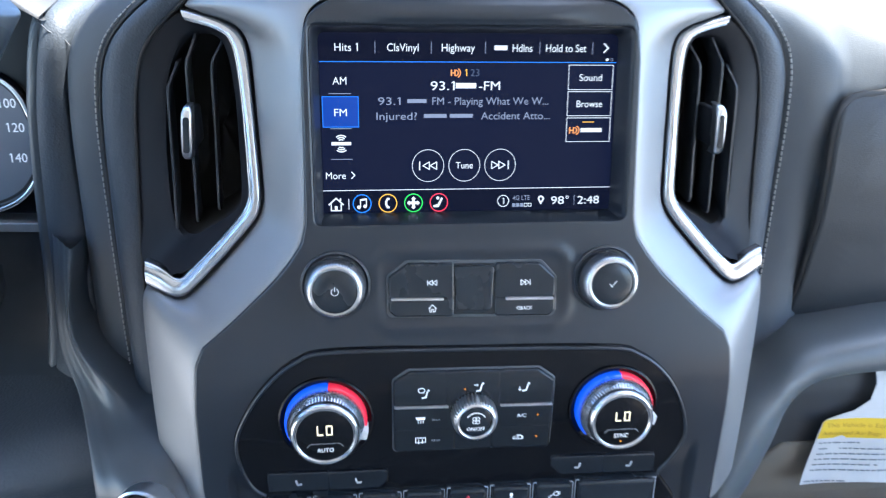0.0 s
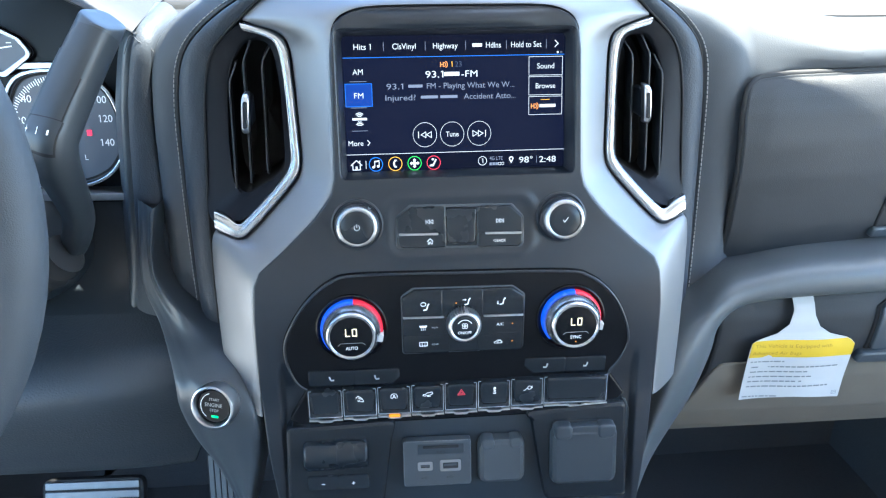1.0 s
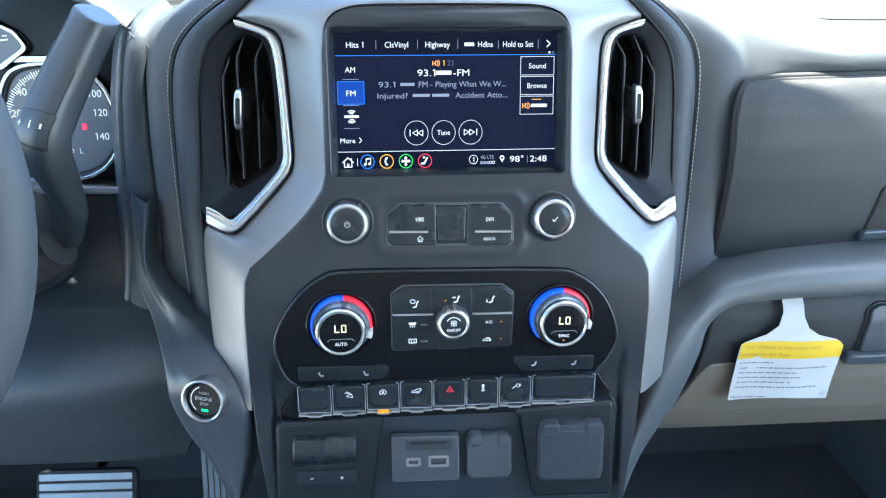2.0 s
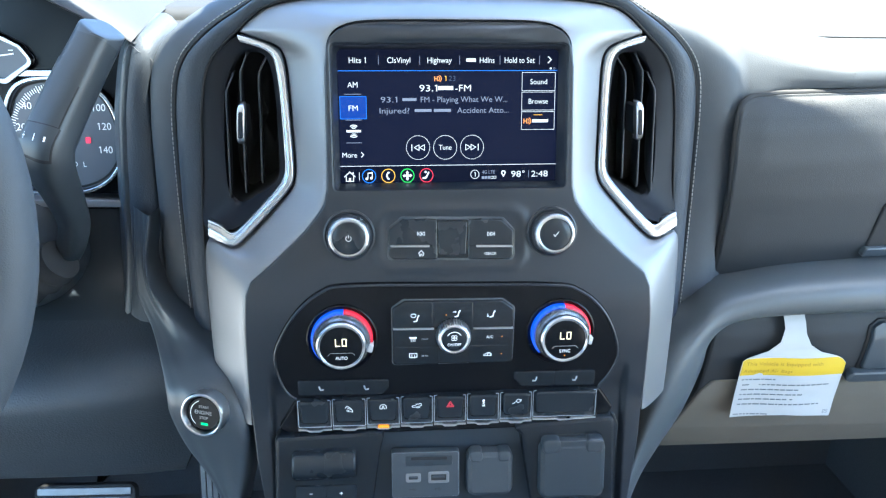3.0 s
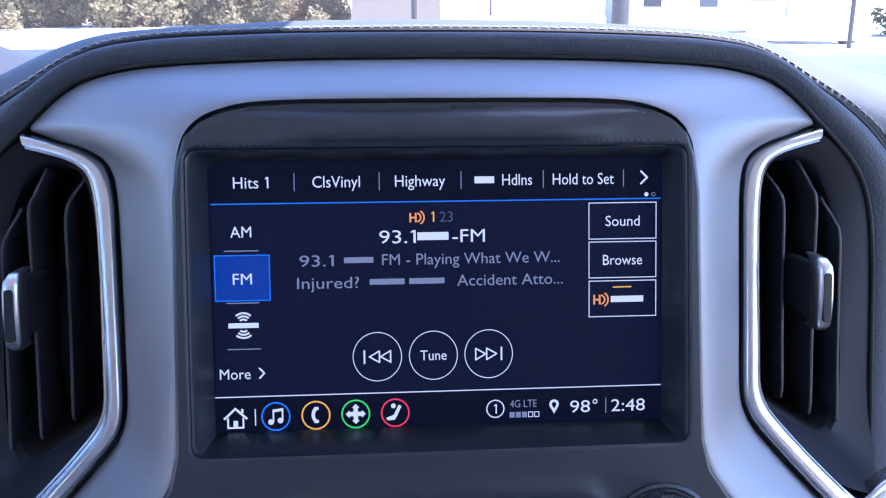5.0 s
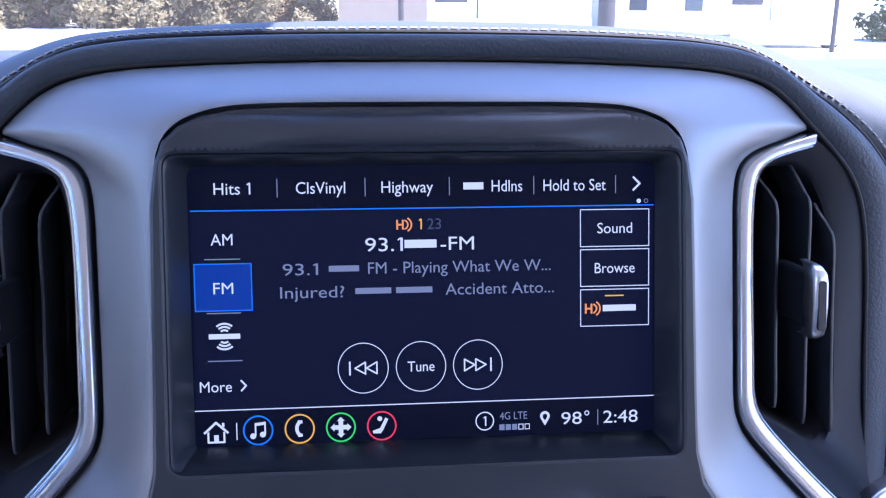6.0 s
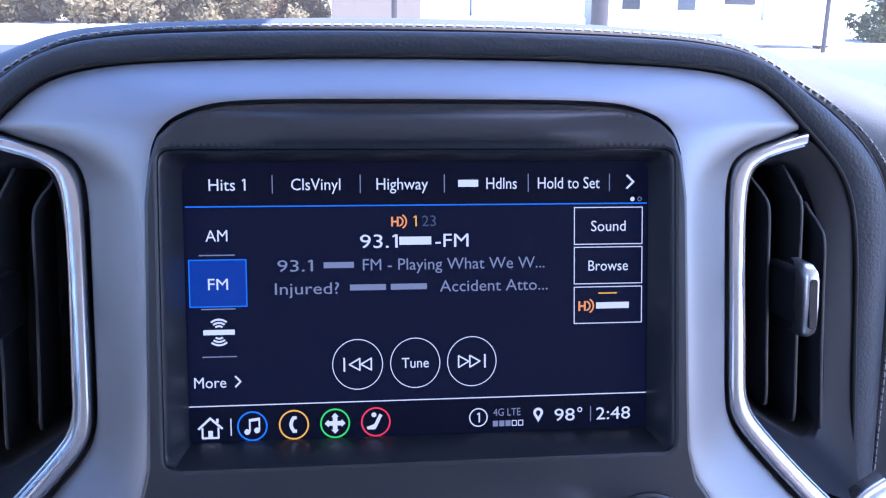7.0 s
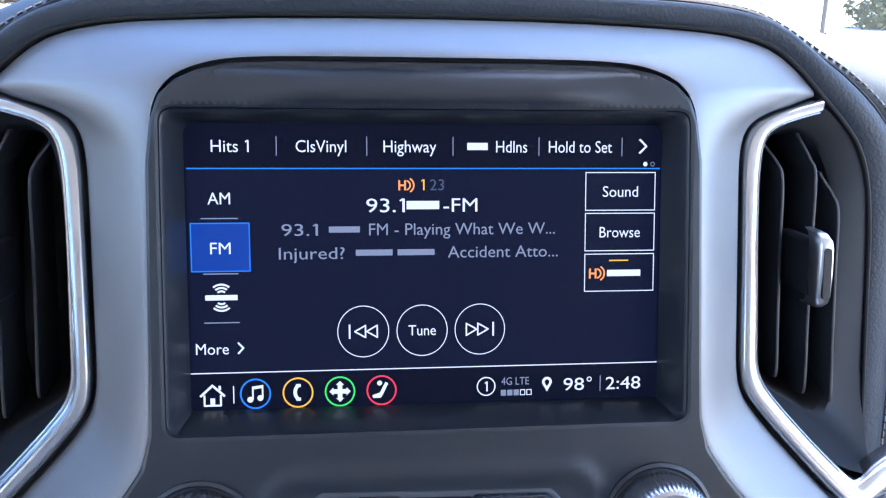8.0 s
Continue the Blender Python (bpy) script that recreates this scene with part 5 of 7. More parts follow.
        rows.append([c + Vector((dx, dy, 0)) for dx, dy in ((-w, 0.0080), (-w, 0.0016), (-w * 0.8, 0.0004), (-w * 0.5, 0.0), (w * 0.5, 0.0), (w * 0.8, 0.0004), (w, 0.0016), (w, 0.0080))])
    part("thumb_tab", loft(rows, closed=True, caps=True), "satin_chrome", v, "bright shackle-shaped thumb tab", 40)
    lean = lambda pz: -sign * 0.10 * (pz - cz)
    plate("tab_inlay", [(px + lean(pz), pz) for px, pz in rrect(sign * cx, cz, 0.0030, 0.0205, 0.0012, 4)], "button_soft", v, yf=lambda x, z: cy - 0.0006, off=0, depth=0.004, edge=0.0003, step=0.004)
    block("tab_stem", sign * cx - 0.0030, sign * cx + 0.0030, cy + 0.006, cy + 0.034, cz - 0.0115, cz + 0.0115, "vent", v, 0.002)
    return v


vent(1)
vent(-1)

# ---- radio controls below the display ----
def knob(name, x, z, profile, mat, parent, out=0.0, knurl=0.0, rows=(), teeth=48, tilt=-11, label=""):
    bm = turned(profile, 64, knurl, rows, teeth)
    return part(name, place(bm, x, face_y(z) - out, z, tilt), mat, parent, label, 30)


for x, z, icon in ((-0.0805, 1.3296, "power"), (0.0805, 1.3296, "tick")):
    k = thing("volume_knob" if icon == "power" else "tuning_knob", "chrome-rimmed black radio knob" + (" with a power mark" if icon == "power" else " with a tick mark"), "knob", "radio knobs")
    knob("well", x, z, [(0.0205, -0.001), (0.0203, 0.0012), (0.0190, 0.0016), (0.0180, 0.0004), (0.0176, -0.002)], "panel", k, label="raised black collar")
    knob("rim", x, z, [(0.0174, -0.002), (0.0174, 0.0080), (0.0170, 0.0102), (0.0161, 0.0125), (0.0150, 0.0138), (0.0138, 0.0143), (0.0127, 0.0141), (0.0123, 0.0130)], "chrome", k, 0, 0.0005, (1, 2, 3), 60, label="ribbed chrome rim")
    knob("cap", x, z, [(0.0125, 0.0120), (0.0123, 0.0134), (0.0116, 0.0138), (0.006, 0.0140)], "button_soft", k, label="matt black cap")
    f = lambda px, pz, z=z: face_y(z) - 0.0142 * math.cos(radians(11)) + (pz - (z + 0.0142 * math.sin(radians(11)))) * math.tan(radians(11))
    zz = z + 0.0142 * math.sin(radians(11))
    if icon == "power":
        mark("power_mark", arc(0, 0, 2.2, 120, 420, 0.32, 20) + bar(0, 1.5, 0.35, 2.6), x, zz, "icon", k, yf=f)
    else:
        mark("tick_mark", stroke([(-1.8, 0.2), (-0.5, -1.6), (2.2, 2.0)], 0.4), x, zz, "icon", k, yf=f)

radio = thing("radio_button_panel", "black radio button panel with bright trim bars", "button panel")
# grey backing shows as a painted highlight between the buttons
plate("recess", fillet([(-0.0475, 1.3150), (0.0505, 1.3150), (0.0525, 1.3180), (0.0525, 1.3375), (0.0435, 1.3470), (-0.0365, 1.3470), (-0.0475, 1.3380)], 0.003), "edge_glint", radio, off=-0.0008, depth=0.002, edge=0.0006, label="grey backing painting a highlight round the buttons")
for sgn, x0, x1 in ((-1, -0.0457, -0.0098), (1, 0.0167, 0.0507)):
    if sgn < 0:
        up = [(x0, 1.3265), (x1, 1.3265), (x1, 1.3450), (x0 + 0.0105, 1.3450), (x0, 1.3375)]
        dn = [(x0, 1.3253), (x0, 1.3190), (x0 + 0.003, 1.3166), (x1, 1.3166), (x1, 1.3253)]
    else:
        up = [(x0, 1.3265), (x1, 1.3265), (x1, 1.3375), (x1 - 0.0090, 1.3452), (x0, 1.3452)]
        dn = [(x0, 1.3253), (x0, 1.3166), (x1 - 0.003, 1.3166), (x1, 1.3190), (x1, 1.3253)]
    plate("button", fillet(up, 0.001, 3), "button_soft", radio, off=-0.0028, depth=0.0030, edge=0.0013)
    key_lip(fillet(up, 0.001, 3), radio, 0.0018)
    plate("button", fillet(dn, 0.001, 3), "button_soft", radio, off=-0.0028, depth=0.0030, edge=0.0013)
    key_lip(fillet(dn, 0.001, 3), radio, 0.0018)
    bx0, bx1 = (x0 + 0.0004, x1 - 0.0055) if sgn < 0 else (x0 + 0.0055, x1 - 0.0004)
    plate("trim_bar", rrect((bx0 + bx1) / 2, 1.3262, bx1 - bx0, 0.0007, 0.0003, 2), "satin_chrome", radio, off=-0.0044, depth=0.003, edge=0.0004, label="bright chrome bar")
plate("sensor_pad", rrect(0.0033, 1.3311, 0.0245, 0.0280, 0.0012), "button", radio, off=-0.0022, depth=0.0026, edge=0.0006, label="smooth black pad between the buttons")
plate("pad_step", fillet([(-0.0065, 1.3200), (0.0130, 1.3200), (0.0142, 1.3440), (-0.0077, 1.3440)], 0.0015), "button_soft", radio, off=-0.0031, depth=0.0012, edge=0.0008)
B = -0.0033
for cx, s in ((-0.0215, -1), (0.0335, 1)):
    sh = []
    for o in (-1.1, 0.9):
        sh += stroke([(s * (o - 0.9), 1.2), (s * (o + 0.9), 0), (s * (o - 0.9), -1.2)], 0.28, True)
    mark("skip_mark", sh + bar(s * 2.2, 0, 0.3, 2.6), cx, 1.3355, "icon", radio, off=B, unit=0.0013)
mark("home_mark", stroke([(-1.7, -0.1), (0, 1.6), (1.7, -0.1)], 0.35) + stroke([(-1.2, 0), (-1.2, -1.6), (-0.4, -1.6), (-0.4, -0.5), (0.4, -0.5), (0.4, -1.6), (1.2, -1.6), (1.2, 0)], 0.3), -0.0215, 1.3208, "icon", radio, off=B, unit=0.0013)
text("back_text", "BACK", 0.0345, 1.3206, 0.0072, 0.0021, "icon", radio, off=B)
mark("back_arrow", stroke([(0.9, 1.0), (-0.9, 0), (0.9, -1.0)], 0.26, True), 0.0292, 1.3206, "icon", radio, off=B)

# ---- climate panel ----
clim = thing("climate_panel", "glossy black climate control panel with lit temperature knobs", "control panel")
pod = [lay(p.x, p.z) for p in curve_pts([(x, 0, z) for x, z in ((-0.1390, 1.2400), (-0.1365, 1.2180), (-0.1270, 1.2025), (-0.1050, 1.1990), (0.0, 1.2015), (0.1130, 1.2045), (0.1290, 1.2110), (0.1400, 1.2300),
       (0.1400, 1.2450), (0.1325, 1.2650), (0.1215, 1.2805), (0.1060, 1.2915), (0.0850, 1.2960), (0.0, 1.2965), (-0.0800, 1.2960), (-0.1010, 1.2910), (-0.1180, 1.2780), (-0.1310, 1.2600))], 6, True)]
plate("fascia", pod, "gloss", clim, yf=level, off=-0.0022, depth=0.004, edge=0.0018, label="glossy black fascia")
part("fascia_lip", sweep([Vector((x, face_y(z) - 0.0022, z)) for x, z in pod], oval(0.0011, 0.0011, 8), closed_path=True), "panel", clim, "slim raised lip round the fascia", 80)
# same grey backing, a painted highlight between the climate keys
plate("button_recess", fillet([(-0.0455, 1.2310), (0.0520, 1.2325), (0.0525, 1.2795), (0.0430, 1.2860), (-0.0365, 1.2855), (-0.0455, 1.2795)], 0.003), "edge_glint", clim, off=-0.0030, depth=0.002, edge=0.0006)
CL = [fillet([(-0.0437, 1.2640), (-0.0140, 1.2640), (-0.0140, 1.2840), (-0.0350, 1.2838), (-0.0437, 1.2785)], 0.001, 3), rrect(0.0026, 1.2740, 0.0314, 0.0200, 0.001, 3), fillet([(0.0192, 1.2640), (0.0505, 1.2643), (0.0505, 1.2785), (0.0420, 1.2843), (0.0192, 1.2840)], 0.001, 3),
      rrect(-0.0262, 1.2550, 0.0350, 0.0142, 0.0008, 3), rrect(-0.0262, 1.2400, 0.0350, 0.0142, 0.0012, 3), rrect(0.0332, 1.2556, 0.0346, 0.0142, 0.0008, 3), rrect(0.0332, 1.2406, 0.0346, 0.0142, 0.0012, 3)]
for c in CL:
    plate("button", c, "button", clim, off=-0.0048, depth=0.003, edge=0.0015)
    key_lip(c, clim, 0.0038)
for x0, x1 in ((-0.0445, -0.0125), (0.0195, 0.0512)):
    plate("trim_bar", rrect((x0 + x1) / 2, 1.2633, x1 - x0, 0.0007, 0.0003, 2), "satin_chrome", clim, off=-0.0062, depth=0.003, edge=0.0003)
plate("fan_base", rrect(0.0035, 1.2478, 0.0232, 0.0300, 0.001, 3), "button", clim, off=-0.0040, depth=0.003, edge=0.001)
C = -0.0052


def seat_mark(cx, cz, kind):
    sh = stroke([(-1.6, -1.5), (0.2, -1.2), (0.9, 1.6)], 0.65) + [circle(1.4, 2.2, 0.5, 8)]
    if kind == "screen":
        sh = [[(u + 0.6, v - 1.0) for u, v in p] for p in sh] + arc(-1.2, 0.6, 2.1, 30, 150, 0.4, 8) + stroke([(-2.8, 1.2), (-2.0, 0.2), (-0.4, 0.2), (0.4, 1.2)], 0.35)
    elif kind == "face":
        sh += stroke([(-2.8, 1.6), (-0.9, 1.6)], 0.35) + stroke([(-1.5, 2.1), (-0.8, 1.6), (-1.5, 1.1)], 0.3)
    else:
        sh += stroke([(-2.9, 0.6), (-2.9, -1.3)], 0.35) + stroke([(-3.4, -0.6), (-2.9, -1.3), (-2.4, -0.6)], 0.3)
    mark("seat_mark", sh, cx, cz, "icon", clim, off=C, unit=0.0013)


seat_mark(-0.0270, 1.2725, "screen")
seat_mark(0.0065, 1.2750, "face")
seat_mark(0.0345, 1.2745, "floor")
dem = [[(-2.6, 1.3), (2.6, 1.3), (1.8, -0.2), (-1.8, -0.2)]] + stroke([(-1.2, -0.6), (-1.2, -2.0)], 0.35) + stroke([(0, -0.6), (0, -2.0)], 0.35) + stroke([(1.2, -0.6), (1.2, -2.0)], 0.35)
mark("demist_mark", dem, -0.0290, 1.2548, "icon", clim, off=C, unit=0.00125)
mark("rear_demist_mark", stroke([(-2.4, 1.5), (2.4, 1.5), (2.4, -1.2), (-2.4, -1.2)], 0.4, True) + stroke([(-0.9, 0.7), (-0.9, -1.9)], 0.3) + stroke([(0.9, 0.7), (0.9, -1.9)], 0.3), -0.0290, 1.2402, "icon", clim, off=C, unit=0.00125)
text("max_text", "MAX", -0.0195, 1.2545, 0.0052, 0.0013, "icon_dim", clim, off=C)
text("rear_text", "REAR", -0.0195, 1.2400, 0.0056, 0.0013, "icon_dim", clim, off=C)
text("ac_text", "A/C", 0.0328, 1.2558, 0.0058, 0.0024, "icon", clim, off=C)
mark("recirculate_mark", stroke([(-2.8, -1.0), (-2.8, 0), (-1.6, 0.2), (-0.9, 1.1), (1.2, 1.1), (1.6, 0.3), (2.2, 0.2), (2.2, -1.0)], 0.32, True) + arc(0.6, -0.2, 1.3, -40, 220, 0.35, 10), 0.0318, 1.2405, "icon", clim, off=C, unit=0.00125)
for x, z in ((-0.0025, 1.2745), (0.0428, 1.2560), (0.0428, 1.2408)):
    mark("led_dot", [circle(0, 0, 0.62, 12)], x, z, "led", clim, off=C)

# fan knob
fan = thing("fan_knob", "ribbed chrome fan knob with a black centre", "knob")
fx, fz = 0.0003, 1.2505
knob("rim", fx, fz, [(0.0142, 0.001), (0.0138, 0.0100), (0.0131, 0.0122), (0.0120, 0.0132), (0.0110, 0.0138), (0.0103, 0.0134), (0.0099, 0.0126)], "satin_chrome", fan, 0.002, 0.0010, (0, 1, 2), 40, -5, "knurled bright rim")
knob("cap", fx, fz, [(0.0101, 0.0115), (0.0099, 0.0128), (0.0094, 0.0131), (0.004, 0.0132)], "button_soft", fan, 0.002, tilt=-5)
def knob_face(z, out, tilt):
    t = radians(tilt)
    y0, z0 = face_y(z) - out * math.cos(t), z + out * math.sin(t)
    return (lambda px, pz: y0 + (pz - z0) * math.tan(t)), z0
f, zz = knob_face(fz, 0.0153, 5)
sh = []
for k in range(4):
    a = radians(45 + 90 * k)
    sh += arc(1.5 * math.cos(a), 1.3 + 1.5 * math.sin(a), 1.25, 0, 360, 0.4, 12)
mark("fan_mark", sh + arc(0, 0.2, 6.4, 30, 150, 0.5, 16), fx, zz, "icon", fan, yf=f)
text("on_off_text", "ON/OFF", fx, zz - 0.0044, 0.0108, 0.0023, "icon", fan, yf=f)

# temperature knobs
def temperature_knob(x, z, words, blue0, pointer):
    k = thing("temperature_knob", "black temperature knob in a lit blue and red ring reading LO", "knob", "temperature knobs")
    t = 5
    knob("collar", x, z, [(0.0288, 0.000), (0.0284, 0.0026), (0.0272, 0.0032), (0.0256, 0.0020), (0.0247, 0.0)], "gloss", k, 0.001, tilt=-t)
    def seg_ring(name, a0, a1, mat):
        bm = bmesh.new()
        n = 40
        prof = [(0.0246, 0.000), (0.0246, 0.0044), (0.0244, 0.0056), (0.0238, 0.0066), (0.0224, 0.0070)]
        rings = [[bm.verts.new((r * math.cos(radians(a0 + (a1 - a0) * i / n)), -o, r * math.sin(radians(a0 + (a1 - a0) * i / n)))) for i in range(n + 1)] for r, o in prof]
        for p, q in zip(rings, rings[1:]):
            for i in range(n):
                bm.faces.new((p[i], p[i + 1], q[i + 1], q[i]))
        bmesh.ops.recalc_face_normals(bm, faces=bm.faces[:])
        part(name, place(bm, x, face_y(z) - 0.001, z, -t), mat, k)
    seg_ring("blue_ring", 85, 222, "blue_ring")
    seg_ring("red_ring", blue0, 85, "red_ring")
    knob("grip", x, z, [(0.0230, 0.0055), (0.0228, 0.0088), (0.0221, 0.0114), (0.0211, 0.0136), (0.0201, 0.0152)], "ribbed", k, 0.001, 0.0007, (0, 1, 2, 3), 72, -t, "ribbed bright grip")
    knob("rim", x, z, [(0.0203, 0.0140), (0.0201, 0.0170), (0.0194, 0.0190), (0.0184, 0.0199), (0.0174, 0.0198), (0.0168, 0.0190)], "chrome", k, 0.001, tilt=-t, label="thin chrome rim")
    knob("cap", x, z, [(0.0169, 0.0178), (0.0168, 0.0189), (0.0162, 0.0191), (0.006, 0.0192)], "gloss", k, 0.001, tilt=-t, label="glossy black cap")
    f, z0 = knob_face(z, 0.0203, t)
    w = 0.75
    segs = [bar(-2.6 - 1.5, 0, w, 6.2), bar(-2.6, -2.8, 3.6, w), bar(2.6, 2.8, 3.6, w), bar(2.6, -2.8, 3.6, w), bar(2.6 - 1.5, 0, w, 6.2), bar(2.6 + 1.5, 0, w, 6.2)]
    mark("digit_segments", [p for s in segs for p in s], x, z0 + 0.0038, "seg", k, yf=f)
    text("mode_text", words, x, z0 - 0.0092, 0.0094 if words == "AUTO" else 0.0088, 0.0027, "icon", k, yf=f)
    mark("button_line", stroke([(-10.5, -7.0), (-8.5, -5.0), (8.5, -5.0), (10.5, -7.0)], 0.3), x, z0, "icon_dim", k, yf=f)
    if words == "SYNC":
        mark("led_dot", [circle(0, 0, 0.6, 12)], x, z0 - 0.0132, "led", k, yf=f)
    a = radians(pointer)
    pb = box(bmesh.new(), -0.0026, 0.0022, -0.0120, -0.0005, -0.0032, 0.0032)
    bmesh.ops.bevel(pb, geom=pb.edges[:], offset=0.0008, segments=2, affect="EDGES", profile=0.5)
    bmesh.ops.transform(pb, matrix=pose(x, face_y(z) - 0.001, z, -t) @ pose(0.0230 * math.cos(a), 0, 0.0230 * math.sin(a), 0, -pointer, 0), verts=pb.verts[:])
    part("pointer", pb, "pointer", k, "clear pointer block")


temperature_knob(-0.0885, 1.2492, "AUTO", -6, -14)
temperature_knob(0.0885, 1.2492, "SYNC", -4, -12)

# seat heater keys below the knobs
for x0, x1, z, cut in ((-0.1215, -0.0500, 1.2115, 1), (0.0555, 0.1220, 1.2165, -1)):
    h = thing("seat_heater_keys", "pair of slim black seat heater keys", "switch", "seat heater keys")
    # grey outline paints the light on the keys' edges
    plate("seam", rrect((x0 + x1) / 2, z, x1 - x0 - 0.011, 0.0126, 0.0015), "edge_glint", h, off=-0.0026, depth=0.002, edge=0.0004, label="thin grey outline painting a highlight round the keys")
    xm = (x0 + x1) / 2
    for a, b in ((x0, xm - 0.0006), (xm + 0.0006, x1)):
        pts = [(a, z - 0.0058), (b, z - 0.0058), (b, z + 0.0058), (a, z + 0.0058)]
        if cut > 0 and b == x1:
            pts[1] = (b - 0.005, z - 0.0058)
            pts.insert(2, (b, z - 0.0008))
        if cut < 0 and a == x0:
            pts[0] = (a + 0.006, z - 0.0058)
            pts.append((a, z + 0.0002))
        plate("key", fillet(pts, 0.0012, 3), "button", h, off=-0.0042, depth=0.003, edge=0.0013)
        key_lip(fillet(pts, 0.0012, 3), h, 0.0034)
        cx = (a + b) / 2
        s = 1 if cut > 0 else -1
        sh = [[(-2.2 * s, 2.2), (-0.9 * s, 2.4), (-0.2 * s, -0.6), (-1.5 * s, -0.8)], [(-1.2 * s, -0.8), (2.2 * s, -0.3), (2.0 * s, -1.9), (-0.7 * s, -2.0)]]
        mark("seat_mark", sh, cx, z, "icon_dim", h, off=-0.0047)

# ---- row of toggle switches ----
row = thing("switch_row", "row of eight black toggle switches with bright lower edges", "switch row")
plate("housing", fillet([(-0.1385, 1.1760), (-0.1270, 1.1700), (0.1270, 1.1740), (0.1395, 1.1880), (0.1270, 1.2050), (-0.1240, 1.1985)], 0.002), "gloss", row, off=-0.0030, depth=0.006, edge=0.0015, label="dark angular housing of the switches")
XS = [-0.1242, -0.0962, -0.0680, -0.0402, -0.0127, 0.0150, 0.0427, 0.0705, 0.1255]
ICON = ["", "hill", "auto", "truck", "hazard", "skid", "plug", ""]
for i in range(8):
    x0, x1 = XS[i] + 0.0005, XS[i + 1] - 0.0005
    xm, w = (x0 + x1) / 2, x1 - x0
    rise = 0.0060 * (xm + 0.12) / 0.24
    zt, zb = 1.2010 + rise, 1.1768 + rise
    s = part("switch", sheet([fillet([(x0, zb), (x1, zb), (x1, zt), (x0, zt)], 0.0008, 2)], off=-0.0058, depth=0.006, edge=0.0008), "button_soft", row)
    # grey surround paints the switch's edge highlight
    part("seam", sheet([fillet([(x0 - 0.0006, zb + 0.003), (x1 + 0.0006, zb + 0.003), (x1 + 0.0006, zt - 0.0006), (x0 - 0.0006, zt - 0.0006)], 0.0006, 2)], off=-0.0046, depth=0.003, edge=0.0002), "edge_glint", s)
    part("key_top", sheet([fillet([(x0 + 0.0042, zb + 0.0065), (x1 - 0.0042, zb + 0.0065), (x1 - 0.0030, zt - 0.0012), (x0 + 0.0030, zt - 0.0012)], 0.0014, 3)], off=-0.0092, depth=0.005, edge=0.0020), "button_soft", s)
    key_lip(fillet([(x0 + 0.0003, zb + 0.0008), (x1 - 0.0003, zb + 0.0008), (x1 - 0.0003, zt), (x0 + 0.0003, zt)], 0.0008, 2), s, 0.0056, 0.00035)
    n = min(0.0045, w * 0.2)
    lip = [(x0, zb - 0.0012), (xm - n - 0.002, zb - 0.0012), (xm - n, zb - 0.0025), (xm + n, zb - 0.0025), (xm + n + 0.002, zb - 0.0012), (x1, zb - 0.0012), (x1, zb - 0.0001), (xm + n + 0.0022, zb - 0.0001), (xm + n + 0.0006, zb - 0.0014), (xm - n - 0.0006, zb - 0.0014), (xm - n - 0.0022, zb - 0.0001), (x0, zb - 0.0001)]
    part("bright_edge", sheet([lip], off=-0.0076, depth=0.006, edge=0.0003), "satin_chrome", s, "bright notched lower edge")
    cz, off = (zt + zb) / 2 + 0.0058, -0.0096
    k = ICON[i]
    if k == "hazard":
        mark("triangle_mark", stroke([(-3.0, -2.2), (3.0, -2.2), (0, 3.0)], 0.6, True) + stroke([(-1.5, -1.2), (1.5, -1.2), (0, 1.3)], 0.5, True), xm, cz, "hazard", s, off=off)
    elif k == "auto":
        mark("stop_start_mark", arc(0, 0, 2.9, -40, 220, 0.45, 20) + stroke([(-1.3, -1.7), (0, 1.6), (1.3, -1.7)], 0.45) + stroke([(-0.8, -0.6), (0.8, -0.6)], 0.4), xm, cz, "icon", s, off=off)
        part("lamp", sheet([fillet([(xm - 0.0042, zb - 0.0002), (xm - 0.0038, zb - 0.0012), (xm + 0.0038, zb - 0.0012), (xm + 0.0042, zb - 0.0002), (xm + 0.0040, zb + 0.0002), (xm - 0.0040, zb + 0.0002)], 0.0004, 2)], off=-0.0078, depth=0.004, edge=0.0003), "led", s, "lit amber lamp")
    elif k == "hill":
        mark("descent_mark", stroke([(-3.0, 0.6), (-1.4, 2.4), (0.8, 1.2), (2.6, -0.8), (0.8, -0.2), (-1.0, 1.0)], 0.5) + arc(-0.8, -1.8, 1.0, 0, 360, 0.4, 10) + stroke([(0.4, -2.6), (3.0, -3.0), (3.0, -1.4)], 0.5), xm, cz, "icon", s, off=off)
    elif k == "truck":
        mark("tailgate_mark", stroke([(-4.0, -1.0), (-3.6, 0.2), (-1.6, 0.3), (-0.4, 1.6), (1.6, 1.8), (3.4, 2.2), (3.8, 0.6), (2.0, -0.6), (-2.2, -1.2)], 0.5, True) + stroke([(-0.4, -1.8), (2.4, -1.6)], 0.5), xm, cz, "icon", s, off=off)
    elif k == "skid":
        mark("skid_mark", [circle(0, 2.2, 1.1, 12)] + stroke([(-0.9, 1.0), (0.9, 0.2), (-0.9, -0.6), (0.9, -1.4)], 0.5) + bar(0, -2.6, 2.6, 0.9), xm, cz, "icon", s, off=off)
    elif k == "plug":
        mark("plug_mark", arc(1.4, 0.6, 1.8, 0, 360, 0.45, 16) + stroke([(2.6, 1.4), (4.0, 1.8)], 0.4) + stroke([(2.8, 0.4), (4.0, 0.6)], 0.4) + stroke([(-0.2, 0.2), (-1.8, -0.8), (-2.4, -1.8), (-3.6, -1.8)], 0.45), xm, cz, "icon", s, off=off)

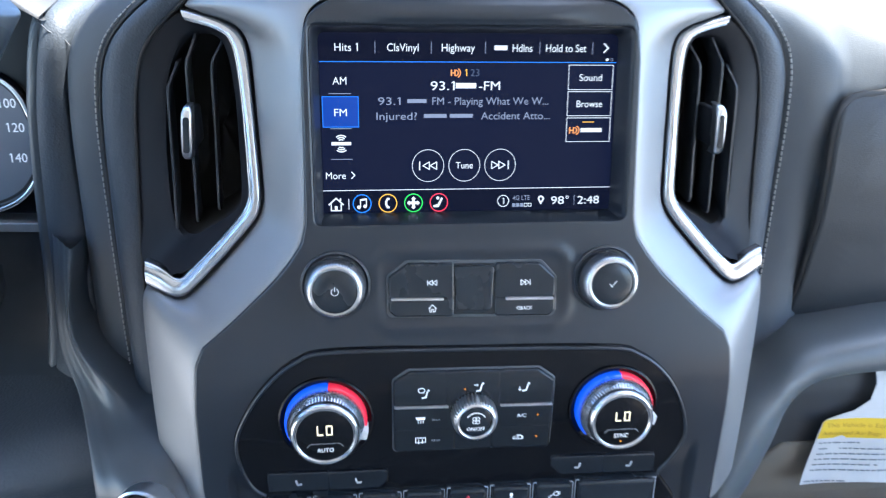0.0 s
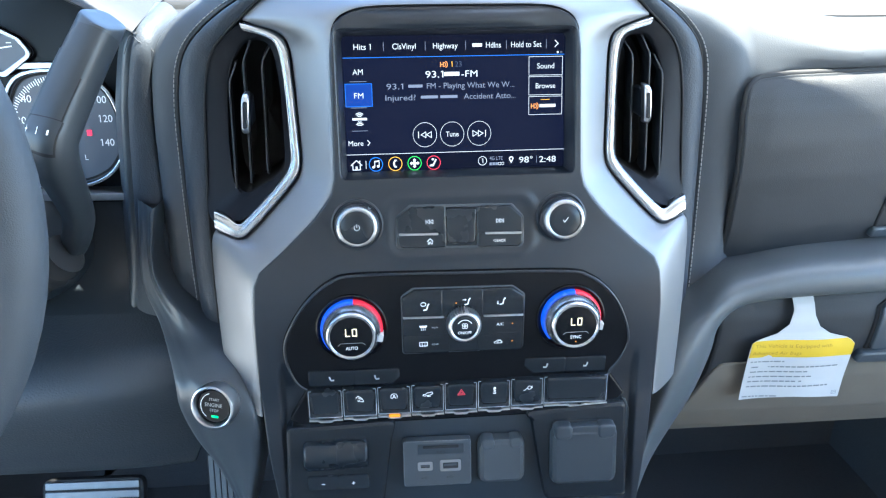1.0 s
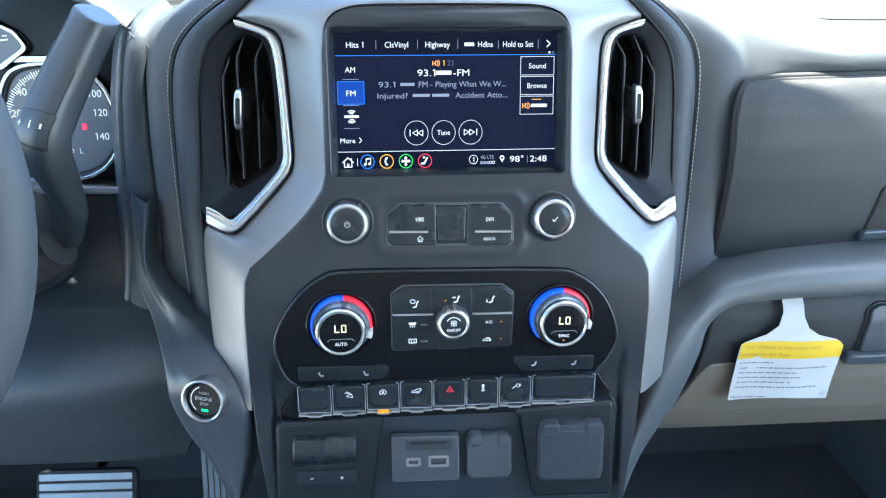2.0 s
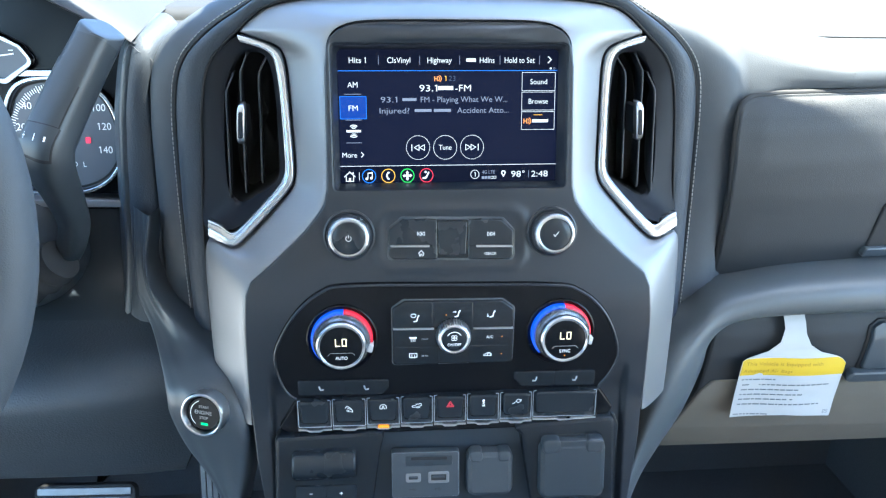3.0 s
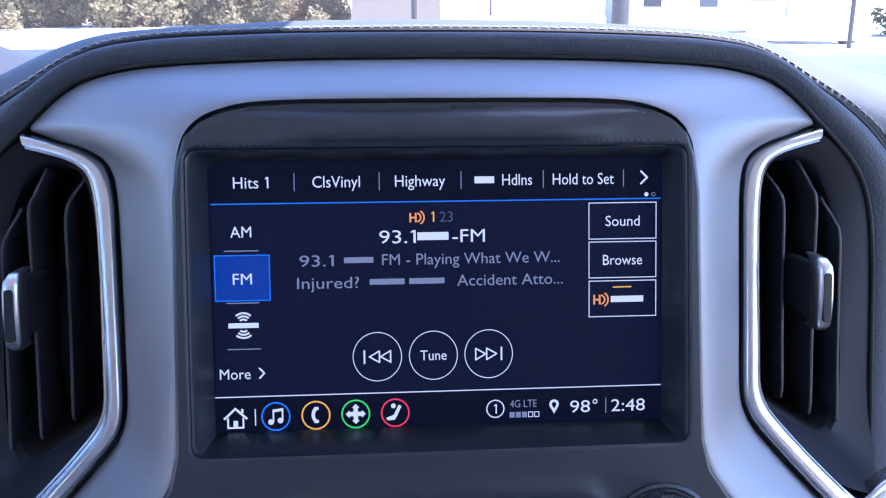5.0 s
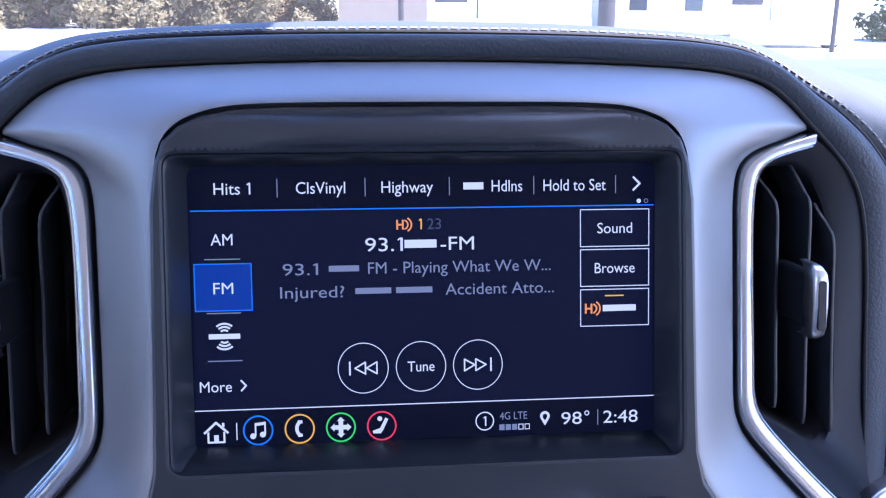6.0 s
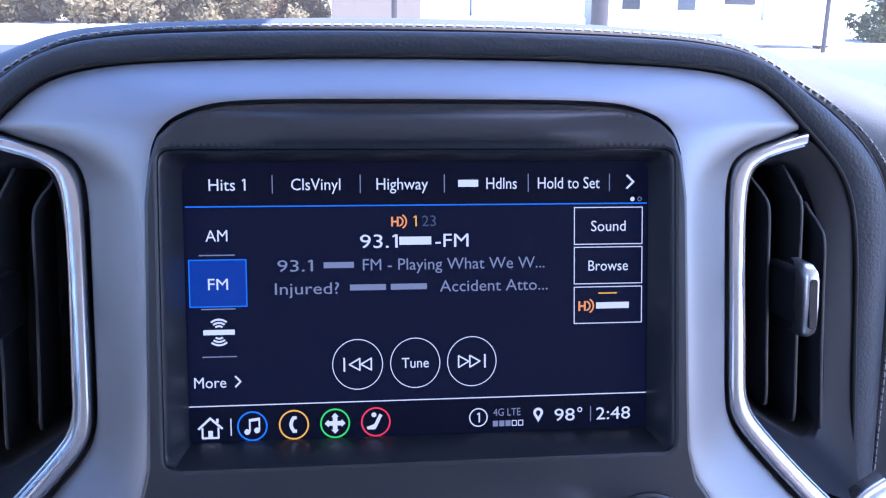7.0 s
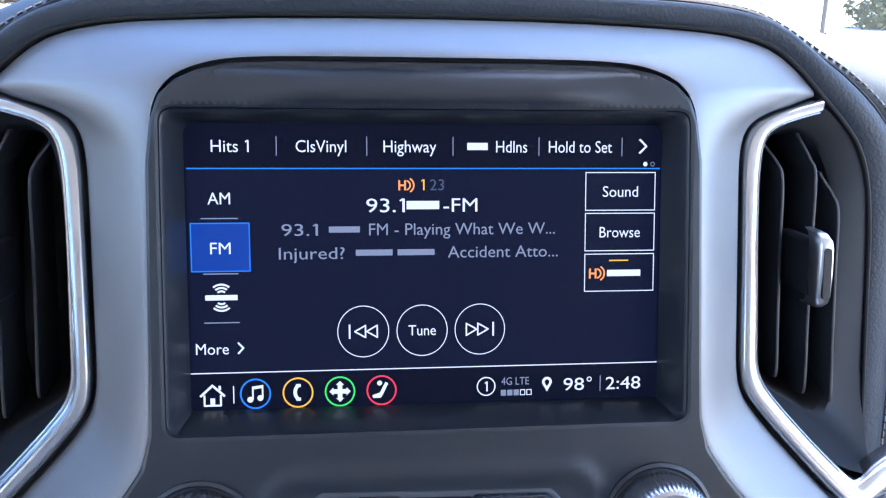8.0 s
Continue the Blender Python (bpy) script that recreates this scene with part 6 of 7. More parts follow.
# ---- trailer brake unit ----
trail = thing("trailer_brake_control", "black trailer brake control with minus and plus keys", "control")
plate("bezel", fillet([(-0.1425, 1.0950), (-0.0700, 1.0950), (-0.0610, 1.1560), (-0.0570, 1.1715), (-0.1400, 1.1680)], 0.002), "button", trail, off=-0.009, depth=0.018, edge=0.0036, label="raised black bezel")
key_lip(fillet([(-0.1425, 1.0950), (-0.0700, 1.0950), (-0.0610, 1.1560), (-0.0570, 1.1715), (-0.1400, 1.1680)], 0.002), trail, 0.0072, 0.0006)
plate("inset", rrect(-0.1030, 1.1375, 0.0560, 0.0480, 0.003), "gloss", trail, off=-0.0072, depth=0.004, edge=0.0006)
for x0, x1, dz in ((-0.1275, -0.1030, 0.0), (-0.1022, -0.0795, 0.0015)):
    plate("lever", fillet([(x0, 1.1370), (x1, 1.1370), (x1, 1.1575 + dz), (x0, 1.1575 + dz)], 0.002), "button_soft", trail, off=-0.0100, depth=0.012, edge=0.0022, step=0.004, dome=lambda x, z: -0.0075 * max(0.0, 1 - ((z - 1.1405) / 0.0125) ** 2) ** 0.6)
for x0, x1, sign in ((-0.1275, -0.1032, "minus"), (-0.1026, -0.0783, "plus")):
    plate("key", rrect((x0 + x1) / 2, 1.1235, x1 - x0, 0.0105, 0.0012), "button_soft", trail, off=-0.0105, depth=0.004, edge=0.001)
    key_lip(rrect((x0 + x1) / 2, 1.1235, x1 - x0, 0.0105, 0.0012), trail, 0.0098)
    cx = (x0 + x1) / 2
    mark(sign + "_mark", bar(0, 0, 2.8, 0.55) + (bar(0, 0, 0.55, 2.8) if sign == "plus" else []), cx, 1.1235, "icon", trail, off=-0.0110)
mark("trailer_mark", stroke([(-2.0, 1.6), (-0.6, 1.0), (-0.2, -0.8), (2.2, -1.0)], 0.7) + [circle(-0.6, -2.0, 0.7, 10), circle(1.2, -2.0, 0.7, 10)], -0.1015, 1.1335, "icon", trail, off=-0.0088)

# ---- ports and sockets ----
ports = thing("media_port_plate", "grey plate with card slot and two data ports", "port plate")
plate("plate", rrect(-0.0195, 1.1335, 0.0560, 0.0390, 0.002), "port_grey", ports, off=-0.0050, depth=0.006, edge=0.0008, label="mid-grey plastic plate")
plate("slot_recess", rrect(-0.0165, 1.1460, 0.0390, 0.0085, 0.0015), "flap", ports, off=-0.0053, depth=0.001, edge=0.0003, label="darker slot recess")
plate("card_slot", rrect(-0.0165, 1.1482, 0.0300, 0.0022, 0.0006, 2), "gap", ports, off=-0.0057, depth=0.001, edge=0.0002)
text("card_text", "SD", -0.0165, 1.1435, 0.0072, 0.0028, "icon_dark", ports, off=-0.0059)
for cx, w, h in ((-0.0300, 0.0120, 0.0072), (-0.0085, 0.0172, 0.0095)):
    plate("port_shell", rrect(cx, 1.1310, w, h, 0.0014), "metal_port", ports, off=-0.0054, depth=0.002, edge=0.0004, label="bright port rim", holes=[rrect(cx, 1.1310, w - 0.0036, h - 0.0036, 0.0005, 2)])
    plate("port_hole", rrect(cx, 1.1310, w - 0.003, h - 0.003, 0.0005, 2), "gap", ports, off=-0.0051, depth=0.001, edge=0.0002)
    plate("port_tongue", rrect(cx, 1.1318, (w - 0.004) * 0.8, 0.0016, 0.0003, 2), "port_grey", ports, off=-0.0054, depth=0.001, edge=0.0001)
    mark("port_mark", stroke([(-2.6, 0), (2.4, 0)], 0.4) + [circle(-2.8, 0, 0.7, 10)] + stroke([(-1.2, 0), (0, 1.1), (1.2, 1.1)], 0.35) + stroke([(-0.4, 0), (0.6, -1.0), (1.6, -1.0)], 0.35), cx, 1.1210, "icon_dark", ports, off=-0.0056)


def socket(cx, cz, w, h, label, out):
    s = thing("socket_cover", label, "socket cover", "socket covers")
    plate("flap", rrect(cx, cz - h * 0.06, w, h * 0.88, 0.003), "port_grey" if w < 0.04 else "flap", s, off=-out, depth=0.012, edge=0.0046, label="closed rubbery flap")
    for sx in (-1, 1):
        x = cx + sx * w * 0.385
        plate("hinge_ear", rrect(x, cz + h * 0.42, w * 0.24, h * 0.17, 0.0022), "port_grey" if w < 0.04 else "flap", s, off=-out - 0.0012, depth=0.010, edge=0.0022)
    plate("hinge", rrect(cx, cz + h * 0.43, w * 0.52, h * 0.13, 0.0012), "port_grey" if w < 0.04 else "flap", s, off=-out + 0.0004, depth=0.008, edge=0.001)


key_lip(rrect(-0.0195, 1.1335, 0.0560, 0.0390, 0.002), ports, 0.0046, 0.0004)
socket(0.0355, 1.1345, 0.0310, 0.0350, "small grey flap over a power socket", 0.0065)
bez = thing("outlet_bezel", "raised black bezel beside the ports", "bezel")
plate("frame_plate", fillet([(0.0640, 1.1700), (0.0580, 1.1750), (0.1385, 1.1800), (0.1415, 1.1000), (0.0760, 1.1000)], 0.002), "button", bez, off=-0.009, depth=0.018, edge=0.0036)
key_lip(fillet([(0.0640, 1.1700), (0.0580, 1.1750), (0.1385, 1.1800), (0.1415, 1.1000), (0.0760, 1.1000)], 0.002), bez, 0.0072, 0.0006)
# recess shade painted as a black plate
plate("recess", rrect(0.1045, 1.1430, 0.0520, 0.0510, 0.003), "gap", bez, off=-0.0094, depth=0.004, edge=0.0006, label="black plate painting the shade round the flap")
socket(0.1045, 1.1430, 0.0480, 0.0470, "large black flap over a mains outlet", 0.0165)

# ---- start button ----
start = settle(thing("start_button", "round engine start button in a satin chrome ring with green lamp", "button"))
SX, SY, SZ = -0.2010, 0.3275, 1.1925
def start_part(name, prof, mat, label=""):
    bm = turned(prof, 56)
    bmesh.ops.transform(bm, matrix=pose(SX, SY, SZ, -18, 0, -14), verts=bm.verts[:])
    return part(name, bm, mat, start, label, 30)
start_part("ring", [(0.0190, -0.012), (0.0190, 0.0030), (0.0183, 0.0048), (0.0172, 0.0054), (0.0162, 0.0046), (0.0150, 0.0010), (0.0146, -0.002)], "satin_chrome", "satin chrome ring")
start_part("cap", [(0.0147, -0.004), (0.0145, 0.0005), (0.0136, 0.0014), (0.006, 0.0012)], "gloss", "glossy black cap")
mS = pose(SX, SY, SZ, -18, 0, -14)
def on_start(name, words, u, v, w, h, mat):
    o = text(name, words, u, v, w, h, mat, start, yf=lambda x, z: -0.0018, off=0)
    o.data.transform(mS)
on_start("word", "ENGINE", 0, 0.0012, 0.0150, 0.0032, "icon_dim")
on_start("word", "START", 0.0005, 0.0060, 0.0090, 0.0022, "icon_dim")
on_start("word", "STOP", 0.0005, -0.0034, 0.0076, 0.0024, "icon_dim")
o = mark("arc_mark", arc(0, 0, 11.6, 110, 235, 0.5, 16), 0, 0, "icon", start, yf=lambda x, z: -0.0018, off=0)
o.data.transform(mS)
o = mark("lamp", [[(-3.0, -9.6), (3.0, -9.6), (3.0, -7.6), (-3.0, -7.6)]], 0.0012, 0, "led_green", start, yf=lambda x, z: -0.0020, off=0)
o.data.transform(mS)

# ---- passenger's side: upper and lower glove boxes ----
def door_surface(profile, x0, x1, bow=0.0):
    xs = np.linspace(x0, x1, 26)
    return lambda x, z: float(np.interp(z, [p[0] for p in profile], [p[1] for p in profile])) + bow * max(0.0, x - 0.3) ** 2


upper = settle(thing("upper_glove_box", "grained charcoal upper glove box door, shut", "glove box"), DEEP)
UP = [(1.240, 0.4425), (1.262, 0.434), (1.285, 0.4290), (1.34, 0.4272), (1.37, 0.4290), (1.393, 0.4328), (1.408, 0.4375), (1.416, 0.4420), (1.424, 0.4500)]
ufn = lambda x, z: float(np.interp(z, [p[0] for p in UP], [p[1] for p in UP])) + 0.08 * max(0.0, x - 0.27)
UDOOR = fillet([(0.2525, 1.242), (0.2505, 1.340), (0.2475, 1.392), (0.2500, 1.418), (0.2850, 1.4205), (0.84, 1.4215), (0.84, 1.275), (0.40, 1.266), (0.268, 1.254)], [0.004, 0.05, 0.05, 0.020, 0.05, 0.002, 0.002, 0.02, 0.01])
plate("door", UDOOR, "leather_fine", upper, yf=ufn, off=0.0, depth=0.03, edge=0.0025, label="grained door skin", step=0.008)
loop = dense(UDOOR, 0.006)
rim = []
for (xa, za), (x, z), (xb, zb) in zip(loop[-1:] + loop[:-1], loop, loop[1:] + loop[:1]):
    away = Vector((zb - za, 0, xa - xb)).normalized() * 0.0024
    away = -away if away.dot(Vector((x - 0.5, 0, z - 1.34))) < 0 else away
    rim.append(Vector((x, ufn(x, z) + 0.0034, z)) + away)
# black bead draws the shade line round the door
part("door_gap", sweep(rim, oval(0.0030, 0.0020, 8), closed_path=True), "gap", upper, "black bead painting the shade round the door", 80)
# finger recess painted on as a black plate
plate("pull_recess", fillet([(0.391, 1.281), (0.396, 1.325), (0.52, 1.330), (0.52, 1.281)], 0.004), "gap", upper, yf=ufn, off=-0.002, depth=0.01, edge=0.002, label="black plate painting the finger recess's shade")
plate("pull_lip", fillet([(0.388, 1.274), (0.389, 1.2805), (0.52, 1.2805), (0.52, 1.274)], 0.002), "plastic", upper, yf=ufn, off=-0.006, depth=0.012, edge=0.002)
# black block added for the shade behind both doors
settle(shell("gap_liner", [(0.236, 0.84, 0.463, 0.50, 1.03, 1.440)], "gap", "black block standing in for shade behind the doors", "trim"), DEEP)

lower = settle(thing("lower_glove_box", "grained charcoal lower glove box door, shut", "glove box"), DEEP)
LP = [(1.035, 0.440), (1.060, 0.424), (1.09, 0.411), (1.14, 0.400), (1.18, 0.397), (1.205, 0.400), (1.225, 0.408), (1.236, 0.418)]
lfn = door_surface(LP, 0.2, 0.84, 0.03)
plate("door", fillet([(0.2060, 1.0430), (0.2320, 1.1000), (0.2465, 1.1450), (0.2485, 1.1850), (0.2515, 1.2130), (0.2690, 1.2290), (0.40, 1.2325), (0.84, 1.2470), (0.84, 1.0640), (0.45, 1.0530)], [0.004, 0.02, 0.02, 0.03, 0.02, 0.012, 0.05, 0.002, 0.002, 0.05]), "leather_fine", lower, yf=lfn, off=0.004, depth=0.03, edge=0.003, label="grained door skin", step=0.008)
# taupe overlay paints the warm light on the door's lower half
plate("lit_lower_skin", fillet([(0.2085, 1.0455), (0.2335, 1.1000), (0.2475, 1.1430), (0.2560, 1.1560), (0.84, 1.1700), (0.84, 1.0660), (0.45, 1.0555)], [0.004, 0.02, 0.012, 0.006, 0.002, 0.002, 0.05]), "bounce_vinyl", lower, yf=lfn, off=0.0022, depth=0.006, edge=0.0022, label="lower half of the door, warm light painted as taupe", step=0.008)
# latch recess painted on as a black plate
plate("latch_recess", fillet([(0.391, 1.170), (0.396, 1.214), (0.404, 1.220), (0.54, 1.224), (0.54, 1.172)], 0.003), "gap", lower, yf=lfn, off=0.0025, depth=0.004, edge=0.001, label="black plate painting the latch recess's shade")
plate("latch", fillet([(0.3955, 1.1735), (0.400, 1.2140), (0.406, 1.2175), (0.54, 1.2205), (0.54, 1.1755)], 0.003), "plastic", lower, yf=lfn, off=-0.001, depth=0.006, edge=0.0018, label="charcoal latch paddle")
plate("latch_lip", fillet([(0.382, 1.161), (0.386, 1.1685), (0.54, 1.1705), (0.54, 1.163)], 0.003), "plastic", lower, yf=lfn, off=-0.005, depth=0.010, edge=0.0025)

# ---- air bag notice tag ----
tag = settle(thing("warning_tag", "white and yellow air bag notice hanging from the glove box", "paper tag"), DEEP)
NECK = [(0.3090, 1.2350), (0.3290, 1.2360), (0.3300, 1.2280), (0.3320, 1.2130), (0.3370, 1.2030), (0.3480, 1.1955), (0.3660, 1.1900), (0.3710, 1.1870), (0.3745, 1.1830), (0.3755, 1.1180), (0.3300, 1.1215), (0.2770, 1.1185), (0.2755, 1.1790), (0.2765, 1.1860), (0.2800, 1.1885), (0.2990, 1.1955), (0.3090, 1.2050), (0.3125, 1.2170), (0.3110, 1.2280)]
def tag_y(x, z):
    return lfn(x, max(z, 1.14)) - 0.0045 - 0.10 * max(0.0, 1.20 - z) ** 1.2 * 0.35 + 0.0012 * math.sin((x - 0.27) * 70)
part("sheet", sheet([NECK], tag_y, 0, 0.0004, 0.0001, 0.005), "paper", tag, "white paper slip with a looped neck")
plate("yellow_band", [(0.2762, 1.1700), (0.2767, 1.1862), (0.2800, 1.1882), (0.3080, 1.1893), (0.3400, 1.1893), (0.3660, 1.1895), (0.3708, 1.1868), (0.3744, 1.1826), (0.3746, 1.1700)], "yellow", tag, yf=tag_y, off=-0.0003, depth=0.0003, edge=0.0001, label="yellow heading band")
text("heading", "This Vehicle is Equipped with", 0.3160, 1.1835, 0.0720, 0.0036, "brown_ink", tag, yf=tag_y, off=-0.0007)
text("heading", "Advanced Air Bags", 0.3015, 1.1755, 0.0460, 0.0036, "brown_ink", tag, yf=tag_y, off=-0.0007)
for z, x0, w in ((1.1650, 0.279, 0.032), (1.1585, 0.281, 0.086), (1.1525, 0.281, 0.056), (1.1465, 0.281, 0.060), (1.1405, 0.281, 0.050), (1.1345, 0.281, 0.082), (1.1225, 0.279, 0.036)):
    sh, x, rnd = [], 0.0, random.Random(int(z * 1e4))
    while x < w * 1000 - 2:
        l = rnd.uniform(2.2, 7.0)
        sh += bar(x + l / 2, 0, min(l, w * 1000 - x), 1.5)
        x += l + 1.0
    mark("text_bar", sh, x0, z, "ink", tag, yf=tag_y, off=-0.0006)
mark("corner_mark", frame_bars(0, 0, 5.0, 4.2, 0.5) + stroke([(-1.4, -0.8), (0, 0.9), (1.4, -0.4)], 0.5), 0.3695, 1.1245, "ink", tag, yf=tag_y, off=-0.0006)

# ---- instrument cluster ----
clus = settle(thing("instrument_cluster", "dark instrument cluster with chrome-edged dials", "instrument cluster"))
DY = 0.522
flat = lambda x, z: DY + 0.25 * (z - 1.37)
plate("back_panel", [(-0.60, 1.296), (-0.296, 1.296), (-0.290, 1.50), (-0.60, 1.52)], "gloss", clus, yf=flat, off=0.004, depth=0.01, edge=0.001, label="glossy black cluster face", step=0.02)
DIAL = [(p.x, p.z) for p in curve_pts([(x, 0, z) for x, z in ((-0.3920, 1.3165), (-0.3700, 1.3140), (-0.3400, 1.3150), (-0.3180, 1.3240), (-0.3045, 1.3400), (-0.3012, 1.3540), (-0.3045, 1.3820), (-0.3155, 1.4020), (-0.3400, 1.4140), (-0.3750, 1.4150), (-0.3960, 1.4040), (-0.4070, 1.3720), (-0.4050, 1.3370))], 8, True)]
plate("dial_face", DIAL, "dial", clus, yf=flat, off=0.0015, depth=0.004, edge=0.0005, label="slate grey speed dial")
def inset(pts, k):
    cx, cz = -0.354, 1.364
    return [(cx + (x - cx) * k, cz + (z - cz) * k) for x, z in pts]
part("dial_rim", sheet([inset(DIAL, 1.028), inset(DIAL, 0.996)], flat, -0.004, 0.008, 0.0008), "chrome", clus, "thin chrome dial rim")
part("dial_rim", sheet([inset(DIAL, 0.950), inset(DIAL, 0.925)], flat, 0.0005, 0.004, 0.0003), "gap", clus)
for words, x, z, w in (("140", -0.3175, 1.3514, 0.0125), ("120", -0.3165, 1.3727, 0.0125), ("100", -0.3200, 1.3895, 0.0125), ("80", -0.3370, 1.4020, 0.009), ("60", -0.3640, 1.4040, 0.009), ("40", -0.3855, 1.3915, 0.009), ("20", -0.3930, 1.3727, 0.009)):
    text("dial_figures", words, x, z, w, 0.0064, "dial_text", clus, yf=flat, off=0.0008)
text("gear_letters", "D", -0.3474, 1.3385, 0.0035, 0.0048, "dial_text", clus, yf=flat, off=0.0008)
text("gear_letters", "L", -0.3385, 1.3383, 0.0030, 0.0048, "dial_text", clus, yf=flat, off=0.0008)
mark("red_lamp", bar(0, 0, 4.2, 5.2), -0.3328, 1.3603, "telltale", clus, yf=flat, off=0.0006)
sh = []
for k in range(38):
    a = radians(98 + 3.0 * k)
    r0, r1 = (43.5, 47) if k % 5 else (42, 48)
    sh += stroke([(r0 * math.cos(a), r0 * math.sin(a)), (r1 * math.cos(a), r1 * math.sin(a))], 0.9)
mark("tick_marks", sh, -0.3560, 1.3640, "dial_text", clus, yf=flat, off=0.0008)
SMALL = fillet([(-0.47, 1.4200), (-0.3980, 1.4120), (-0.3720, 1.4300), (-0.3820, 1.4440), (-0.4050, 1.4560), (-0.47, 1.4600)], 0.006)
plate("small_dial", SMALL, "dial", clus, yf=flat, off=-0.0005, depth=0.004, edge=0.0005)
cxs = [(-0.425 + (x + 0.425) * 0.95, 1.437 + (z - 1.437) * 0.86) for x, z in SMALL]
part("small_dial_rim", sheet([SMALL, cxs], flat, -0.004, 0.006, 0.0006), "chrome", clus, "thin chrome dial rim")
mark("pointer_mark", stroke([(-14, -2), (10, 1)], 1.2) + stroke([(6, 4), (10, 4)], 0.8), -0.400, 1.436, "dial_text", clus, yf=flat, off=-0.0012)
plate("lower_edge", [(-0.46, 1.3055), (-0.2985, 1.3035), (-0.2985, 1.3085), (-0.46, 1.3105)], "satin_chrome", clus, yf=flat, off=-0.012, depth=0.02, edge=0.001, label="dull metal strip below the dials")
plate("trim_tick", [(-0.3900, 1.4180), (-0.3480, 1.4185), (-0.3500, 1.4225), (-0.3850, 1.4225)], "chrome", clus, yf=flat, off=-0.002, depth=0.004, edge=0.0004)
# hood over the cluster, thinning out to a point beside the arch
END = SIDE.inverted() @ Vector((-0.2555, 0.476, 1.4668))
rows = []
for y, z in ((0.53, -0.0365), (0.48, -0.0235), (0.447, -0.0125), (0.438, -0.0070), (0.443, 0.0), (0.48, 0.0045), (0.56, 0.010), (0.63, 0.008), (0.72, -0.040)):
    row = []
    for x in np.linspace(-0.84, END.x, 48):
        g = END.x - x
        thick = 0.15 + 0.85 * ease(g / 0.07)
        row.append(Vector((x, END.y + (y - 0.443) * (thick if z < 0 and y < 0.5 else 1.0) - 0.02 * min(1.0, g / 0.1), END.z + (z * thick if z < 0 else z) + 0.78 * min(0.075, g) + 0.10 * max(0.0, g - 0.075))))
    rows.append(row)
part("hood", loft(rows), "leather_fine", clus, "black hood over the dials", 70)
# black sheet added for the shade below the dials
settle(shell("column_shade", [(-0.62, -0.285, 0.53, 0.56, 1.20, 1.30)], "gap", "black sheet standing in for shade below the dials", "trim"))

# ---- gear lever ----
lever = settle(thing("gear_lever", "thick black column gear lever with plus and minus button", "gear lever"))
LC = [(-0.335, 0.430, 1.283), (-0.316, 0.412, 1.308), (-0.304, 0.400, 1.334), (-0.2995, 0.386, 1.362), (-0.2968, 0.373, 1.389), (-0.2940, 0.371, 1.4068), (-0.2897, 0.379, 1.4189), (-0.2822, 0.392, 1.4358), (-0.2724, 0.405, 1.4551), (-0.2620, 0.419, 1.4750)]
path = curve_pts(LC, 8)
LW = [(0.0, 0.011), (0.15, 0.012), (0.3, 0.0145), (0.42, 0.0175), (0.52, 0.0185), (0.66, 0.0180), (0.8, 0.0175), (0.93, 0.0170), (1.0, 0.0165)]
def grip_form(r, a):
    """Across the grip: a broad section with rounded corners, its face turned a little to the driver."""
    c, d = math.cos(radians(a)), math.sin(radians(a))
    k = (abs(c) ** 3.3 + abs(d) ** 3.3) ** (-1 / 3.3)
    u, w = 0.92 * r * c * k, 0.80 * r * d * k
    turn = radians(30)
    return u * math.cos(turn) - w * math.sin(turn), u * math.sin(turn) + w * math.cos(turn)


part("grip", sweep(path, lambda f: [grip_form(float(np.interp(f, [a for a, b in LW], [b for a, b in LW])), 360 * q / 40) for q in range(40)]), "grip", lever, "moulded black grip", 40)
# the slanted oval end
end = path[-1]
d = (path[-1] - path[-6]).normalized()
side = d.cross(Vector((0, 1, 0))).normalized()
away = side.cross(d).normalized()
rows = []
for f, lift_, slant in ((1.0, -0.003, 0.0), (1.0, 0.0, 0.0), (1.0, 0.004, 0.55), (0.97, 0.0052, 0.58), (0.92, 0.0057, 0.60), (0.55, 0.0056, 0.60), (0.02, 0.0055, 0.60)):
    rows.append([end + side * (grip_form(0.01655 * f, a)[0]) + away * grip_form(0.01655 * f, a)[1] + d * (lift_ + slant * (grip_form(0.01655 * f, a)[1] + 0.006)) for a in np.linspace(0, 360, 41)])
part("end_cap", loft(rows), "port_grey", lever, "satin slanted end cap", 50)
def lever_patch(name, u0, u1, a0, a1, mat, lift_, label=""):
    rows_ = []
    for f in np.linspace(u0, u1, 14):
        i = min(len(path) - 2, int(f * (len(path) - 1)))
        p = path[i].lerp(path[i + 1], f * (len(path) - 1) - i)
        t = (path[min(i + 2, len(path) - 1)] - path[max(i - 1, 0)]).normalized()
        side = t.cross(Vector((0, 1, 0))).normalized()
        up_ = side.cross(t).normalized()
        r = float(np.interp(f, [a for a, b in LW], [b for a, b in LW])) + lift_
        rows_.append([p + side * grip_form(r, a)[0] + up_ * grip_form(r, a)[1] for a in np.linspace(a0, a1, 16)])
    rows_ = [[q for q in rows_[0]]] + rows_ + [[q for q in rows_[-1]]]
    part(name, loft(rows_), mat, lever, label, 40)
lever_patch("shell_gap", 0.655, 0.83, 218, 334, "gap", 0.0003)
lever_patch("front_shell", 0.659, 0.90, 222, 338, "grip", 0.0006, "satin grey front shell")
lever_patch("button_gap", 0.525, 0.655, 214, 334, "gap", 0.0004)
lever_patch("shift_button", 0.535, 0.652, 219, 338, "grip", 0.0012, "grey shift button")
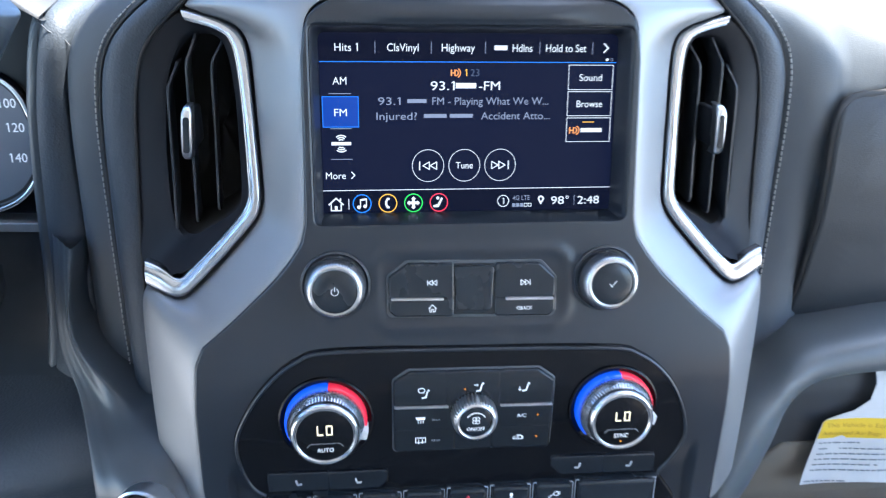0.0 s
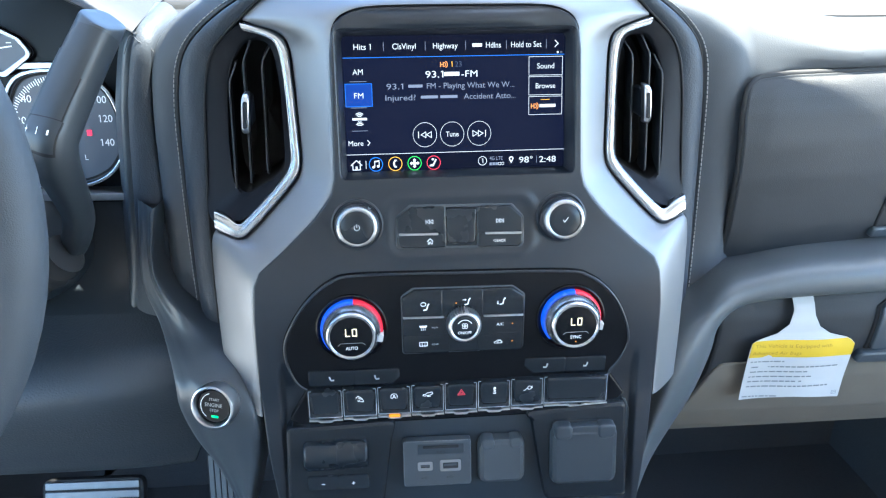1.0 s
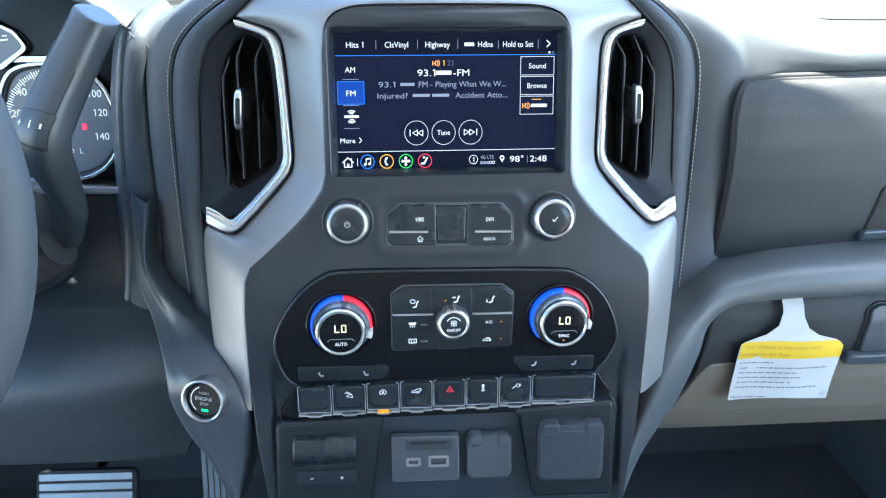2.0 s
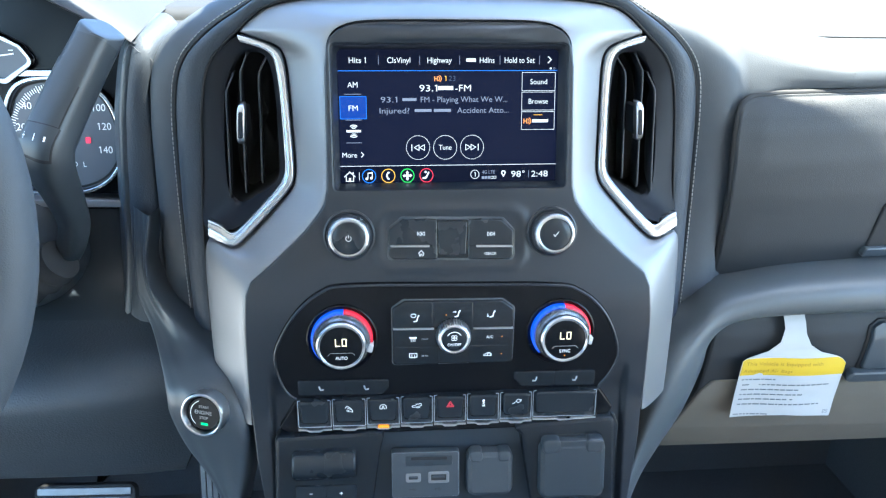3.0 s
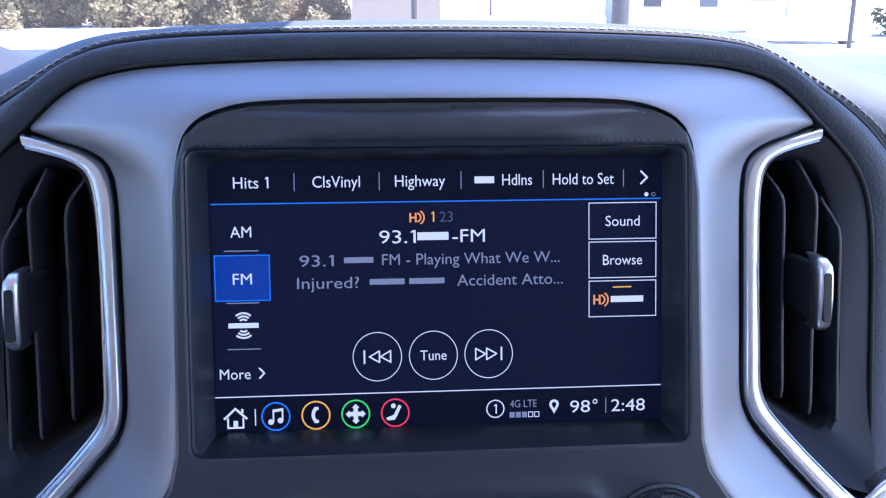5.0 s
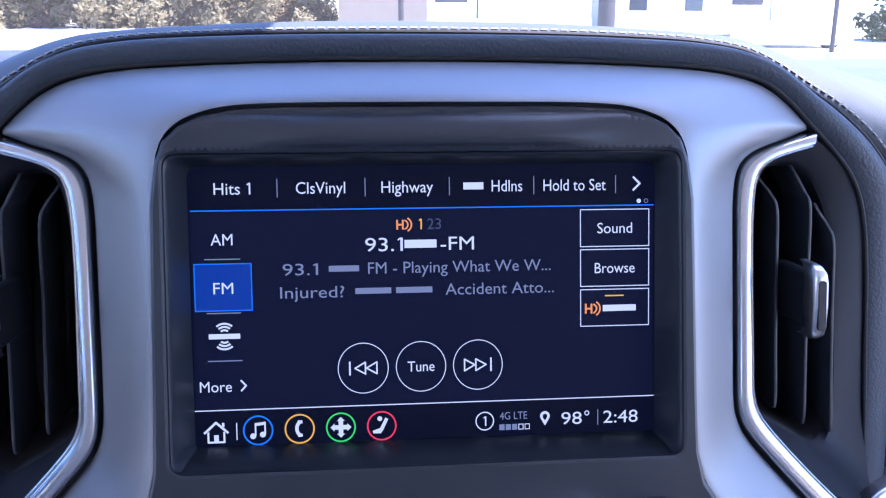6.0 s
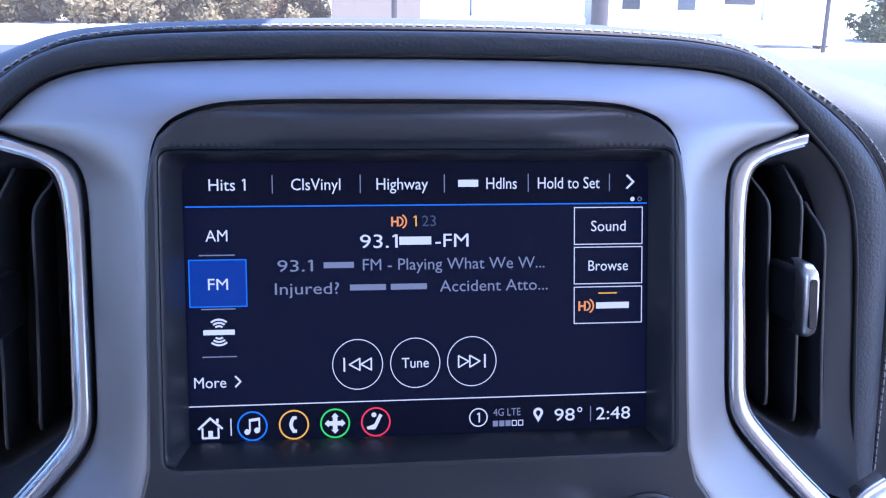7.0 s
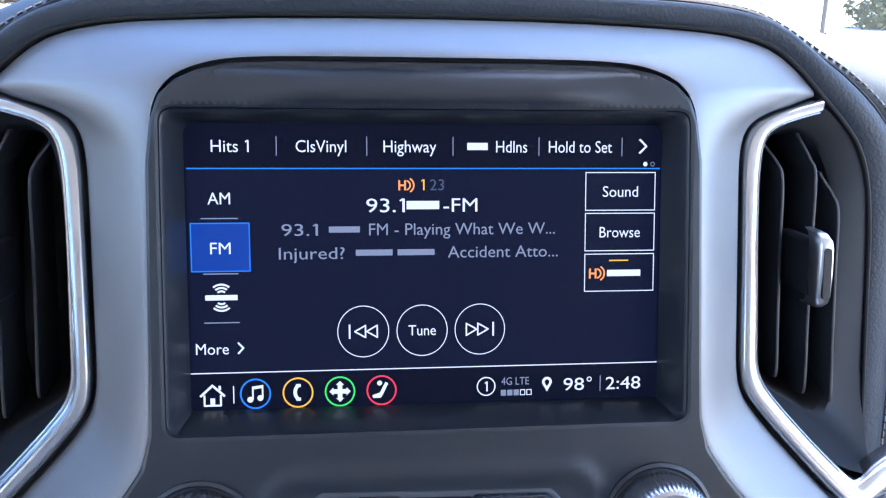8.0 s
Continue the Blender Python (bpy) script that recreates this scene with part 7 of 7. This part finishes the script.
def lever_point(f, a, lift_):
    i = min(len(path) - 2, int(f * (len(path) - 1)))
    p = path[i].lerp(path[i + 1], f * (len(path) - 1) - i)
    t = (path[i + 1] - path[i]).normalized()
    side = t.cross(Vector((0, 1, 0))).normalized()
    up_ = side.cross(t).normalized()
    r = float(np.interp(f, [q for q, b in LW], [b for q, b in LW])) + lift_
    u, w = grip_form(r, a)
    return p + side * u + up_ * w, side, t
for nm, a, sh in (("plus_mark", 292, bar(0, 0, 4.6, 0.9) + bar(0, 0, 0.9, 4.6)), ("line_mark", 262, bar(0, 0, 0.7, 5.5)), ("minus_mark", 236, bar(0, 0, 1.2, 3.6))):
    c, sd, tt = lever_point(0.59, a, 0.0020)
    nn = (c - lever_point(0.59, a, -0.01)[0]).normalized()
    sd = tt.cross(nn).normalized()
    bm = bmesh.new()
    for poly in sh:
        bm.faces.new([bm.verts.new(c + sd * u * -0.001 + tt * v * 0.001) for u, v in poly])
    part(nm, bm, "icon", lever, smooth=False)
boot = settle(thing("column_shroud", "black steering column shroud with a ribbed lever boot", "column shroud"))
part("boot", sweep(curve_pts([(-0.380, 0.40, 1.268), (-0.350, 0.41, 1.280), (-0.325, 0.405, 1.296)], 8), lambda f: oval(0.024 - 0.006 * f + 0.0014 * math.sin(f * 25), 0.022 - 0.006 * f + 0.0014 * math.sin(f * 25), 20)), "rubber", boot, "ribbed rubber boot", 50)
part("shroud", sweep(curve_pts([(-0.415, 0.27, 1.36), (-0.412, 0.36, 1.315), (-0.412, 0.46, 1.27), (-0.412, 0.54, 1.235)], 8), lambda f: oval(0.062, 0.055, 28)), "plastic", boot, "moulded column cover", 50)

# ---- steering wheel ----
wheel = settle(thing("steering_wheel", "black leather-wrapped steering wheel", "steering wheel"))
mW = pose(-0.4205, 0.205, 1.415, -24, 0, 0)
ring = [mW @ Vector((0.178 * math.cos(a), 0, 0.178 * math.sin(a))) for a in np.linspace(0, 6.283185307, 72, endpoint=False)]
rows = []
for k in range(72):
    a = 6.283185307 * k / 72
    rows.append([mW @ Vector(((0.178 + 0.0155 * math.cos(b)) * math.cos(a), 0.0175 * math.sin(b), (0.178 + 0.0155 * math.cos(b)) * math.sin(a))) for b in np.linspace(0, 6.283185307, 20, endpoint=False)])
rows.append(rows[0])
bm = loft(rows, closed=True)
part("rim", bm, "leather", wheel, "black leather-wrapped rim", 80)
hub = turned([(0.075, -0.03), (0.078, 0.0), (0.072, 0.014), (0.05, 0.022), (0.02, 0.024)], 40)
bmesh.ops.transform(hub, matrix=mW, verts=hub.verts[:])
part("hub", hub, "plastic", wheel, "black hub pad", 50)
for a in (0, 180, 270):
    sp = box(bmesh.new(), 0.055, 0.172, -0.006, 0.010, -0.022, 0.022)
    bmesh.ops.bevel(sp, geom=sp.edges[:], offset=0.004, segments=2, affect="EDGES", profile=0.5)
    bmesh.ops.transform(sp, matrix=mW @ pose(0, 0, 0, 0, a, 0), verts=sp.verts[:])
    part("spoke", sp, "plastic", wheel)

# ---- pedals ----
def pedal(name, x0, x1, z0, z1, y, tilt, ribs, upright, label):
    p = settle(thing(name, label, "pedal"))
    w, h = x1 - x0, z1 - z0
    m = pose((x0 + x1) / 2, y, (z0 + z1) / 2, tilt, 0, 0)
    base = flatten(sheet([rrect(0, 0, w, h, 0.010)], lambda x, z: 0.0, 0, 0.012, 0.002, 0.02))
    bmesh.ops.transform(base, matrix=m, verts=base.verts[:])
    part("pad", base, "rubber", p, "black rubber pad")
    n = ribs
    for i in range(n):
        if upright:
            c = (-w / 2 + w * (i + 0.5) / n, 0, w / n * 0.62, h * 0.92)
        else:
            c = (0, -h / 2 + h * (i + 0.5) / n, w * 0.94, h / n * 0.66)
        r = flatten(sheet([rrect(*c, 0.0012, 2)], lambda x, z: 0.0, -0.0025, 0.003, 0.0008, 0.03))
        bmesh.ops.transform(r, matrix=m, verts=r.verts[:])
        part("metal_strip", r, "alloy", p)
    arm = sweep([m @ Vector((0, 0.01, h * 0.2)), m @ Vector((0, 0.06, h * 0.5)), m @ Vector((0, 0.10, h * 0.5 + 0.10)), m @ Vector((0, 0.14, h * 0.5 + 0.22)), Vector(((x0 + x1) / 2, 0.955, z1 + 0.20))], oval(0.009, 0.006, 10))
    part("arm", arm, "rubber", p, "black steel arm")


pedal("brake_pedal", -0.530, -0.402, 0.792, 0.868, 0.555, -30, 6, False, "alloy-faced brake pedal with black rubber grooves")
pedal("accelerator_pedal", -0.312, -0.266, 0.762, 0.905, 0.555, -20, 6, True, "slim alloy-faced accelerator pedal with upright grooves")
